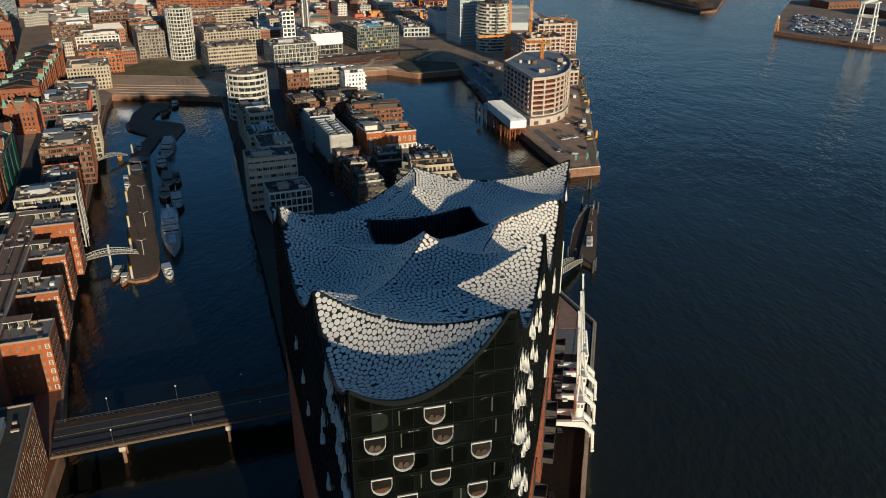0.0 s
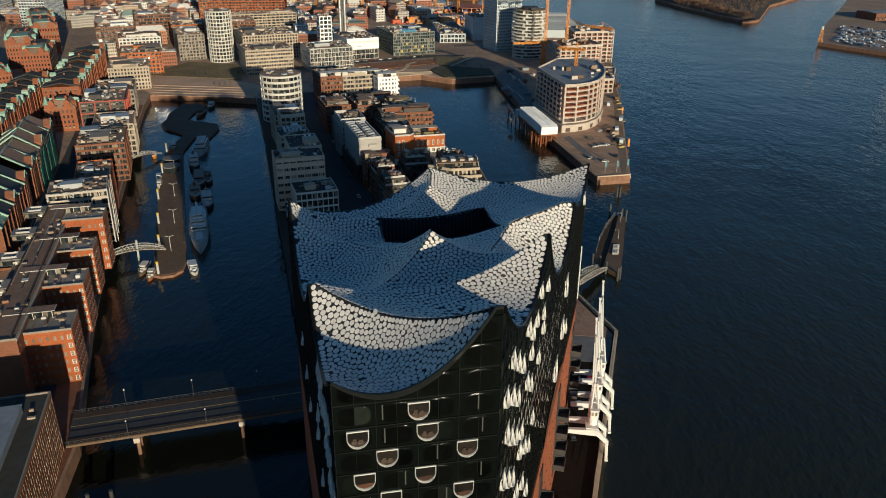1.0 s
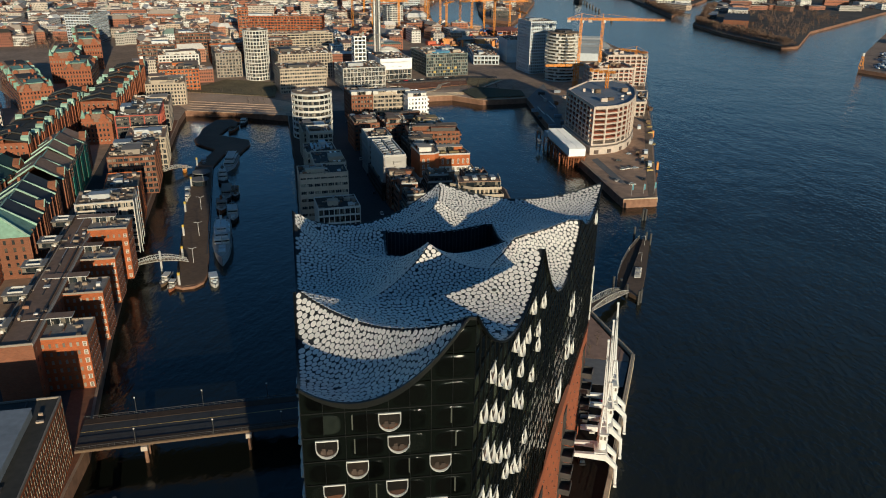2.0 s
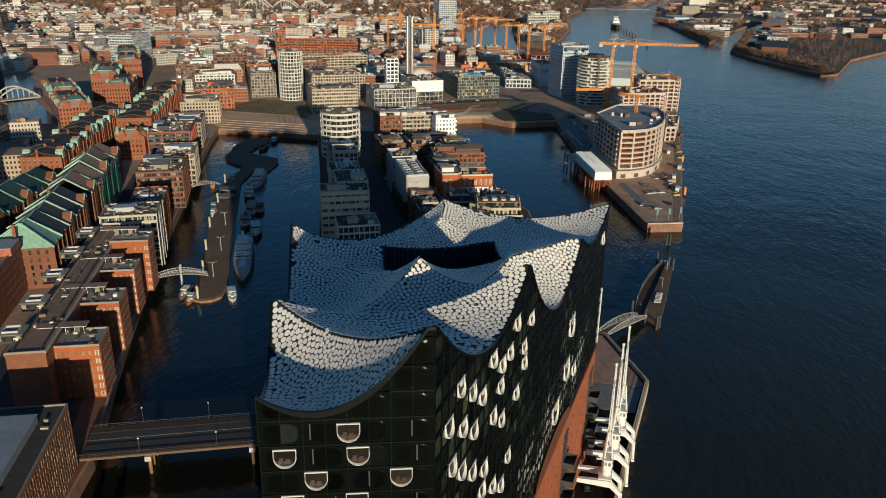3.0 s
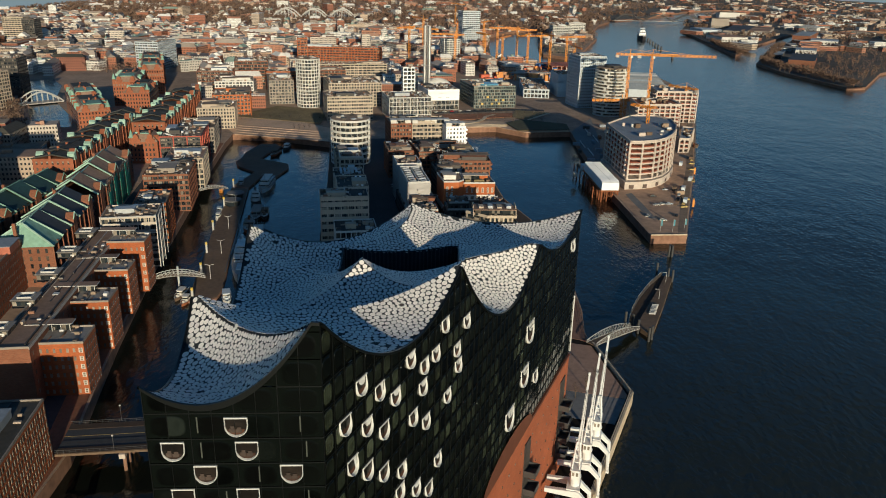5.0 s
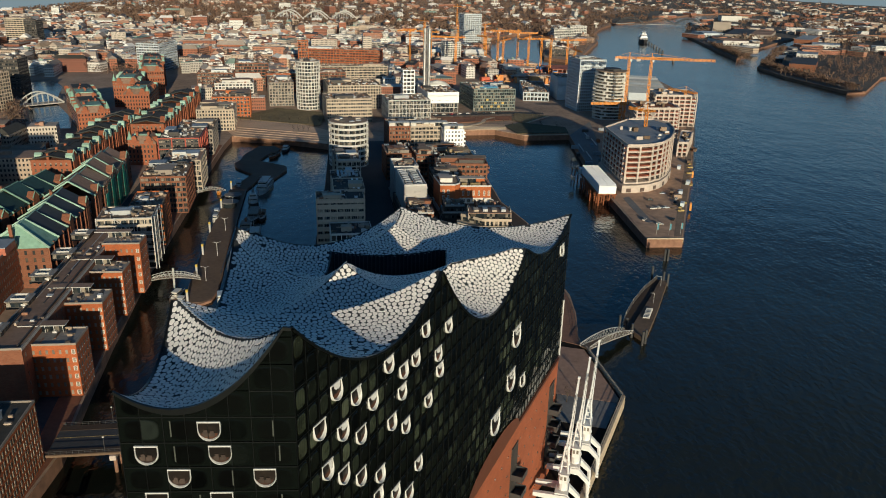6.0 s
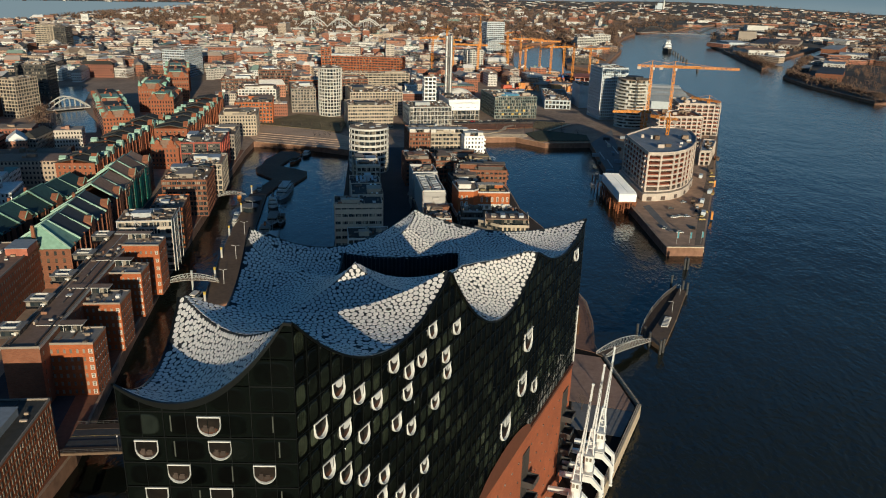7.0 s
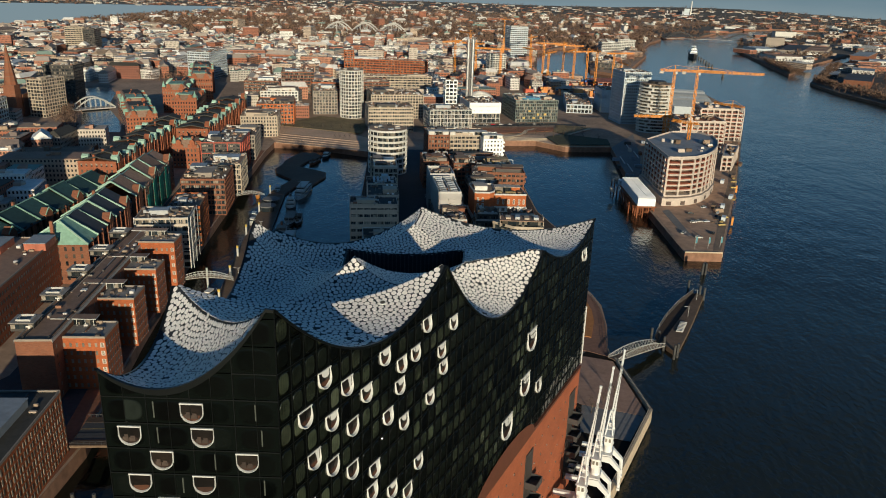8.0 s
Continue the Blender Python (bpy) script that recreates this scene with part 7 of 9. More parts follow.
def ship(name, label, bow, stern, beam_w, hull, deck_z=2.6, house=0.35, tiers=2, mast=True, top=M_WHITE, category="ship", funnel=True):
    """A moored vessel: sheered hull with a pointed bow, deck, stepped deckhouse, mast and funnel."""
    bow, stern = Vector((*bow, 0)), Vector((*stern, 0))
    ln = (bow - stern).length
    a = math.degrees(math.atan2(bow.y - stern.y, bow.x - stern.x))
    t = thing(name, pose((bow.x + stern.x) / 2, (bow.y + stern.y) / 2, 0, 0, 0, a), label, category, "moored ships")
    secs = []
    for k in range(11):
        u = k / 10
        w = beam_w / 2 * (1 - max(0, (u - 0.62) / 0.38) ** 2.2) * (0.82 + 0.18 * min(1, u / 0.2))
        z = deck_z * (1 + 0.35 * max(0, (u - 0.5) / 0.5) ** 2)
        x = -ln / 2 + ln * u
        secs.append([(x, -max(w, 0.05), z), (x, -max(w, 0.05) * 0.8, -0.6), (x, max(w, 0.05) * 0.8, -0.6), (x, max(w, 0.05), z)])
    m, d = Mesh(), Mesh()
    for p, q in zip(secs, secs[1:]):
        m.face([p[0], p[1], q[1], q[0]])
        m.face([q[3], q[2], p[2], p[3]])
        d.face([(p[0][0], p[0][1] * 0.93, p[0][2] - 0.25), (q[0][0], q[0][1] * 0.93, q[0][2] - 0.25), (q[3][0], q[3][1] * 0.93, q[3][2] - 0.25), (p[3][0], p[3][1] * 0.93, p[3][2] - 0.25)])
    m.face([secs[0][0], secs[0][3], secs[0][2], secs[0][1]])
    part("hull", m, hull, t)
    part("deck", d, M_PALECONC, t)
    x0, z = -ln * 0.08, deck_z - 0.3
    for k in range(tiers):
        hl, hw = ln * house * (1 - 0.28 * k), beam_w * (0.74 - 0.14 * k)
        h = Mesh()
        h.box(x0 + k * ln * 0.02, 0, z, z + 2.3, hl, hw)
        part("deckhouse", h, top, t)
        g = Mesh()
        g.box(x0 + k * ln * 0.02, 0, z + 1.1, z + 1.8, hl + 0.08, hw + 0.08)
        part("window_band", g, M_GLASS, t)
        r = Mesh()
        r.box(x0 + k * ln * 0.02, 0, z + 2.3, z + 2.45, hl + 0.6, hw + 0.5)
        part("house_roof", r, top, t)
        z += 2.45
    if funnel:
        f = Mesh()
        f.prism([(x0 - ln * 0.06 + 0.9 * math.cos(q), 0.7 * math.sin(q)) for q in [2 * math.pi * i / 12 for i in range(12)]], z, z + 2.2)
        part("funnel", f, hull, t)
    if mast:
        f = Mesh()
        f.tube((x0 + ln * 0.12, 0, deck_z), (x0 + ln * 0.12, 0, deck_z + ln * 0.22 + 6), 0.16, 6, 0.06)
        f.tube((x0 + ln * 0.12, -1.5, deck_z + 6), (x0 + ln * 0.12, 1.5, deck_z + 6), 0.07, 5)
        part("mast", f, M_PALESTEEL, t)
    g = Mesh()
    for s in (-1, 1):
        for p, q in zip(secs, secs[1:]):
            g.tube((p[0][0], s * p[0][1] * 0.96, p[0][2] + 0.8), (q[0][0], s * q[0][1] * 0.96, q[0][2] + 0.8), 0.05, 4)
            g.tube((p[0][0], s * p[0][1] * 0.96, p[0][2]), (p[0][0], s * p[0][1] * 0.96, p[0][2] + 0.8), 0.04, 4)
    part("bulwark_rail", g, M_PALESTEEL, t)
    for k, u in enumerate((0.22, 0.32) if ln > 25 else (0.24,)):
        q = Mesh()
        q.box(ln * u, 0, deck_z * 0.9, deck_z + 0.75 + 0.2 * k, ln * 0.06, beam_w * 0.34)
        part("hatch", q, top, t)
    q = Mesh()
    q.box(-ln * 0.4, 0, deck_z - 0.3, deck_z + 0.6, ln * 0.1, beam_w * 0.42)
    part("stern_locker", q, M_WOOD, t)
    if tiers > 1 and ln > 30:
        for sd in (-1, 1):
            for u in (-0.16, -0.05):
                q = Mesh()
                q.tube((ln * u - 1.8, sd * beam_w * 0.36, deck_z + 2.9), (ln * u + 1.8, sd * beam_w * 0.36, deck_z + 2.9), 0.6, 7)
                part("lifeboat", q, M_BRIGHT, t, "white lifeboat")
        q = Mesh()
        q.tube((ln * 0.16, 0, deck_z), (ln * 0.16, 0, deck_z + 9), 0.3, 6, 0.12)
        for z_ in (5, 7, 8.4):
            q.tube((ln * 0.16, -1.8, deck_z + z_), (ln * 0.16, 1.8, deck_z + z_), 0.1, 5)
        part("foremast", q, M_PALESTEEL, t)
    return t


ship("museum_ship", "grey museum ship with a white bridge house", (-141, 314), (-164, 366), 9.5, M_SHIPWHITE, 3.6, 0.42, 3, True, M_SHIPWHITE)
ship("sailing_barge", "black-hulled sailing barge with a mast", (-159, 368), (-172, 396), 6.5, M_DARK, 1.9, 0.3, 1, True, M_WHITE, "ship", False)
ship("sailing_boat", "dark sailing boat with a tall mast", (-175, 408), (-184, 428), 5.0, M_DARK, 1.6, 0.25, 1, True, M_WOOD, "boat", False)
ship("work_boat", "small rust-red work boat moored in the basin", (-172, 382), (-182, 404), 6.5, M_RUST, 1.8, 0.3, 1, False, M_GREY, "boat")
ship("dark_barge", "dark flat harbour barge", (-178, 402), (-190, 430), 7, M_DARK, 1.7, 0.5, 1, False, M_GREY, "boat", False)
ship("tug", "dark tug with a white wheelhouse", (-193, 432), (-203, 452), 6.5, M_DARK, 2.2, 0.4, 2, True, M_WHITE, "boat")
ship("passenger_ferry", "white passenger ferry with window rows", (-203, 460), (-212, 492), 8.5, M_BRIGHT, 2.2, 0.7, 2, False, M_WHITE, "boat", False)
ship("motor_boat", "small white motor boat with a blue cover", (-134, 291), (-141, 303), 4.2, M_WHITE, 1.3, 0.4, 1, False, M_SHIPGREY, "boat", False)
ship("motor_boat", "small brown wooden boat beside the pontoon", (-158, 287), (-160, 300), 3.2, M_WOOD, 1.2, 0.35, 1, False, M_WHITE, "boat", False)
ship("motor_boat", "small open wooden boat", (-152, 283), (-154, 293), 3.0, M_RUST, 1.1, 0.3, 1, False, M_WHITE, "boat", False)
ship("life_boat", "small bright orange boat", (-229, 452), (-233, 460), 3.0, M_CRANE, 1.2, 0.5, 1, False, M_CRANE, "boat", False)
ship("motor_boat", "small white motor boat", (-201, 398), (-204, 407), 3.0, M_WHITE, 1.2, 0.4, 1, False, M_WHITE, "boat", False)
ship("motor_boat", "small white motor boat", (-206, 409), (-210, 418), 3.0, M_WHITE, 1.2, 0.4, 1, False, M_SHIPGREY, "boat", False)
ship("wooden_cutter", "dark red wooden cutter moored at the pontoon", (-244, 556), (-247, 578), 5.0, M_RUST, 1.7, 0.3, 1, False, M_WOOD, "boat", False)
ship("wooden_cutter", "dark wooden cutter moored at the pontoon", (-245, 582), (-249, 600), 5.0, M_DARK, 1.7, 0.3, 1, False, M_WHITE, "boat", False)
ship("motor_boat", "grey covered motor boat", (-224, 470), (-231, 484), 4.0, M_SHIPGREY, 1.4, 0.5, 1, False, M_SHIPGREY, "boat", False)
freighter = ship("freighter", "white river ship with a dark hull", (26, 1900), (23, 1955), 11, M_DARK, 3.4, 0.6, 3, False, M_BRIGHT)
freighter.scale = (1.9, 1.9, 2.3)

# terraces at the head of the harbour
for k in range(5):
    o = 8.0 * k
    patch("terrace_step", [(-303 - o * 0.4, 606 + o), (-216 + o * 0.1, 607 + o), (-232, 655), (-300, 690), (-345, 690), (-352, 660)], QUAY + 0.1 + 0.22 * k, M_PAVE, "tan stone terrace step above the harbour")
lawn = patch("lawn", [(-344, 676), (-250, 672), (-272, 740), (-330, 745)], QUAY + 1.5, M_GRASS, "worn winter lawn below the round tower", "ground")
patch("basin_promenade", [(-126, 704), (-93, 720), (-62, 704), (-24, 723), (-30, 745), (-80, 752), (-140, 738)], QUAY + 0.25, M_PAVE, "tan stone promenade steps along the basin")
for k in range(3):
    o = 5.0 * k
    patch("basin_step", [(-129 - o * 0.3, 712 + o), (-104, 716 + o), (-85, 724 + o), (-83, 728 + o), (-105, 720.5 + o), (-130 - o * 0.3, 716.5 + o)], QUAY + 0.5 + 0.2 * k, M_PALEQUAY, "pale stone step of the basin promenade")
patch("planting_bank", [(-161, 757), (-134, 736), (-86, 775), (-90, 796), (-120, 781)], QUAY + 1.1, M_BANK, "rust-brown winter planting bank behind the promenade", "ground")
patch("grass_mound", [(-69, 706), (-24, 727), (-30, 754), (-59, 759), (-75, 760), (-87, 739)], QUAY + 1.4, M_SHADEGRASS, "grass mound beside the basin with tower shade painted dark", "ground")
patch("curved_path", [(-129, 719), (-116, 737), (-113, 752), (-114, 766), (-108, 780), (-104, 780), (-110, 766), (-109, 751), (-112, 735), (-126, 717)], QUAY + 1.2, M_PALEQUAY, "pale curved footpath between the beds")
patch("footpath", [(-70, 764), (-67, 764), (-52, 808), (-56, 808)], QUAY + 1.2, M_PALEQUAY, "pale straight footpath across the park")
patch("park_ground", [(-87, 776), (-68, 762), (-54, 806), (-54, 815), (-90, 815)], QUAY + 0.9, M_GRASS, "worn winter lawn of the basin park", "ground")
patch("basin_street", [(-170, 774), (-164, 766), (-94, 812), (-60, 822), (-62, 832), (-98, 824)], QUAY + 0.5, M_ASPHALT, "asphalt street behind the basin park", "road")
patch("street", [(-104, 338), (-50, 332), (-40, 352), (-160, 640), (-214, 618)], QUAY + 0.15, M_ASPHALT, "narrow dark street between the apartment blocks", "road")
patch("street_north", [(-172, 190), (-160, 196), (-330, 600), (-400, 760), (-420, 752), (-348, 590)], QUAY + 0.1, M_ASPHALT, "asphalt street behind the quay offices", "road")
patch("street_north", [(-50, 196), (-43, 212), (-70, 338), (-62, 344), (-46, 290), (-38, 218)], QUAY + 0.12, M_ASPHALT, "asphalt street beside the concert hall", "road")


# ---- Strandkai: building sites, white pavilion, towers ----
def shell(label, outline, z0, z1, floors, column_step=4.6, base=False, roof=None):
    """A building carcass: open concrete floors on columns round a dark core."""
    t = thing("shell_building", Matrix.Identity(4), label, "building")
    c = (sum(p[0] for p in outline) / len(outline), sum(p[1] for p in outline) / len(outline))
    fh = (z1 - z0) / floors
    m = Mesh()
    m.prism([wall_point(p, c, 0.16) for p in outline], z0, z1 - 0.4)
    part("core", m, M_CORE, t, "shadowed unfinished interior")
    for f in range(floors + 1):
        m = Mesh()
        m.prism(outline, z0 + f * fh - 0.55, z0 + f * fh + 0.4, True, True)
        part("floor_slab", m, M_PALECONC, t)
        if 0 < f < floors:
            m = Mesh()
            m.prism([wall_point(p, c, 0.03) for p in outline], z0 + f * fh + 0.35, z0 + f * fh + 0.75, True)
            part("guard_board", m, M_REDBOARD, t)
    for a, b in zip(outline, outline[1:] + outline[:1]):
        n = max(1, round(math.dist(a, b) / column_step))
        for i in range(n):
            p = wall_point(wall_point(a, b, i / n), c, 0.012)
            m = Mesh()
            m.box(p[0], p[1], z0, z1, 1.3, 0.8, math.degrees(math.atan2(b[1] - a[1], b[0] - a[0])))
            part("column", m, M_PALECONC, t)
    m = Mesh()
    m.prism([wall_point(p, c, 0.05) for p in outline], z1 + 0.35, z1 + 0.5)
    part("roof_deck", m, roof or M_ROOFGREY, t)
    for k in range(12):
        rr = random.Random(k + int(z1))
        p = wall_point(outline[rr.randrange(len(outline))], c, rr.uniform(0.3, 0.9))
        m = Mesh()
        m.box(p[0], p[1], z1 + 0.5, z1 + rr.uniform(1.2, 3.5), rr.uniform(1, 5), rr.uniform(1, 4), 25)
        part("roof_store", m, rr.choice([M_PALECONC, M_UNIT, M_ROOF, M_WHITE, M_WOOD]), t)
    for a, b in zip(outline, outline[1:] + outline[:1]):
        m = Mesh()
        beam(m, wall_point(a, c, 0.02), wall_point(b, c, 0.02), z1 + 0.4, z1 + 1.5, 0.7)
        part("roof_upstand", m, M_PALECONC, t)
    if base:
        n = len(outline)
        for k in range(n - 5):
            q = wall_point(wall_point(outline[k], outline[k + 1], 0.5), c, -0.052)
            m = Mesh()
            m.box(q[0], q[1], QUAY + 0.6, QUAY + 3.2, 3.4, 0.5, math.degrees(math.atan2(outline[k + 1][1] - outline[k][1], outline[k + 1][0] - outline[k][0])))
            part("base_opening", m, M_CORE, t, "dark opening in the base wall")
        m = Mesh()
        m.prism([wall_point(p, c, 0.06) for p in outline], z0 - 1.2, z0 - 0.5)
        part("recess", m, M_CORE, t)
        m = Mesh()
        m.prism([wall_point(p, c, -0.05) for p in outline], QUAY, z0 - 1.2)
        part("base_wall", m, M_PALECONC, t, "pale curved base wall")
    return t


CURVE = [(33.5, 535), (42, 538.5), (50.5, 545), (57.5, 556), (62, 571), (65, 591), (65.5, 612), (62, 634), (50, 648), (30, 640), (14, 597)]
shell("curved concrete shell of an apartment house under construction", CURVE, 11.5, 36.9, 7, 8.2, True)
shell("concrete shell of a tower under construction with a brown roof", [(36, 722), (74, 738), (64, 770), (28, 755)], QUAY, 33, 8, 5.4, False, M_RUST)
shell("concrete shell of a house under construction", [(52, 800), (92, 812), (84, 850), (44, 838)], QUAY, 35, 8, 6.2)
shell("low concrete shell beside the river", [(72, 665), (80, 668), (86, 720), (76, 722)], QUAY, 16, 3, 4.4)

pav = thing("white_pavilion", pose(16, 540, 0, 0, 0, 17) @ Matrix.Diagonal((1, 0.75, 0.93, 1)), "long bright white pavilion raised on rusty piles", "pavilion")
m = Mesh()
m.box(0, 0, 9.2, 14.6, 11.5, 72)
part("body", m, M_BRIGHT, pav)
for k in range(18):
    m = Mesh()
    for s in (-1, 1):
        m.solid([(0, -36 + 4 * k, 14.6), (s * 5.75, -36 + 4 * k, 14.6), (s * 5.75, -32.1 + 4 * k, 14.6), (0, -32.1 + 4 * k, 14.6), (s * 0.1, -36 + 4 * k, 14.8), (s * 5.75, -36 + 4 * k, 14.7), (s * 5.75, -32.1 + 4 * k, 16.0), (s * 0.1, -32.1 + 4 * k, 16.1)],
                [(4, 5, 6, 7), (0, 1, 5, 4), (2, 3, 7, 6), (1, 2, 6, 5)])
    part("roof_panel", m, M_BRIGHT, pav)
m = Mesh()
m.box(0, 0, 8.4, 9.2, 13, 74)
part("deck", m, M_RUST, pav)
leg_ = Mesh()
leg_.prism(circle(0.45, 8), -2, 8.4)
LEG = leg_.data("stilt", M_RUST)
for k in range(10):
    for x in (-5.4, -1.8, 1.8, 5.4):
        ob = part("stilt", LEG, M_RUST, pav)
        ob.location = (x, -35 + 7.7 * k, 0)
m = Mesh()
for k in range(9):
    for x in (-5.4, 1.8):
        m.tube((x, -35 + 7.7 * k, 1), (x, -27.3 + 7.7 * k, 7.5), 0.2, 5)
m.tube((-5.4, -35.3, 2), (5.4, -35.3, 7.5), 0.22, 5)
m.tube((5.4, -35.3, 2), (-5.4, -35.3, 7.5), 0.22, 5)
part("bracing", m, M_RUST, pav)
m = Mesh()
m.box(-3, 43, 8.4, 12.4, 7, 9)
ob = part("side_cabin", m, M_SHIPGREY, pav)
for k in range(7):
    ob = part("stilt", LEG, M_STEEL, pav)
    ob.location = (-8.5, -20 + 14 * k, 0)


# paler copy of the window glass, with sunlight put into its colour
M_PALEGLASS = glass_material("sunlit_window_glass", (0.13, 0.11, 0.085))


def balcony_tower(label, cx, cy, r, z1, floors, twist):
    t = thing("apartment_tower", pose(cx, cy, QUAY), label, "building")
    h = (z1 - QUAY) / floors
    for f in range(floors):
        base = [(r * (1 + 0.05 * math.cos(3 * a + 0.35 * f)) * math.cos(a), r * (1 + 0.05 * math.cos(3 * a + 0.35 * f)) * math.sin(a) * 0.9) for a in [2 * math.pi * i / 28 + twist for i in range(28)]]
        m = Mesh()
        m.prism([wall_point(p, (0, 0), 0.2) for p in base], f * h, (f + 1) * h)
        part("glazing", m, M_PALEGLASS, t)
        m = Mesh()
        m.prism(base, f * h - 0.25, f * h + 0.75, True, True)
        part("balcony_band", m, M_WHITE, t)
        for k in range(5):
            p = wall_point(base[(k * 6 + (f % 2)) % 28], (0, 0), 0.1)
            m = Mesh()
            m.box(p[0], p[1], f * h, (f + 1) * h, 2.2, 1.7, math.degrees(math.atan2(p[1], p[0])))
            part("wall_pier", m, M_WHITE, t)
    m = Mesh()
    m.prism([wall_point(p, (0, 0), 0.05) for p in base], floors * h, floors * h + 0.6)
    part("roof", m, M_ROOF, t)
    m = Mesh()
    m.prism(circle(r * 0.5, 16), floors * h, floors * h + 3)
    part("roof_plant", m, M_DARK, t)


balcony_tower("white apartment tower with curved stacked balconies", 6, 832, 17.5, 53, 15, 0.3)


def tower_crane(x, y, z0, h, jib, turn, label="orange lattice tower crane", back=14):
    t = thing("tower_crane", pose(x, y, z0, 0, 0, turn), label, "crane", "tower cranes")

    def lattice(a, b, w, n, r):
        m = Mesh()
        a, b = Vector(a), Vector(b)
        d = b - a
        e = d.orthogonal().normalized() * w
        g = d.cross(e).normalized() * w
        cs = [[a + d * (k / n) + e * i + g * j for i, j in ((-1, -1), (1, -1), (1, 1), (-1, 1))] for k in range(n + 1)]
        for p, q in zip(cs, cs[1:]):
            for i in range(4):
                m.tube(p[i], q[i], r, 4)
                m.tube(p[i], q[(i + 1) % 4], r * 0.7, 3)
        return m
    far = 1.2 if y > 1000 else 1.0
    part("mast", lattice((0, 0, 0), (0, 0, h), 0.9 * far, max(4, int(h / 4)), 0.26 * far), M_CRANE, t)
    part("jib", lattice((-back, 0, h + 0.8), (jib, 0, h + 0.8), 0.7, int((jib + back) / 4), 0.24 * far), M_CRANE, t)
    m = Mesh()
    m.tube((0, 0, h), (0, 0, h + 6), 0.35, 5)
    m.tube((0, 0, h + 6), (jib * 0.7, 0, h + 1.4), 0.12, 4)
    m.tube((0, 0, h + 6), (-back, 0, h + 1.4), 0.12, 4)
    part("peak", m, M_CRANE, t)
    m = Mesh()
    m.box(-back + 1.5, 0, h - 2.2, h + 0.2, 3.5, 1.6)
    part("counterweight", m, M_PALECONC, t)
    m = Mesh()
    m.box(1.4, -1.2, h - 2.4, h - 0.2, 1.8, 1.6)
    part("cab", m, M_WHITE, t)
    return t


tower_crane(23, 792, QUAY, 65, 46, 15)
tower_crane(44, 796, QUAY, 65, 60, 8)
tower_crane(44, 612, 36, 13, 16, 150, "small orange crane on the concrete shell", 7)
tower_crane(20, 770, QUAY, 24, 30, 200, "orange tower crane among the building sites")
tower_crane(80, 815, QUAY, 33, 22, 140, "orange tower crane among the building sites")
rc = random.Random(21)
for x, y, h in ((-300, 1120, 58), (-285, 1180, 52), (-262, 1260, 60), (-238, 1150, 48), (-232, 1330, 56), (-205, 1210, 46), (-190, 1232, 54), (-172, 1180, 44), (-160, 1240, 52), (-135, 1190, 50), (-120, 1222, 46), (-98, 1160, 52), (-82, 1240, 44), (-330, 1300, 60), (-60, 1130, 40), (-420, 1900, 60)):
    tower_crane(x, y, QUAY, h, rc.uniform(26, 44), rc.uniform(0, 360), "distant orange tower crane on a building site")

# power station with three flues, a white lift tower and a dome
ch = thing("chimney", pose(-193, 834, QUAY), "tall steel chimney with three slim flues", "chimney")
for x, y in ((-2.6, 0), (2.6, 0), (0, 3)):
    m = Mesh()
    m.tube((x, y, 0), (x, y, 82), 1.5, 14)
    part("flue", m, M_FLUE, ch)
m = Mesh()
for z in (20, 40, 60, 78):
    m.prism(circle(4.6, 10, 0, 1), z, z + 0.6, True, True)
part("collar", m, M_FLUE, ch)
block("lift_tower", "bright white square tower beside the plant", -206, 806, 13, 12, 29, 46, M_BRIGHT, 4.0, 4.0, 1)
dm = Mesh()
for i in range(8):
    a0, a1 = math.pi / 2 * i / 8, math.pi / 2 * (i + 1) / 8
    dm.tube((0, 0, 11 * math.sin(a0)), (0, 0, 11 * math.sin(a1)), 17 * math.cos(a0), 28, max(0.05, 17 * math.cos(a1)))
dome = tagged(part("dome_hall", dm, M_WHITE, None, "", True), "white domed hall behind the quay offices", "building")
dome.location = (-186, 852, QUAY + 14)
dbase = Mesh()
dbase.prism(circle(17, 28), -14, 0.2)
part("drum", dbase, M_WHITE, dome)


def ribbed_box(w, d, z0, z1, ribs=10):
    """A container's body: one closed outline whose long sides are pressed into ribs."""
    m, q = Mesh(), []
    for i in range(ribs * 2 + 1):
        q.append((-w / 2 + w * i / (ribs * 2), -d / 2 - (0.06 if i % 2 else 0)))
    for i in range(ribs * 2 + 1):
        q.append((w / 2 - w * i / (ribs * 2), d / 2 + (0.06 if i % 2 else 0)))
    m.prism(q, z0, z1, True, True)
    return m


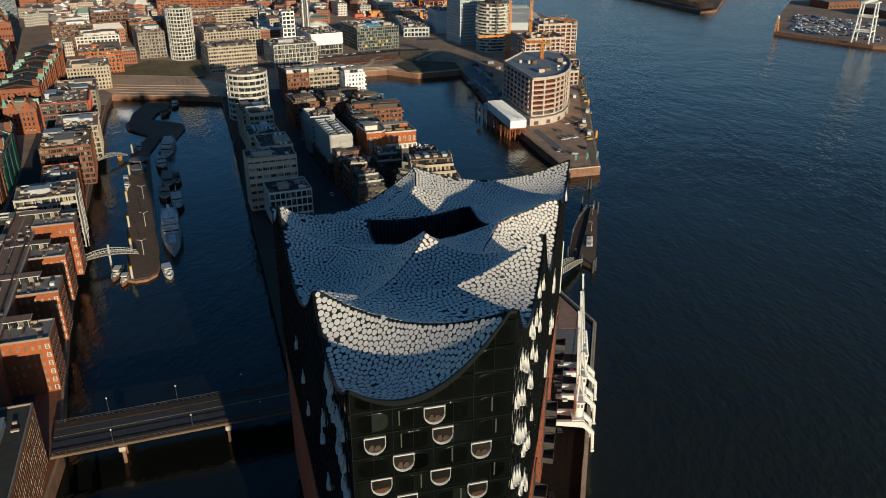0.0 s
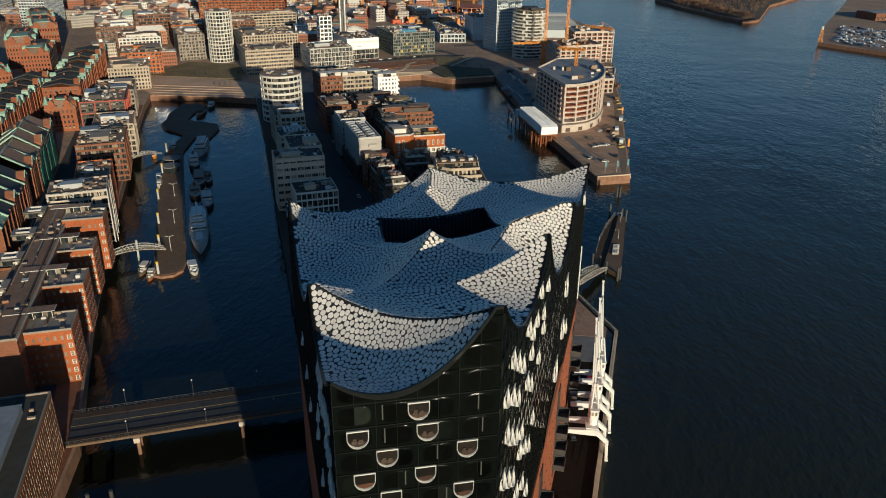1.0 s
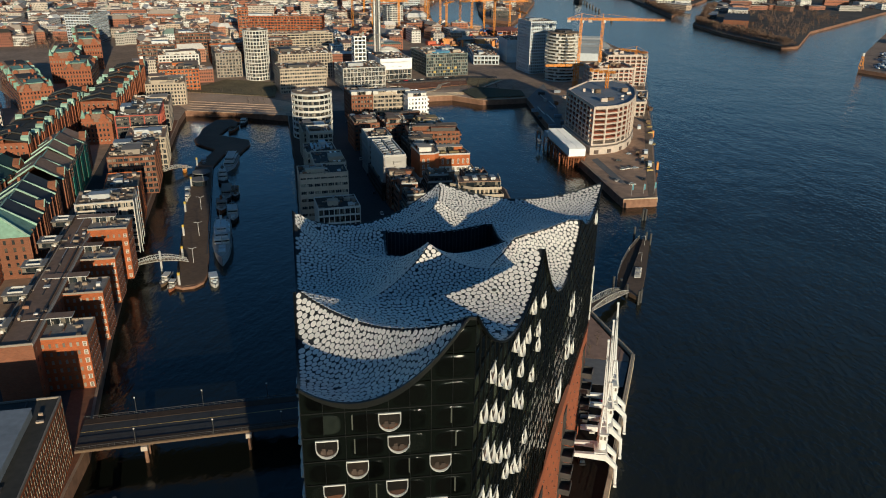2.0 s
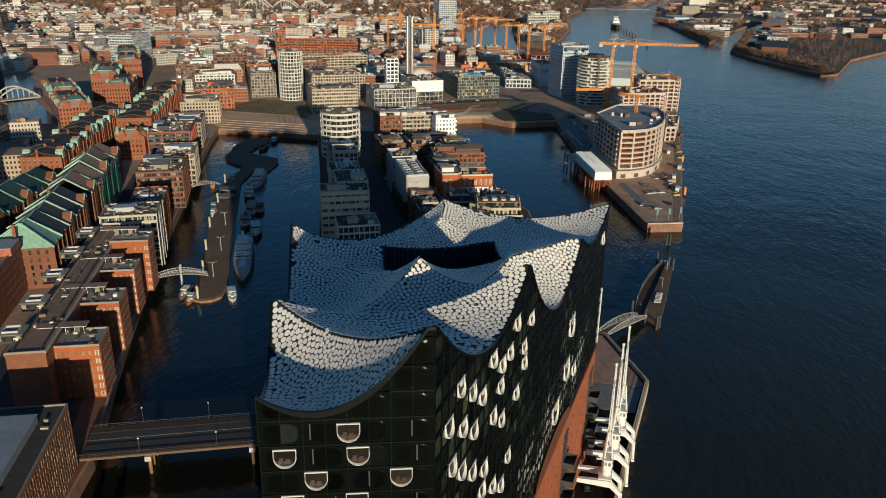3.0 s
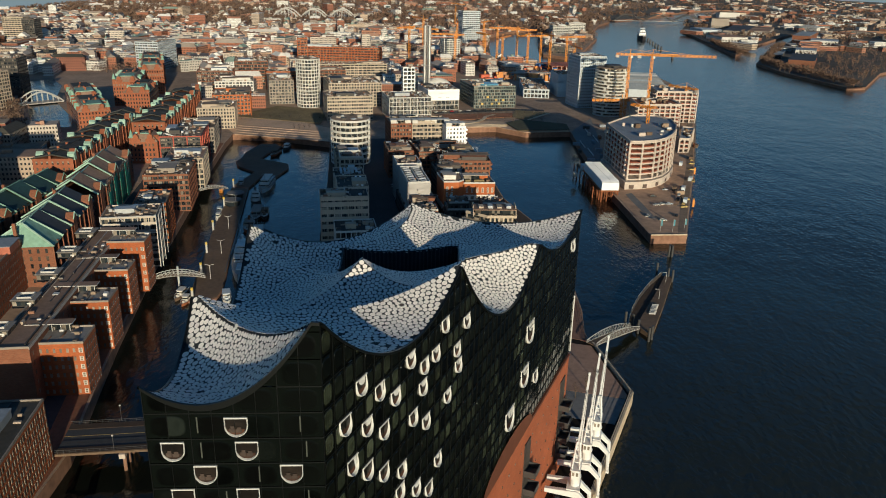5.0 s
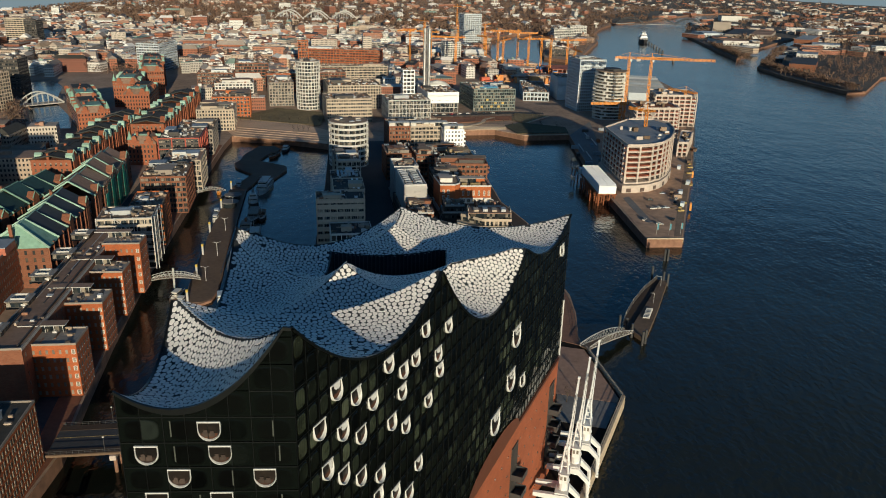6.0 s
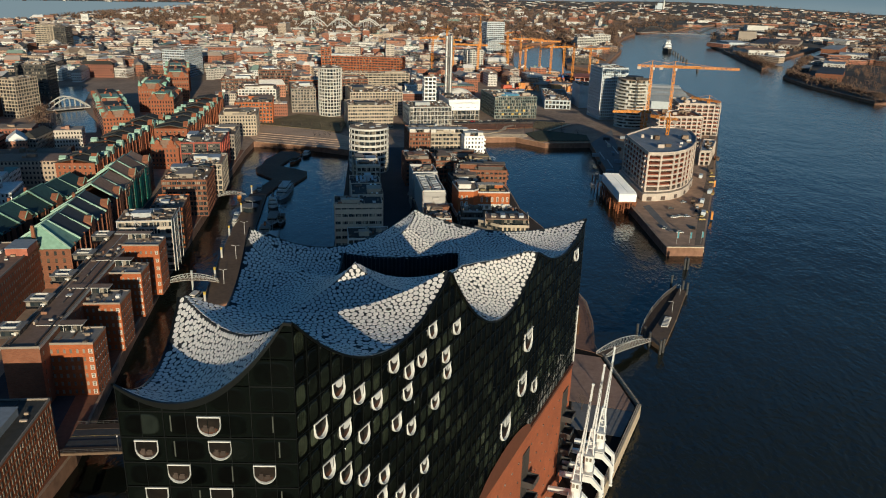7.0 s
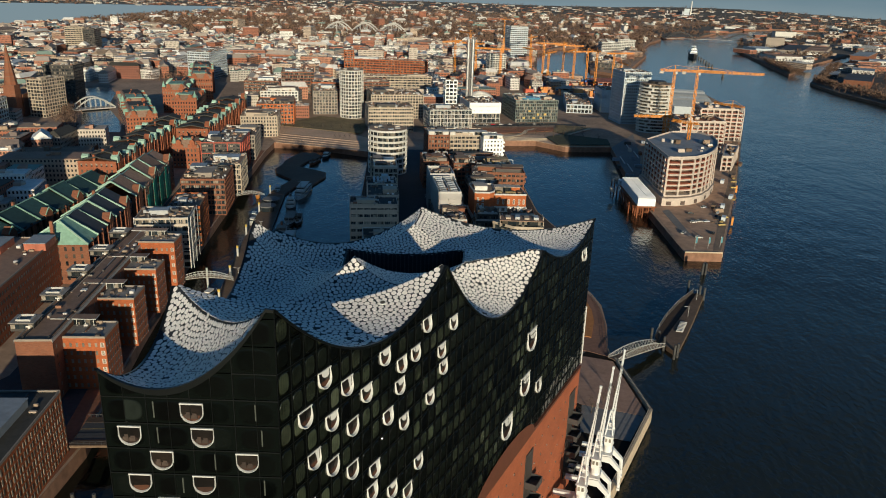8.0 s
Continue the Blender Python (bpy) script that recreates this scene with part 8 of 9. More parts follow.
# ---- parked cars ----
def car(x, y, a, paint, label, z=QUAY):
    t = thing("parked_car", pose(x, y, z, 0, 0, a), label, "car", "parked cars")
    m = Mesh()
    m.prism([(-2.1, -0.85), (2.1, -0.85), (2.15, 0), (2.1, 0.85), (-2.1, 0.85), (-2.15, 0)], 0.3, 0.85, True, True)
    part("body", m, paint, t)
    m = Mesh()
    m.solid([(-1.7, -0.75, 0.85), (1.1, -0.75, 0.85), (1.1, 0.75, 0.85), (-1.7, 0.75, 0.85), (-1.3, -0.65, 1.45), (0.5, -0.65, 1.45), (0.5, 0.65, 1.45), (-1.3, 0.65, 1.45)],
            [(0, 1, 5, 4), (1, 2, 6, 5), (2, 3, 7, 6), (3, 0, 4, 7)])
    part("glasshouse", m, M_GLASS, t)
    m = Mesh()
    m.prism([(-1.3, -0.65), (0.5, -0.65), (0.5, 0.65), (-1.3, 0.65)], 1.43, 1.5, True, True)
    part("roof", m, paint, t)
    for wx in (-1.3, 1.3):
        for wy in (-0.8, 0.8):
            m = Mesh()
            m.tube((wx, wy - 0.1, 0.32), (wx, wy + 0.1, 0.32), 0.32, 12)
            part("wheel", m, M_TYRE, t)
    return t


for x, y, a, k in ((54, 500, 20, 0), (57.5, 503, 20, 0), (62, 505, 22, 2), (49, 474, 70, 0), (58, 468, 10, 0), (66, 480, 80, 1), (68, 520, 82, 1), (69, 530, 82, 2), (70, 540, 82, 1), (71, 550, 82, 2), (60, 540, 30, 2), (52, 520, 15, 1)):
    car(x, y, a, (M_WHITE, M_TYRE, M_SHIPGREY)[k], ("white van parked on the quay tip", "black car parked on the quay", "grey car parked on the quay")[k])
car(33, 221, 95, M_CARRED, "red car parked on the dark quay", QUAY + 0.14)
car(29, 206, 100, M_WHITE, "white van parked by the hall", QUAY + 0.14)
car(26, 190, 100, M_TYRE, "black car parked by the brick wall", QUAY + 0.14)
car(22, 160, 98, M_TYRE, "black car parked by the brick wall", QUAY + 0.14)
rc = random.Random(8)
for k in range(8):
    y = 352 + k * 34
    x = -62 - (y - 338) * 0.385
    car(x + rc.uniform(-0.4, 0.4), y, 111, rc.choice([M_WHITE, M_TYRE, M_SHIPGREY, M_TYRE]), "car parked along the narrow street", QUAY + 0.16)
for k in range(9):
    y = 226 + k * 41
    x = -165 - (y - 205) * 0.415
    car(x - 6, y, 112, rc.choice([M_WHITE, M_TYRE, M_SHIPGREY, M_TYRE]), "car parked along the street", QUAY + 0.12)
for k in range(9):
    car(-166 + 7.6 * k + rc.uniform(-0.6, 0.6), 773 + 5.0 * k, 33, rc.choice([M_WHITE, M_TYRE, M_SHIPGREY, M_CARRED]), "car parked along the basin street", QUAY + 0.5)
for x, y in ((56, 446), (63, 448), (69.5, 452)):
    t = thing("banner_flag", pose(x, y, QUAY), "pale blue banner on a pole at the quay tip", "flag", "quay banners")
    m = Mesh()
    m.tube((0, 0, 0), (0, 0, 7.5), 0.08, 6)
    part("pole", m, M_PALESTEEL, t)
    m = Mesh()
    m.box(0.55, 0, 3.6, 7.2, 0.9, 0.05)
    part("banner", m, M_BANNER, t)
tipwall = Mesh()
beam(tipwall, (51, 437.5), (71, 444.5), 2.4, 5.6, 0.9)
tagged(part("trim_tip_edge", tipwall, M_PALEQUAY), "pale concrete coping at the quay tip", "kerb", kind="structure")
rv = random.Random(3)
for k in range(9):
    x, y = 84 + k * 1.3, 640 + k * 26
    t = thing("site_fence_post", pose(x, y, QUAY), "site post on the river edge", "post", "site posts")
    m = Mesh()
    m.tube((0, 0, 0), (0, 0, 7), 0.3, 6)
    part("post", m, M_STEEL, t)
for x, y in ((77.5, 520), (82.5, 612)):
    t = thing("mooring_ladder", pose(x, y, 1), "orange-painted mooring ladder on the quay wall", "ladder")
    m = Mesh()
    m.box(0.6, 0, 0, 5, 1.2, 3)
    part("frame", m, M_CRANE, t)
term = thing("terminal_hall", pose(36, 1030, QUAY, 0, 0, 6), "long grey hall under a row of gabled roofs", "building")
m = Mesh()
m.box(0, 0, 0, 9, 44, 126)
part("wall", m, M_SHIPGREY, term)
for k in range(7):
    m = Mesh()
    y_ = -63 + 18 * k
    m.solid([(-23, y_, 9), (23, y_, 9), (23, y_ + 18, 9), (-23, y_ + 18, 9), (-23, y_ + 9, 15.5), (23, y_ + 9, 15.5)], [(0, 1, 5, 4), (2, 3, 4, 5), (1, 2, 5), (3, 0, 4)])
    part("gabled_roof", m, M_UNIT if k % 2 else M_ROOFGREY, term)
rq = random.Random(41)
for k in range(4):
    t = thing("site_pipeline", pose(2 - 9 * (k % 2), 640 + 28 * k, QUAY + 0.26, 0, 0, 104), "long pale pipe laid along the basin quay", "pipe", "pipes on the basin quay")
    m = Mesh()
    m.tube((-14, 0, 0.5), (14, 0, 0.5), 0.5, 8)
    part("pipe", m, M_PALESTEEL, t)
for k in range(14):
    t = thing("site_container", pose(rq.uniform(-14, 14), 560 + 15 * k + rq.uniform(-4, 4), QUAY + 0.26, 0, 0, 104 + rq.choice([0, 90])), "weathered steel site container on the basin quay", "site container", "site stores on the quay")
    m = ribbed_box(6.0, 2.4, 0.15, 2.6)
    part("body", m, rq.choice([M_DARK, M_ROOFGREY, M_RUST, M_PALECONC]), t)
patch("site_ground", [(28, 520), (51, 439), (70.5, 446), (75.5, 519), (82.5, 618), (94.5, 872), (40, 1000), (0, 740)], QUAY + 0.1, M_SITE, "brown sandy ground of the building sites", "ground")
patch("quay_promenade", [(-22, 722), (-3.5, 640), (26, 520), (14, 590), (6, 690), (-10, 800)], QUAY + 0.25, M_PAVEGREY, "grey promenade beside the basin")


# ---- landmark buildings further off ----
FAR = [("apartment_building", "white waterside apartment block", -152, 1790, 44, 28, 24, 32, M_WHITE), ("apartment_building", "white waterside apartment block", -128, 1880, 40, 26, 24, 34, M_WHITE), ("office_building", "dark low building on the spit of the basin", -118, 1462, 34, 40, 10, 17, M_DARK),
       ("slab_building", "tall green-glass slab building", -625, 975, 32, 60, 10, 43, M_SHIPGREY), ("apartment_tower", "grey clad tower under scaffolding", -290, 1470, 34, 34, 30, 72, M_SHIPGREY),
       ("apartment_tower", "white tower block far off", -262, 1215, 26, 24, 30, 42, M_WHITE), ("office_building", "long red brick office building", -395, 1100, 110, 30, 12, 34, M_BRICK),
       ("office_building", "tall dark red brick tower", -420, 1010, 14, 14, 25, 52, M_BRICK), ("apartment_building", "row of cream and red narrow houses", -330, 960, 90, 26, 28, 28, M_CREAM),
       ("office_building", "brown brick office block", -440, 815, 40, 34, 26, 30, M_BRICK2), ("hotel_tower", "white slab tower by the canal", -575, 628, 32, 18, 95, 42, M_CREAM),
       ("office_building", "dark glass office block by the canal", -640, 720, 34, 26, 20, 44, M_DARK), ("office_building", "white office block by the canal", -560, 540, 30, 24, 24, 34, M_WHITE),
       ("office_building", "white office block by the canal", -520, 490, 28, 22, 24, 32, M_WHITE), ("office_building", "cream stone office block", -500, 450, 30, 26, 24, 28, M_CREAM),
       ("apartment_building", "red brick apartment block", -470, 425, 28, 26, 24, 26, M_BRICK), ("tower", "yellow glass tower far off", -1040, 1180, 36, 30, 20, 50, M_CREAM), ("tower", "dark glass tower far off", -1000, 1170, 20, 30, 20, 48, M_DARK),
       ("office_building", "brown brick office block", -330, 880, 40, 40, 28, 30, M_BRICK2), ("office_building", "red brick office block with windows", -440, 900, 40, 60, 28, 34, M_BRICK2), ("office_building", "red brick office block with windows", -380, 860, 36, 36, 28, 28, M_BRICK)]
for row in FAR:
    block(*row[:9], 4.4, 3.5, 2)
TAKEN += [(r[2], r[3], 0.5 * math.hypot(r[4], r[5])) for r in FAR] + [(-193, 834, 12), (-206, 806, 12), (-186, 852, 20), (6, 832, 20)]
for x0, y0, x1, y1 in ((-303, 606, -345, 690), (-216, 607, -300, 745), (-172, 190, -348, 590), (-348, 590, -410, 756)):
    for k in range(10):
        TAKEN.append((x0 + (x1 - x0) * k / 9, y0 + (y1 - y0) * k / 9, 14))
stack = thing("power_stack", pose(-42, 4400, QUAY), "white power station with a tall stack far off", "power station")
m = Mesh()
m.tube((0, 0, 0), (0, 0, 92), 4, 12, 3)
part("stack", m, M_WHITE, stack)
for x, w_, z_ in ((-20, 26, 54), (-32, 22, 40), (-15, 78, 24)):
    m = Mesh()
    m.box(x, -z_ * 0.2, 0, z_, w_, 30)
    part("boiler_house", m, M_SHIPGREY, stack)
for x in (-118, -100):
    m = Mesh()
    m.tube((x, 0, 0), (x, 0, 42), 2.4, 10, 2)
    part("slim_stack", m, M_WHITE, stack)
for k in range(7):
    x, y = (39 + 5.6 * k, 1870 - 41.6 * k) if k < 6 else (85, 1492)
    t = thing("mooring_dolphin", pose(x, y, 0), "dark cluster of mooring piles in the river", "piles", "river dolphins")
    m = Mesh()
    m.prism(circle(2.2, 8), -2, 5.5)
    m.tube((0, 0, 5.5), (0, 0, 7.5), 1.0, 6)
    part("pile", m, M_STEEL, t)
church = thing("church_tower", pose(-590, 600, QUAY), "dark brick church tower with a tall spire", "church")
m = Mesh()
m.box(0, 0, 0, 32, 11, 11, 20)
part("tower", m, M_BRICK2, church)
m = Mesh()
m.tube((0, 0, 32), (0, 0, 46), 6.2, 8, 4.2)
m.tube((0, 0, 46), (0, 0, 72), 4.0, 8, 0.15)
part("spire", m, M_BRICK2, church)
m = Mesh()
m.box(-14, 24, 0, 22, 22, 40, 20)
part("nave", m, M_BRICK2, church)

# canal beside the warehouses, with a bowed bridge
canal = Mesh()
canal.prism([(-481, 568), (-452, 584), (-481, 621), (-562, 695), (-627, 785), (-672, 825), (-690, 790), (-653, 742), (-572, 668)], QUAY - 0.3, QUAY + 0.12)
tagged(part("canal", canal, M_WATER), "blue canal between brick warehouses", "water", kind="structure")
basin = Mesh()
basin.prism([(-480, 1500), (-340, 1430), (-360, 1480), (-520, 1580), (-900, 1720), (-900, 1690)], QUAY - 0.3, QUAY + 0.12)
tagged(part("side_canal", basin, M_WATER), "pale blue canal far behind the chimney", "water", kind="structure")


def arch_bridge(label, a, b, w, rise, n, mat):
    t = thing("arch_bridge", Matrix.Identity(4), label, "bridge")
    d = Vector((b[0] - a[0], b[1] - a[1], 0))
    s = Vector((-d.y, d.x, 0)).normalized() * (w / 2)
    z = QUAY + 2
    m = Mesh()
    beam(m, a, b, z - 1, z, w)
    part("deck", m, M_CONCRETE, t)
    for side in (-1, 1):
        m = Mesh()
        for k in range(n):
            for i in range(8):
                u0, u1 = (k + i / 8) / n, (k + (i + 1) / 8) / n
                p = Vector((a[0], a[1], z)) + d * u0 + s * side + Vector((0, 0, rise * math.sin(math.pi * i / 8)))
                q = Vector((a[0], a[1], z)) + d * u1 + s * side + Vector((0, 0, rise * math.sin(math.pi * (i + 1) / 8)))
                m.tube(p, q, rise * 0.07, 5)
                m.tube((q.x, q.y, z), q, rise * 0.03, 4)
        part("arch", m, mat, t)


arch_bridge("pale bowed steel bridge over the canal", (-572, 656), (-551, 692), 14, 11, 1, M_PALESTEEL)
arch_bridge("dark arched river bridge far off", (-72, 2535), (196, 2610), 20, 19, 3, M_STEEL)
arch_bridge("twin-arched roof bridge far off in the city", (-980, 2050), (-760, 2120), 60, 26, 3, M_PALESTEEL)


# ---- port on the south bank ----
cars = Mesh()
rc = random.Random(5)
for k in range(420):
    u, v = rc.random(), rc.random()
    x, y = 372 + u * 75 + v * 60, 985 - u * 82 + v * 150 + 12
    if inside(PORT, x, y) and noise.noise((x * 0.06, y * 0.06, 0)) > -0.25:
        cars.box(x, y, 4.0, 5.3, 1.9, 4.4, 30 + rc.uniform(-6, 6))
far_car = palette("stored_cars", [(0.7, 0.7, 0.7), (0.05, 0.06, 0.08), (0.3, 0.32, 0.35), (0.75, 0.74, 0.7), (0.12, 0.16, 0.25)], 0.4)
tagged(part("stored_cars", cars, far_car), "hundreds of stored cars packed on the port land", "cars", kind="stuff")
lh = thing("light_tower", pose(354, 988, 4.0), "red and white lattice light tower on the port corner", "beacon")
m = Mesh()
for x, y in ((-2, -2), (2, -2), (2, 2), (-2, 2)):
    m.tube((x, y, 0), (x * 0.4, y * 0.4, 15), 0.3, 5)
for z in (4, 8, 12):
    m.box(0, 0, z, z + 0.4, 4 - z * 0.12, 4 - z * 0.12)
part("lattice", m, M_CRANE, lh)
m = Mesh()
m.prism(circle(1.6, 10), 15, 18.5)
part("lantern", m, M_WHITE, lh)
gc = thing("gantry_crane", pose(424, 912, 4.0, 0, 0, -40), "tall white harbour gantry crane", "crane")
for x in (-9, 9):
    for y in (-8, 8):
        m = Mesh()
        m.tube((x, y, 0), (x * 0.8, y * 0.6, 44), 1.0, 6)
        part("leg", m, M_WHITEMETAL, gc)
for z in (12, 28, 43):
    m = Mesh()
    m.box(0, -7, z, z + 1.6, 18, 1.4)
    m.box(0, 7, z, z + 1.6, 18, 1.4)
    m.box(-8, 0, z + 0.003, z + 1.597, 1.4, 15)
    m.box(8, 0, z + 0.003, z + 1.597, 1.4, 15)
    part("frame_ring", m, M_WHITEMETAL, gc)
m = Mesh()
m.box(0, 12, 44, 47, 4, 80)
part("boom", m, M_WHITEMETAL, gc)
for cx, cy, w, d, a, z, mat, roof, label in ((212, 1925, 60, 84, 20, 15, M_WHITE, M_BROWNROOF, "long white port shed with a tan roof"), (182, 2170, 54, 80, 20, 14, M_SHIPGREY, M_UNIT, "pale flat-roofed port shed"),
                                             (272, 2250, 56, 250, -11, 14, M_GREY, M_TILE, "large dark-roofed port shed"), (328, 2270, 52, 210, -11, 13, M_GREY, M_BROWNROOF, "large brown-roofed port shed"), (228, 2390, 50, 24, 15, 30, M_GREY, M_ROOF, "grey-green port office block"),
                                             (300, 1470, 40, 130, -12, 16, M_BRICK2, M_TILE, "red brick shed with a dark roof on the mole"), (278, 1585, 14, 80, -12, 11, M_DARK, M_ROOFGREY, "low dark shed on the mole"), (338, 1665, 36, 54, -12, 14, M_WHITE, M_UNIT, "white shed on the mole"),
                                             (402, 2060, 36, 170, -16, 18, M_BRICK2, M_ROOFGREY, "red brick shed with a grey roof on the mole"), (424, 1950, 56, 60, -12, 13, M_WHITE, M_UNIT, "white shed on the mole"),
                                             (300, 2960, 70, 36, 15, 24, M_WHITE, M_ROOF, "white block behind the port"), (340, 3040, 50, 30, 15, 20, M_CREAM, M_ROOF, "pale block behind the port"),
                                             (520, 1230, 60, 40, 20, 14, M_BRICK2, M_ROOFGREY, "brown-red shed on the port land"), (560, 1120, 50, 70, 20, 14, M_BRICK2, M_ROOFGREY, "brown-red shed on the port land"), (560, 1000, 60, 50, 20, 15, M_GREY, M_ROOFGREY, "grey shed on the port land")):
    TAKEN.append((cx, cy, 0.4 * math.hypot(w, d)))
    t = thing("port_shed", pose(cx, cy, 4.0, 0, 0, a), label, "building", "port sheds")
    m = Mesh()
    m.box(0, 0, 0, z - 4, w, d)
    part("wall", m, mat, t)
    n = max(1, round(d / 44))
    for k in range(n):
        m = Mesh()
        y0_, y1_, e_, r_ = -d / 2 + d * k / n, -d / 2 + d * (k + 1) / n, z - 4, z - 2.4
        m.solid([(-w / 2 - 0.5, y0_, e_), (w / 2 + 0.5, y0_, e_), (w / 2 + 0.5, y1_, e_), (-w / 2 - 0.5, y1_, e_), (-w / 2 - 0.5, (y0_ + y1_) / 2, r_), (w / 2 + 0.5, (y0_ + y1_) / 2, r_)], [(0, 1, 5, 4), (2, 3, 4, 5), (1, 2, 5), (3, 0, 4)])
        part("roof_bay", m, roof, t)
    m = Mesh()
    for k in range(int(w / 7)):
        m.box(-w / 2 + 3.5 + 7 * k, -d / 2 - 0.06, 1.5, 5.0, 3.6, 0.2)
    part("window_band", m, M_GLASS, t)


# ---- city behind ----
far_wall = palette("far_city_walls", [(0.34, 0.13, 0.07), (0.42, 0.20, 0.12), (0.54, 0.46, 0.37), (0.68, 0.63, 0.56), (0.30, 0.12, 0.07), (0.46, 0.36, 0.27), (0.42, 0.38, 0.33), (0.52, 0.39, 0.28), (0.36, 0.15, 0.09), (0.38, 0.25, 0.17), (0.50, 0.42, 0.34), (0.74, 0.70, 0.63), (0.66, 0.64, 0.6)],
                   0.85, windows=(2.2, 3.3, 0.5, (0.05, 0.045, 0.04)))
far_roof = palette("far_city_roofs", [(0.34, 0.27, 0.21), (0.52, 0.44, 0.36), (0.18, 0.14, 0.12), (0.34, 0.17, 0.11), (0.70, 0.65, 0.58), (0.24, 0.31, 0.25), (0.42, 0.34, 0.27), (0.40, 0.23, 0.15), (0.58, 0.52, 0.45), (0.38, 0.31, 0.26), (0.74, 0.70, 0.64)], 0.9)
rnd = random.Random(4)
walls, roofs = Mesh(), Mesh()
cells = {}


def crowded(x, y, r):
    for i in (-1, 0, 1):
        for j in (-1, 0, 1):
            for a, b, c in cells.get((int(x // 60) + i, int(y // 60) + j), ()):
                if (x - a) ** 2 + (y - b) ** 2 < (r + c) ** 2:
                    return True
    return False


for a, b, c in TAKEN:
    cells.setdefault((int(a // 60), int(b // 60)), []).append((a, b, c))
WATERS = [[(-481, 568), (-452, 584), (-481, 621), (-562, 695), (-627, 785), (-672, 825), (-690, 790), (-653, 742), (-572, 668)],
          [(-480, 1500), (-340, 1430), (-360, 1480), (-520, 1580), (-900, 1720), (-900, 1690)]]
OLD_TOWN = [(-520, 525), (-420, 520), (-300, 300), (-240, 300), (-330, 620), (-430, 760), (-540, 960), (-650, 960), (-740, 840), (-710, 750), (-620, 650)]
CITY_WALLS = [palette("city_wall", [c], 0.85, windows=(2.4, 3.3, 0.5, (0.04, 0.04, 0.04))) for c in ((0.32, 0.12, 0.065), (0.60, 0.55, 0.47), (0.42, 0.32, 0.23), (0.26, 0.10, 0.06), (0.36, 0.30, 0.24))]
count = owned = 0
for trial in range(60000):
    y = 300 + 4500 * rnd.random() ** 2.0
    x = rnd.uniform(-1.04, 0.16) * (y + 120)
    if x > -330 and y < 1080 and not (x < -215 and y > 845) or x > -0.33 * y - 90 and y < 640:
        continue
    if x > -140 and y < 1500 or inside(OLD_TOWN, x, y):
        continue
    w, d = rnd.uniform(10, 26), rnd.uniform(14, 60)
    if y > 1500:
        w, d = w * 0.85, d * 0.85
    r0 = 0.36 * math.hypot(w, d)
    if crowded(x, y, r0 * 0.92):
        continue
    rr = r0 * 1.3
    if not all(inside(MAINLAND, x + p, y + q) and not any(inside(o, x + p, y + q) for o in WATERS) for p, q in ((rr, 0), (-rr, 0), (0, rr), (0, -rr))):
        continue
    if y > 1500 and rnd.random() < min(0.95, (y - 1300) / 700 + (0.5 if noise.noise((x * 0.0022, y * 0.0016, 5.0)) > -0.05 else 0)):
        continue
    cells.setdefault((int(x // 60), int(y // 60)), []).append((x, y, r0 * 0.92))
    h = rnd.uniform(10, 18) if y < 900 or rnd.random() < 0.985 else rnd.uniform(22, 32)
    if y > 1500:
        h = rnd.uniform(7, 14) if rnd.random() < 0.985 else rnd.uniform(18, 30)
    a = 25 + rnd.choice([0, 0, 90, 90, 12, -15]) + rnd.uniform(-4, 4) + 18 * noise.noise((x * 0.003, y * 0.003, 1))
    own = None
    if y < 1150 and owned < 60:
        owned += 1
        own = thing("city_building", Matrix.Identity(4), "plain brick or stone building of the old city", "building", "city buildings")
        joined_walls, joined_roofs, walls, roofs = walls, roofs, Mesh(), Mesh()
    walls.box(x, y, QUAY, QUAY + h, w, d, a, False)
    if rnd.random() < 0.5 and w < 15:
        c, s = math.cos(radians(a)), math.sin(radians(a))
        P = lambda u, v, z: (x + u * c - v * s, y + u * s + v * c, z)  # noqa: E731
        hw, hd, rz_ = w / 2 + 0.4, d / 2 + 0.4, min(w * 0.4, 6)
        roofs.solid([P(-hw, -hd, QUAY + h), P(hw, -hd, QUAY + h), P(hw, hd, QUAY + h), P(-hw, hd, QUAY + h), P(0, -hd * 0.8, QUAY + h + rz_), P(0, hd * 0.8, QUAY + h + rz_)],
                    [(0, 1, 4), (1, 2, 5, 4), (2, 3, 5), (3, 0, 4, 5)])
    else:
        roofs.box(x, y, QUAY + h - 0.3, QUAY + h + 0.4, w - 0.6, d - 0.6, a, False)
        for _ in range(2):
            roofs.box(x + rnd.uniform(-0.2, 0.2) * w, y + rnd.uniform(-0.2, 0.2) * w, QUAY + h + 0.4, QUAY + h + rnd.uniform(1.5, 3.5), rnd.uniform(2, 6), rnd.uniform(2, 7), a, False)
    if own:
        part("wall", walls, CITY_WALLS[owned % 5], own)
        part("roof", roofs, (M_ROOF, M_OLDROOF, M_BROWNROOF, M_ROOF)[owned % 4], own)
        walls, roofs = joined_walls, joined_roofs
    count += 1
    if count > 5000:
        break
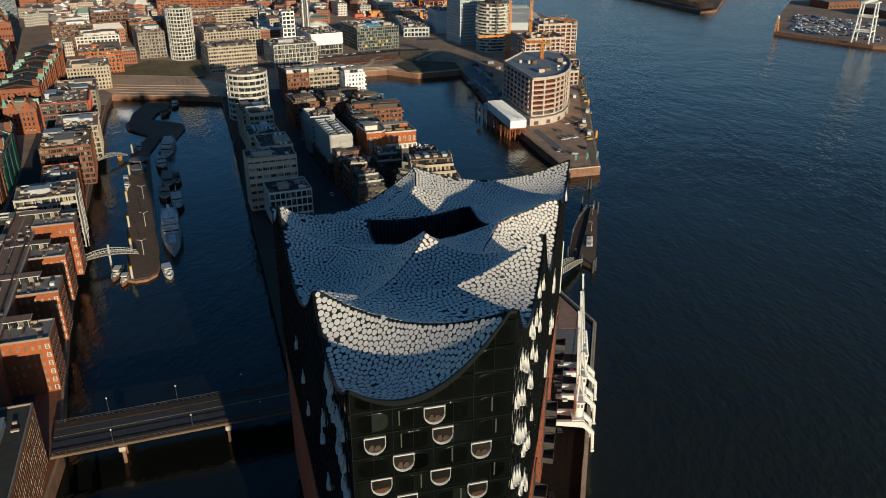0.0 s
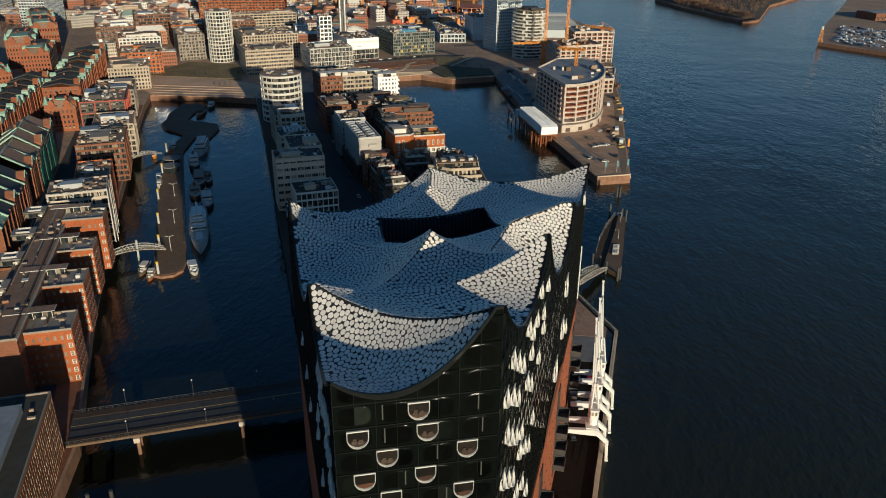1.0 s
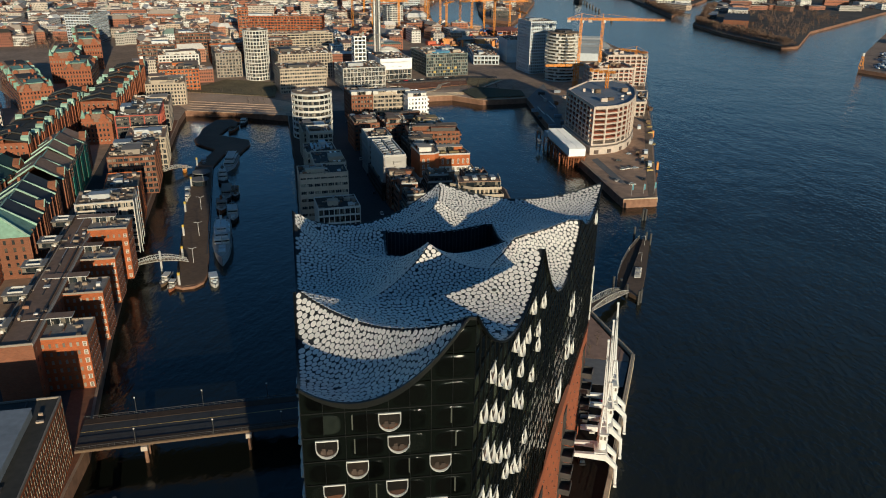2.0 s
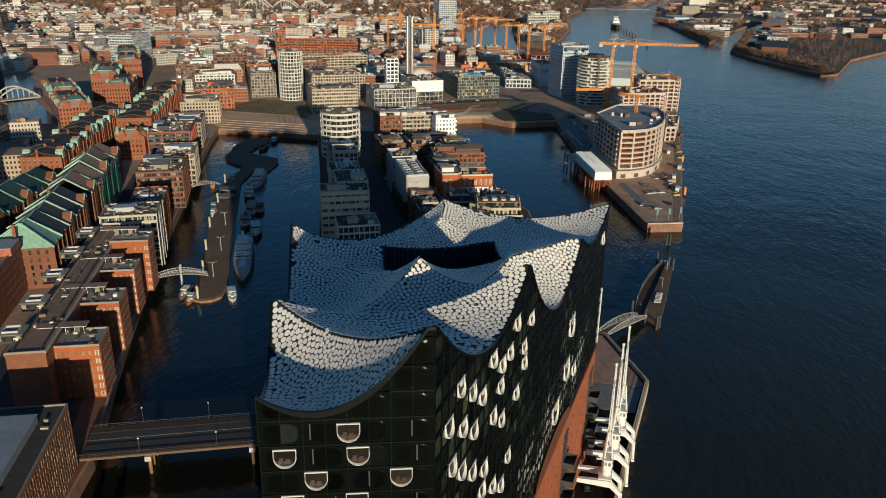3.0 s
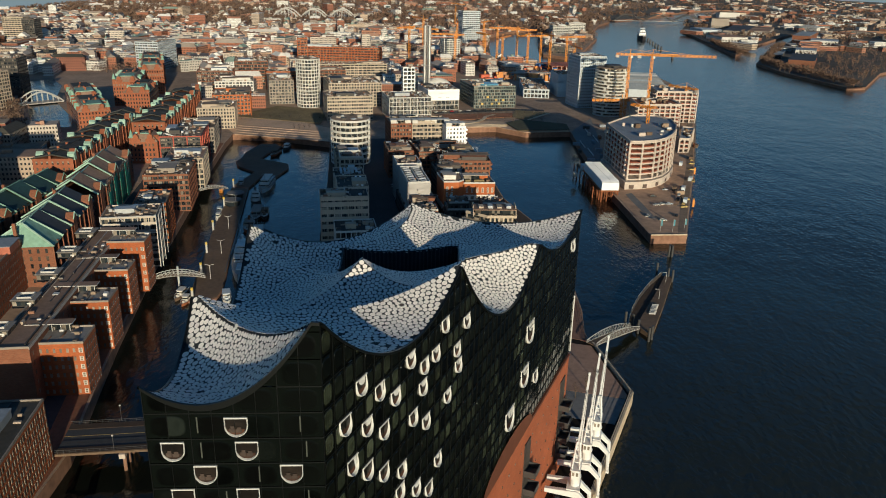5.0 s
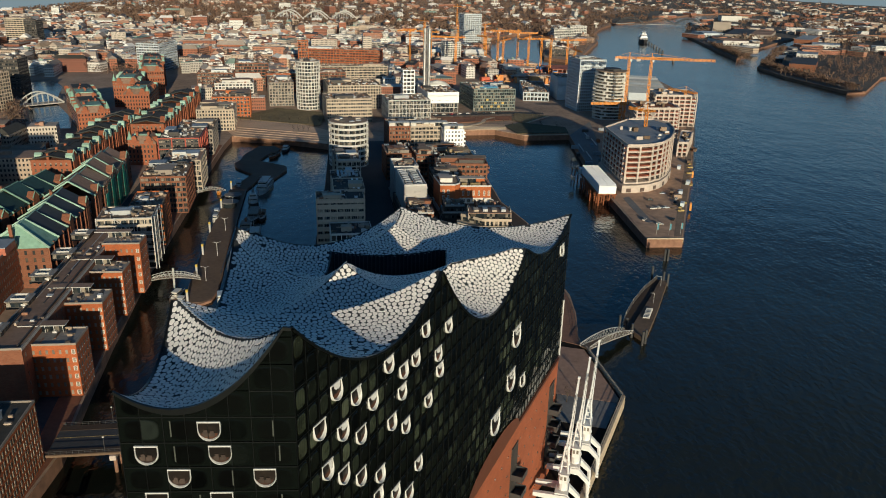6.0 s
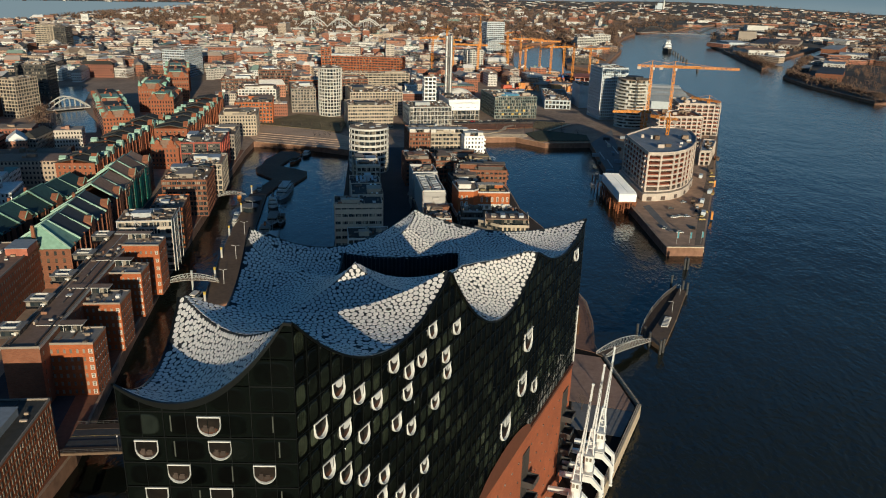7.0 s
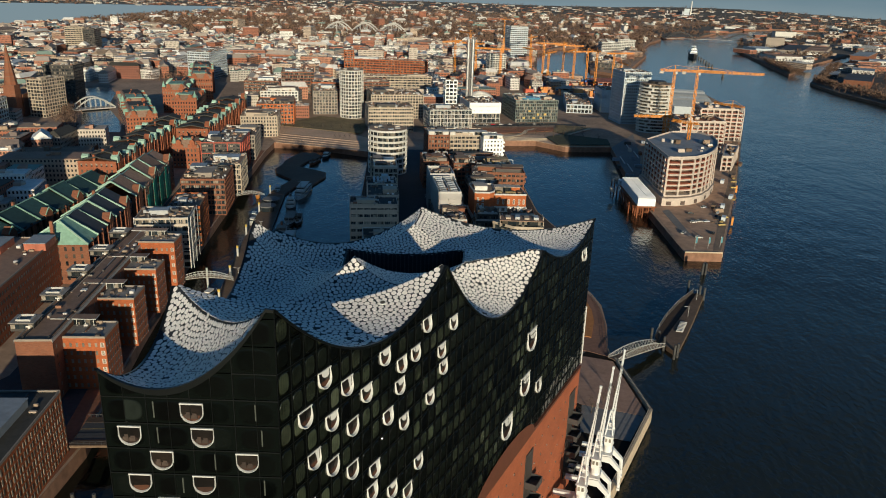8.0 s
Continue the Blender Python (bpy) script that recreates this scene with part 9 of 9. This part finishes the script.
for _ in range(900):
    y = rnd.uniform(1700, 4700)
    x = rnd.uniform(0.02, 0.62) * y
    if not (inside(SOUTH_BANK, x, y) or inside(MOLE, x, y) or inside(FAR_BANK, x, y)) or crowded(x, y, 12):
        continue
    cells.setdefault((int(x // 60), int(y // 60)), []).append((x, y, 14))
    w, d, h = rnd.uniform(10, 30), rnd.uniform(14, 60), rnd.uniform(5, 12)
    a = rnd.choice([10, 100, 40]) + rnd.uniform(-5, 5)
    walls.box(x, y, 4, 4 + h, w, d, a, False)
    roofs.box(x, y, 3.7 + h, 4.4 + h, w - 0.6, d - 0.6, a, False)
tagged(part("far_city", walls, far_wall), "brick, stone and white buildings of the far city", "city", kind="stuff")
tagged(part("far_city_roofs", roofs, far_roof), "flat and pitched roofs of the far city", "city", kind="stuff")


# ---- bare trees and far woods ----
def bare_tree(mesh, x, y, z, h, n, rng):
    """A winter tree: a short tapered trunk and a ragged crown of small twig clumps."""
    mesh.tube((x, y, z), (x, y, z + h * 0.55), h * 0.03, 4, h * 0.012)
    for _ in range(n):
        a, b, r = rng.uniform(0, 6.283), rng.uniform(-0.9, 1.0), rng.uniform(0.3, 1.0)
        c = Vector((x + math.cos(a) * h * 0.32 * r, y + math.sin(a) * h * 0.32 * r, z + h * 0.62 + b * h * 0.33 * (1.1 - r * 0.5)))
        s = h * (rng.uniform(0.07, 0.15) if n > 9 else rng.uniform(0.22, 0.42))
        p = [c + Vector((rng.uniform(-s, s), rng.uniform(-s, s), rng.uniform(-s, s))) for _ in range(3)]
        mesh.face(p)


rt = random.Random(9)
trees = Mesh()
for outline, n, near in ((MOLE, 900, False), (SOUTH_BANK, 2600, False), (FAR_BANK, 900, False)):
    k = 0
    for _ in range(20000):
        y = rt.uniform(1170, 4700)
        x = rt.uniform(-140 if outline is FAR_BANK else 100, 0.62 * y)
        if inside(outline, x, y) and noise.noise((x * 0.006, y * 0.004, 2)) > -0.02 and not crowded(x, y, 4):
            bare_tree(trees, x, y, 4.5, rt.uniform(8, 14), 14 if y < 2000 else 7, rt)
            k += 1
            if k >= n:
                break
for k in range(760):
    u = rt.random()
    if k % 3 == 0:
        x, y = 201 + (166 - 201) * u, 1577 + (1842 - 1577) * u
    elif k % 3 == 1:
        x, y = 223 + (309 - 223) * u, 1447 + (1177 - 1447) * u
    else:
        x, y = 305 + (223 - 305) * u, 1835 + (1447 - 1835) * u
    bare_tree(trees, x + rt.uniform(3, 22), y + rt.uniform(2, 10), 4.0, rt.uniform(6, 13), 30, rt)
for _ in range(45000):
    y = 900 + 3900 * rt.random()
    x = rt.uniform(-0.86, 0.05) * (y + 100)
    if inside(MAINLAND, x, y) and not crowded(x, y, 5) and not any(inside(o, x, y) for o in WATERS) and (y > 1400 or x < -600) and (y > 1900 or noise.noise((x * 0.0022, y * 0.0016, 5.0)) > -0.25):
        bare_tree(trees, x, y, QUAY, rt.uniform(8, 15) * (1.0 if y < 2600 else 0.7), 6 if y > 1800 else 12, rt)
for k in range(110):
    u = rt.random()
    x, y = (-481 - 91 * u, 568 + 100 * u) if k % 2 else (-572 - 100 * u, 668 + 110 * u)
    bare_tree(trees, x - rt.uniform(2, 22), y - rt.uniform(0, 14), QUAY, rt.uniform(8, 13), 22, rt)
tagged(part("winter_woods", trees, M_WOODS), "brown bare winter trees and scrub of the distance", "trees", kind="stuff")
street_trees = [(-150 + 11 * k, 757 + 5.5 * k) for k in range(6)] + [(-84 + 8 * k, 786 + 3 * k) for k in range(4)] + [(-80 + 14 * k, 742 + 3 * k) for k in range(4)] + [(-330 + 9 * k, 668 + 2.5 * k) for k in range(9)] + [(-118 + 9 * k, 752 + 1.0 * k) for k in range(8)] + [(-262 + 4 * k, 640 + 2 * k) for k in range(4)] + [(20 + 3 * k, 232 + 7 * k) for k in range(5)]
for x, y in street_trees:
    t = thing("bare_tree", pose(x, y, QUAY), "small bare winter tree on the paving", "tree", "street trees")
    m = Mesh()
    m.tube((0, 0, 0), (0, 0, 3.4), 0.16, 6, 0.09)
    for k in range(7):
        a = k * 0.9
        m.tube((0, 0, 2.2 + 0.2 * k), (math.cos(a) * 1.4, math.sin(a) * 1.4, 4.6 + 0.2 * k), 0.07, 4, 0.02)
    part("trunk", m, M_TREE, t)
    m = Mesh()
    for _ in range(70):
        a, r, b = rt.uniform(0, 6.283), rt.uniform(0.2, 1.9), rt.uniform(3.2, 6.8)
        c = Vector((math.cos(a) * r, math.sin(a) * r, b))
        d = Vector((rt.uniform(-0.5, 0.5), rt.uniform(-0.5, 0.5), rt.uniform(0.1, 0.7)))
        m.tube(c, c + d, 0.025, 3, 0.01)
    part("twigs", m, M_TREE, t)


# ---- building site behind the basin and dark forecourt of the brick offices ----
patch("site_pit", [(-178, 1050), (-60, 1075), (-40, 1235), (-190, 1240)], QUAY + 0.15, M_SITE, "brown churned ground of a large building site", "ground")
patch("forecourt", [(-170, 60), (-97, 62), (-106, 120), (-121, 171), (-137, 203), (-150, 232), (-172, 232), (-178, 150)], QUAY + 0.08, M_ASPHALT, "dark asphalt forecourt of the brick offices", "road")
block("exhibition_hall", "long low grey hall beside the building site", -92, 960, 30, 100, 12, 15, M_SHIPGREY, 5.0, 5.0, 4)
rs = random.Random(77)
site = Mesh()
for k in range(520):
    x, y = rs.uniform(-178, -48), rs.uniform(1055, 1228)
    w, d = rs.choice([(2.4, 6), (2.4, 6), (6, 2.4), (1, 8), (4, 4), (9, 12)])
    site.box(x, y, QUAY, QUAY + rs.choice([0.8, 2.5, 2.6, 5.0, 1.2, 8.0]), w, d, 28 + rs.choice([0, 90]) + rs.uniform(-6, 6), False)
site_mix = palette("site_stores", [(0.5, 0.12, 0.06), (0.62, 0.24, 0.06), (0.07, 0.14, 0.34), (0.55, 0.5, 0.44), (0.4, 0.2, 0.1), (0.48, 0.36, 0.25), (0.6, 0.3, 0.1), (0.3, 0.14, 0.08)], 0.8)
tagged(part("site_stores", site, site_mix), "red, blue and orange containers and formwork on a building site", "containers", kind="stuff")
for x, y, w, d, z, mat, label in ((-120, 1100, 60, 30, 12, M_PALECONC, "low concrete carcass on the building site"), (-84, 1180, 44, 50, 16, M_REDBOARD, "red boarded carcass on the building site"), (-150, 1180, 36, 60, 14, M_PALECONC, "low concrete carcass on the building site")):
    t = thing("site_carcass", pose(x, y, QUAY, 0, 0, 28), label, "building", "site carcasses")
    for f in range(3):
        m = Mesh()
        m.box(0, 0, f * (z - 5) / 2.2, f * (z - 5) / 2.2 + 0.6, w, d)
        part("floor_slab", m, mat, t)
    for i in range(7):
        for side in (-1, 1):
            m = Mesh()
            m.box(-w / 2 + 0.6 + (w - 1.2) * i / 6, side * (d / 2 - 0.6), 0, (z - 5) * 0.92, 0.8, 0.8)
            part("column", m, M_PALECONC, t)

# ---- stores, kerbs and tracks on the quay tip ----
rs = random.Random(31)
for k in range(26):
    x, y = rs.choice([(rs.uniform(66, 74), rs.uniform(500, 545)), (rs.uniform(70, 82), rs.uniform(560, 660)), (rs.uniform(78, 90), rs.uniform(660, 790))])
    kind = rs.choice(["site_container", "timber_stack", "pallet_stack"])
    t = thing(kind, pose(x, y, QUAY + 0.1, 0, 0, rs.choice([80, 84, -8, 30])), {"site_container": "painted steel site container on the sandy quay", "timber_stack": "stack of timber on the sandy quay", "pallet_stack": "low stack of pallets on the sandy quay"}[kind], kind.replace("_", " "), "site stores on the quay")
    m = Mesh()
    if kind == "site_container":
        m = ribbed_box(6.0, 2.4, 0.15, 2.6)
        part("body", m, rs.choice([M_SHIPGREY, M_RUST, M_ROOF, M_WOOD]), t)
    elif kind == "timber_stack":
        for i in range(5):
            m.box(0, -0.8 + 0.4 * i, 0, 0.5 + 0.2 * (i % 2), 4.5, 0.34)
        part("timber", m, M_YELLOW, t)
    else:
        for i in range(4):
            m.box(0, 0, 0.16 * i, 0.16 * i + 0.1, 1.3, 2.6)
        part("pallet", m, M_WOOD, t)
for name, outline, mat, label in (("quay_road", [(66, 447), (70.3, 448), (75, 520), (82, 618), (92, 860), (87, 862), (77, 620), (70, 522)], M_ROOF, "worn grey-brown quay road along the river"),
                                  ("quay_path", [(34, 520), (40, 500), (50, 470), (54, 471), (45, 502), (38, 525)], M_PAVEGREY, "grey concrete path across the quay tip")):
    patch(name, outline, QUAY + 0.16, mat, label, "road")

# ---- dark paved quay edges round the basins ----
for outline, mat, label in (([(-61, 207), (-27, 106), (-18, 68), (-10, 72), (-48, 177), (-44, 200)], M_ASPHALT, "dark asphalt quay beside the hall"),
                            ([(-61, 210), (-47, 214), (-76, 293), (-110, 381), (-150, 488), (-200, 609), (-213, 605), (-165, 483), (-125, 376), (-91, 288)], M_DECKING, "dark paved quay along the museum harbour"),
                            ([(-1, 373), (-11, 412), (-19, 444), (-43, 484), (-72, 562), (-115, 675), (-126, 672), (-83, 558), (-55, 480), (-30, 440), (-22, 410), (-12, 372)], M_DECKING, "dark timber promenade along the basin"),
                            ([(-96, 64), (-105, 120), (-120, 171), (-136, 203), (-154, 240), (-189, 317), (-228, 412), (-264, 496), (-294, 571), (-303, 568), (-272, 494), (-236, 410), (-196, 314), (-161, 238), (-143, 200), (-127, 168), (-112, 120), (-103, 62)], M_BRICKPAVE, "red-brown brick quay edge below the offices")):
    patch("quay_edge", outline, QUAY + 0.18, mat, label)

# ---- viaduct of the harbour railway along the warehouses ----
via = thing("railway_viaduct", Matrix.Identity(4), "long brick railway viaduct beside the warehouses", "viaduct")
VIA = [(-352, 330), (-382, 387), (-388, 425), (-398, 470), (-425, 530)]
for a, b in zip(VIA, VIA[1:]):
    m = Mesh()
    beam(m, a, b, QUAY, QUAY + 5.5, 9)
    part("viaduct_wall", m, M_BRICK2, via)
    m = Mesh()
    beam(m, a, b, QUAY + 5.5, QUAY + 5.7, 8)
    part("track_bed", m, M_ROOF, via)

# ---- hazy winter sky low over the horizon ----
sky_mat = bpy.data.materials.new("hazy_sky")
sky_mat.use_nodes = True
n, l = sky_mat.node_tree.nodes, sky_mat.node_tree.links
n.remove(n["Principled BSDF"])
glow, ramp, pos, sep, cloud, lift = (n.new(k) for k in ("ShaderNodeEmission", "ShaderNodeValToRGB", "ShaderNodeNewGeometry", "ShaderNodeSeparateXYZ", "ShaderNodeTexNoise", "ShaderNodeMapRange"))
squash = n.new("ShaderNodeMapping")
squash.inputs["Scale"].default_value = (1, 1, 6)
l.new(pos.outputs["Position"], sep.inputs[0])
l.new(pos.outputs["Position"], squash.inputs["Vector"])
l.new(squash.outputs["Vector"], cloud.inputs["Vector"])
cloud.inputs["Scale"].default_value, cloud.inputs["Detail"].default_value = 0.0016, 5.0
mixz = n.new("ShaderNodeMath")
mixz.operation = "MULTIPLY_ADD"
mixz.inputs[1].default_value = 110.0
l.new(cloud.outputs["Fac"], mixz.inputs[0])
l.new(sep.outputs["Z"], mixz.inputs[2])
lift.inputs["From Min"].default_value, lift.inputs["From Max"].default_value = -60.0, 700.0
l.new(mixz.outputs[0], lift.inputs["Value"])
l.new(lift.outputs["Result"], ramp.inputs["Fac"])
e = ramp.color_ramp.elements
e[0].position, e[0].color = 0.0, (0.25, 0.265, 0.26, 1)
e[1].position, e[1].color = 1.0, (0.30, 0.42, 0.50, 1)
for p, c in ((0.22, (0.24, 0.262, 0.262)), (0.36, (0.165, 0.205, 0.225)), (0.46, (0.20, 0.25, 0.28)), (0.6, (0.29, 0.38, 0.45))):
    e.new(p).color = rgb(c)
l.new(ramp.outputs["Color"], glow.inputs["Color"])
l.new(glow.outputs[0], n["Material Output"].inputs["Surface"])
bd = Mesh()
for i in range(48):
    a0, a1 = radians(20 + 130 * i / 48), radians(20 + 130 * (i + 1) / 48)
    bd.face([(20 + 4780 * math.cos(a), 4780 * math.sin(a), z) for a, z in ((a0, -300), (a1, -300), (a1, 700), (a0, 700))])
tagged(part("backdrop", bd, sky_mat), "hazy blue-grey winter sky low over the horizon", "sky", kind="structure")
# wooded, thinly settled rise at the end of the plain
M_RISE = material("far_wood_ground", (0.085, 0.072, 0.062), 0.95, vary=0.6, grain=0.03, blotch=0.006, bump=0.0)
def rise(a, u):
    """A place on the rise: bearing a, and u from its foot to its crest."""
    h = 8 + 30 * math.exp(-((a + 2) / 14) ** 2) + 34 * math.exp(-((a - 17) / 9) ** 2) + 14 * max(0.0, min(1.0, (a - 10) / 12))
    far = 4150 + 560 * u
    return 40 + far * math.sin(radians(a - 17)), far * math.cos(radians(a - 17)), 5.2 + u * h + 3.0 * u * noise.noise((a * 0.5, u * 3, 0))


m = Mesh()
for i in range(176):
    for k in range(6):
        m.face([rise(-38 + 0.5 * i, k / 6), rise(-37.5 + 0.5 * i, k / 6), rise(-37.5 + 0.5 * i, (k + 1) / 6), rise(-38 + 0.5 * i, (k + 1) / 6)])
tagged(part("backdrop_rise", m, M_RISE), "hazy wooded rise on the horizon", "hills", kind="structure")
rr = random.Random(31)
farms, grove = Mesh(), Mesh()
for _ in range(1100):
    x, y, z = rise(rr.uniform(-38, 50), rr.uniform(0.02, 0.9))
    farms.box(x, y, z - 3, z + rr.uniform(2.0, 5.5), rr.uniform(8, 34), rr.uniform(8, 20), rr.uniform(-20, 20), False)
for _ in range(7000):
    a, u = rr.uniform(-38, 50), rr.random()
    if noise.noise((a * 0.35, u * 5, 8)) > -0.12:
        x, y, z = rise(a, u)
        bare_tree(grove, x, y, z - 1, rr.uniform(6, 12), 5, rr)
tagged(part("far_suburb", farms, far_wall), "pale and red houses scattered over the far plain", "houses", kind="stuff")
tagged(part("far_grove", grove, M_WOODS), "brown bare woods of the far plain", "trees", kind="stuff")
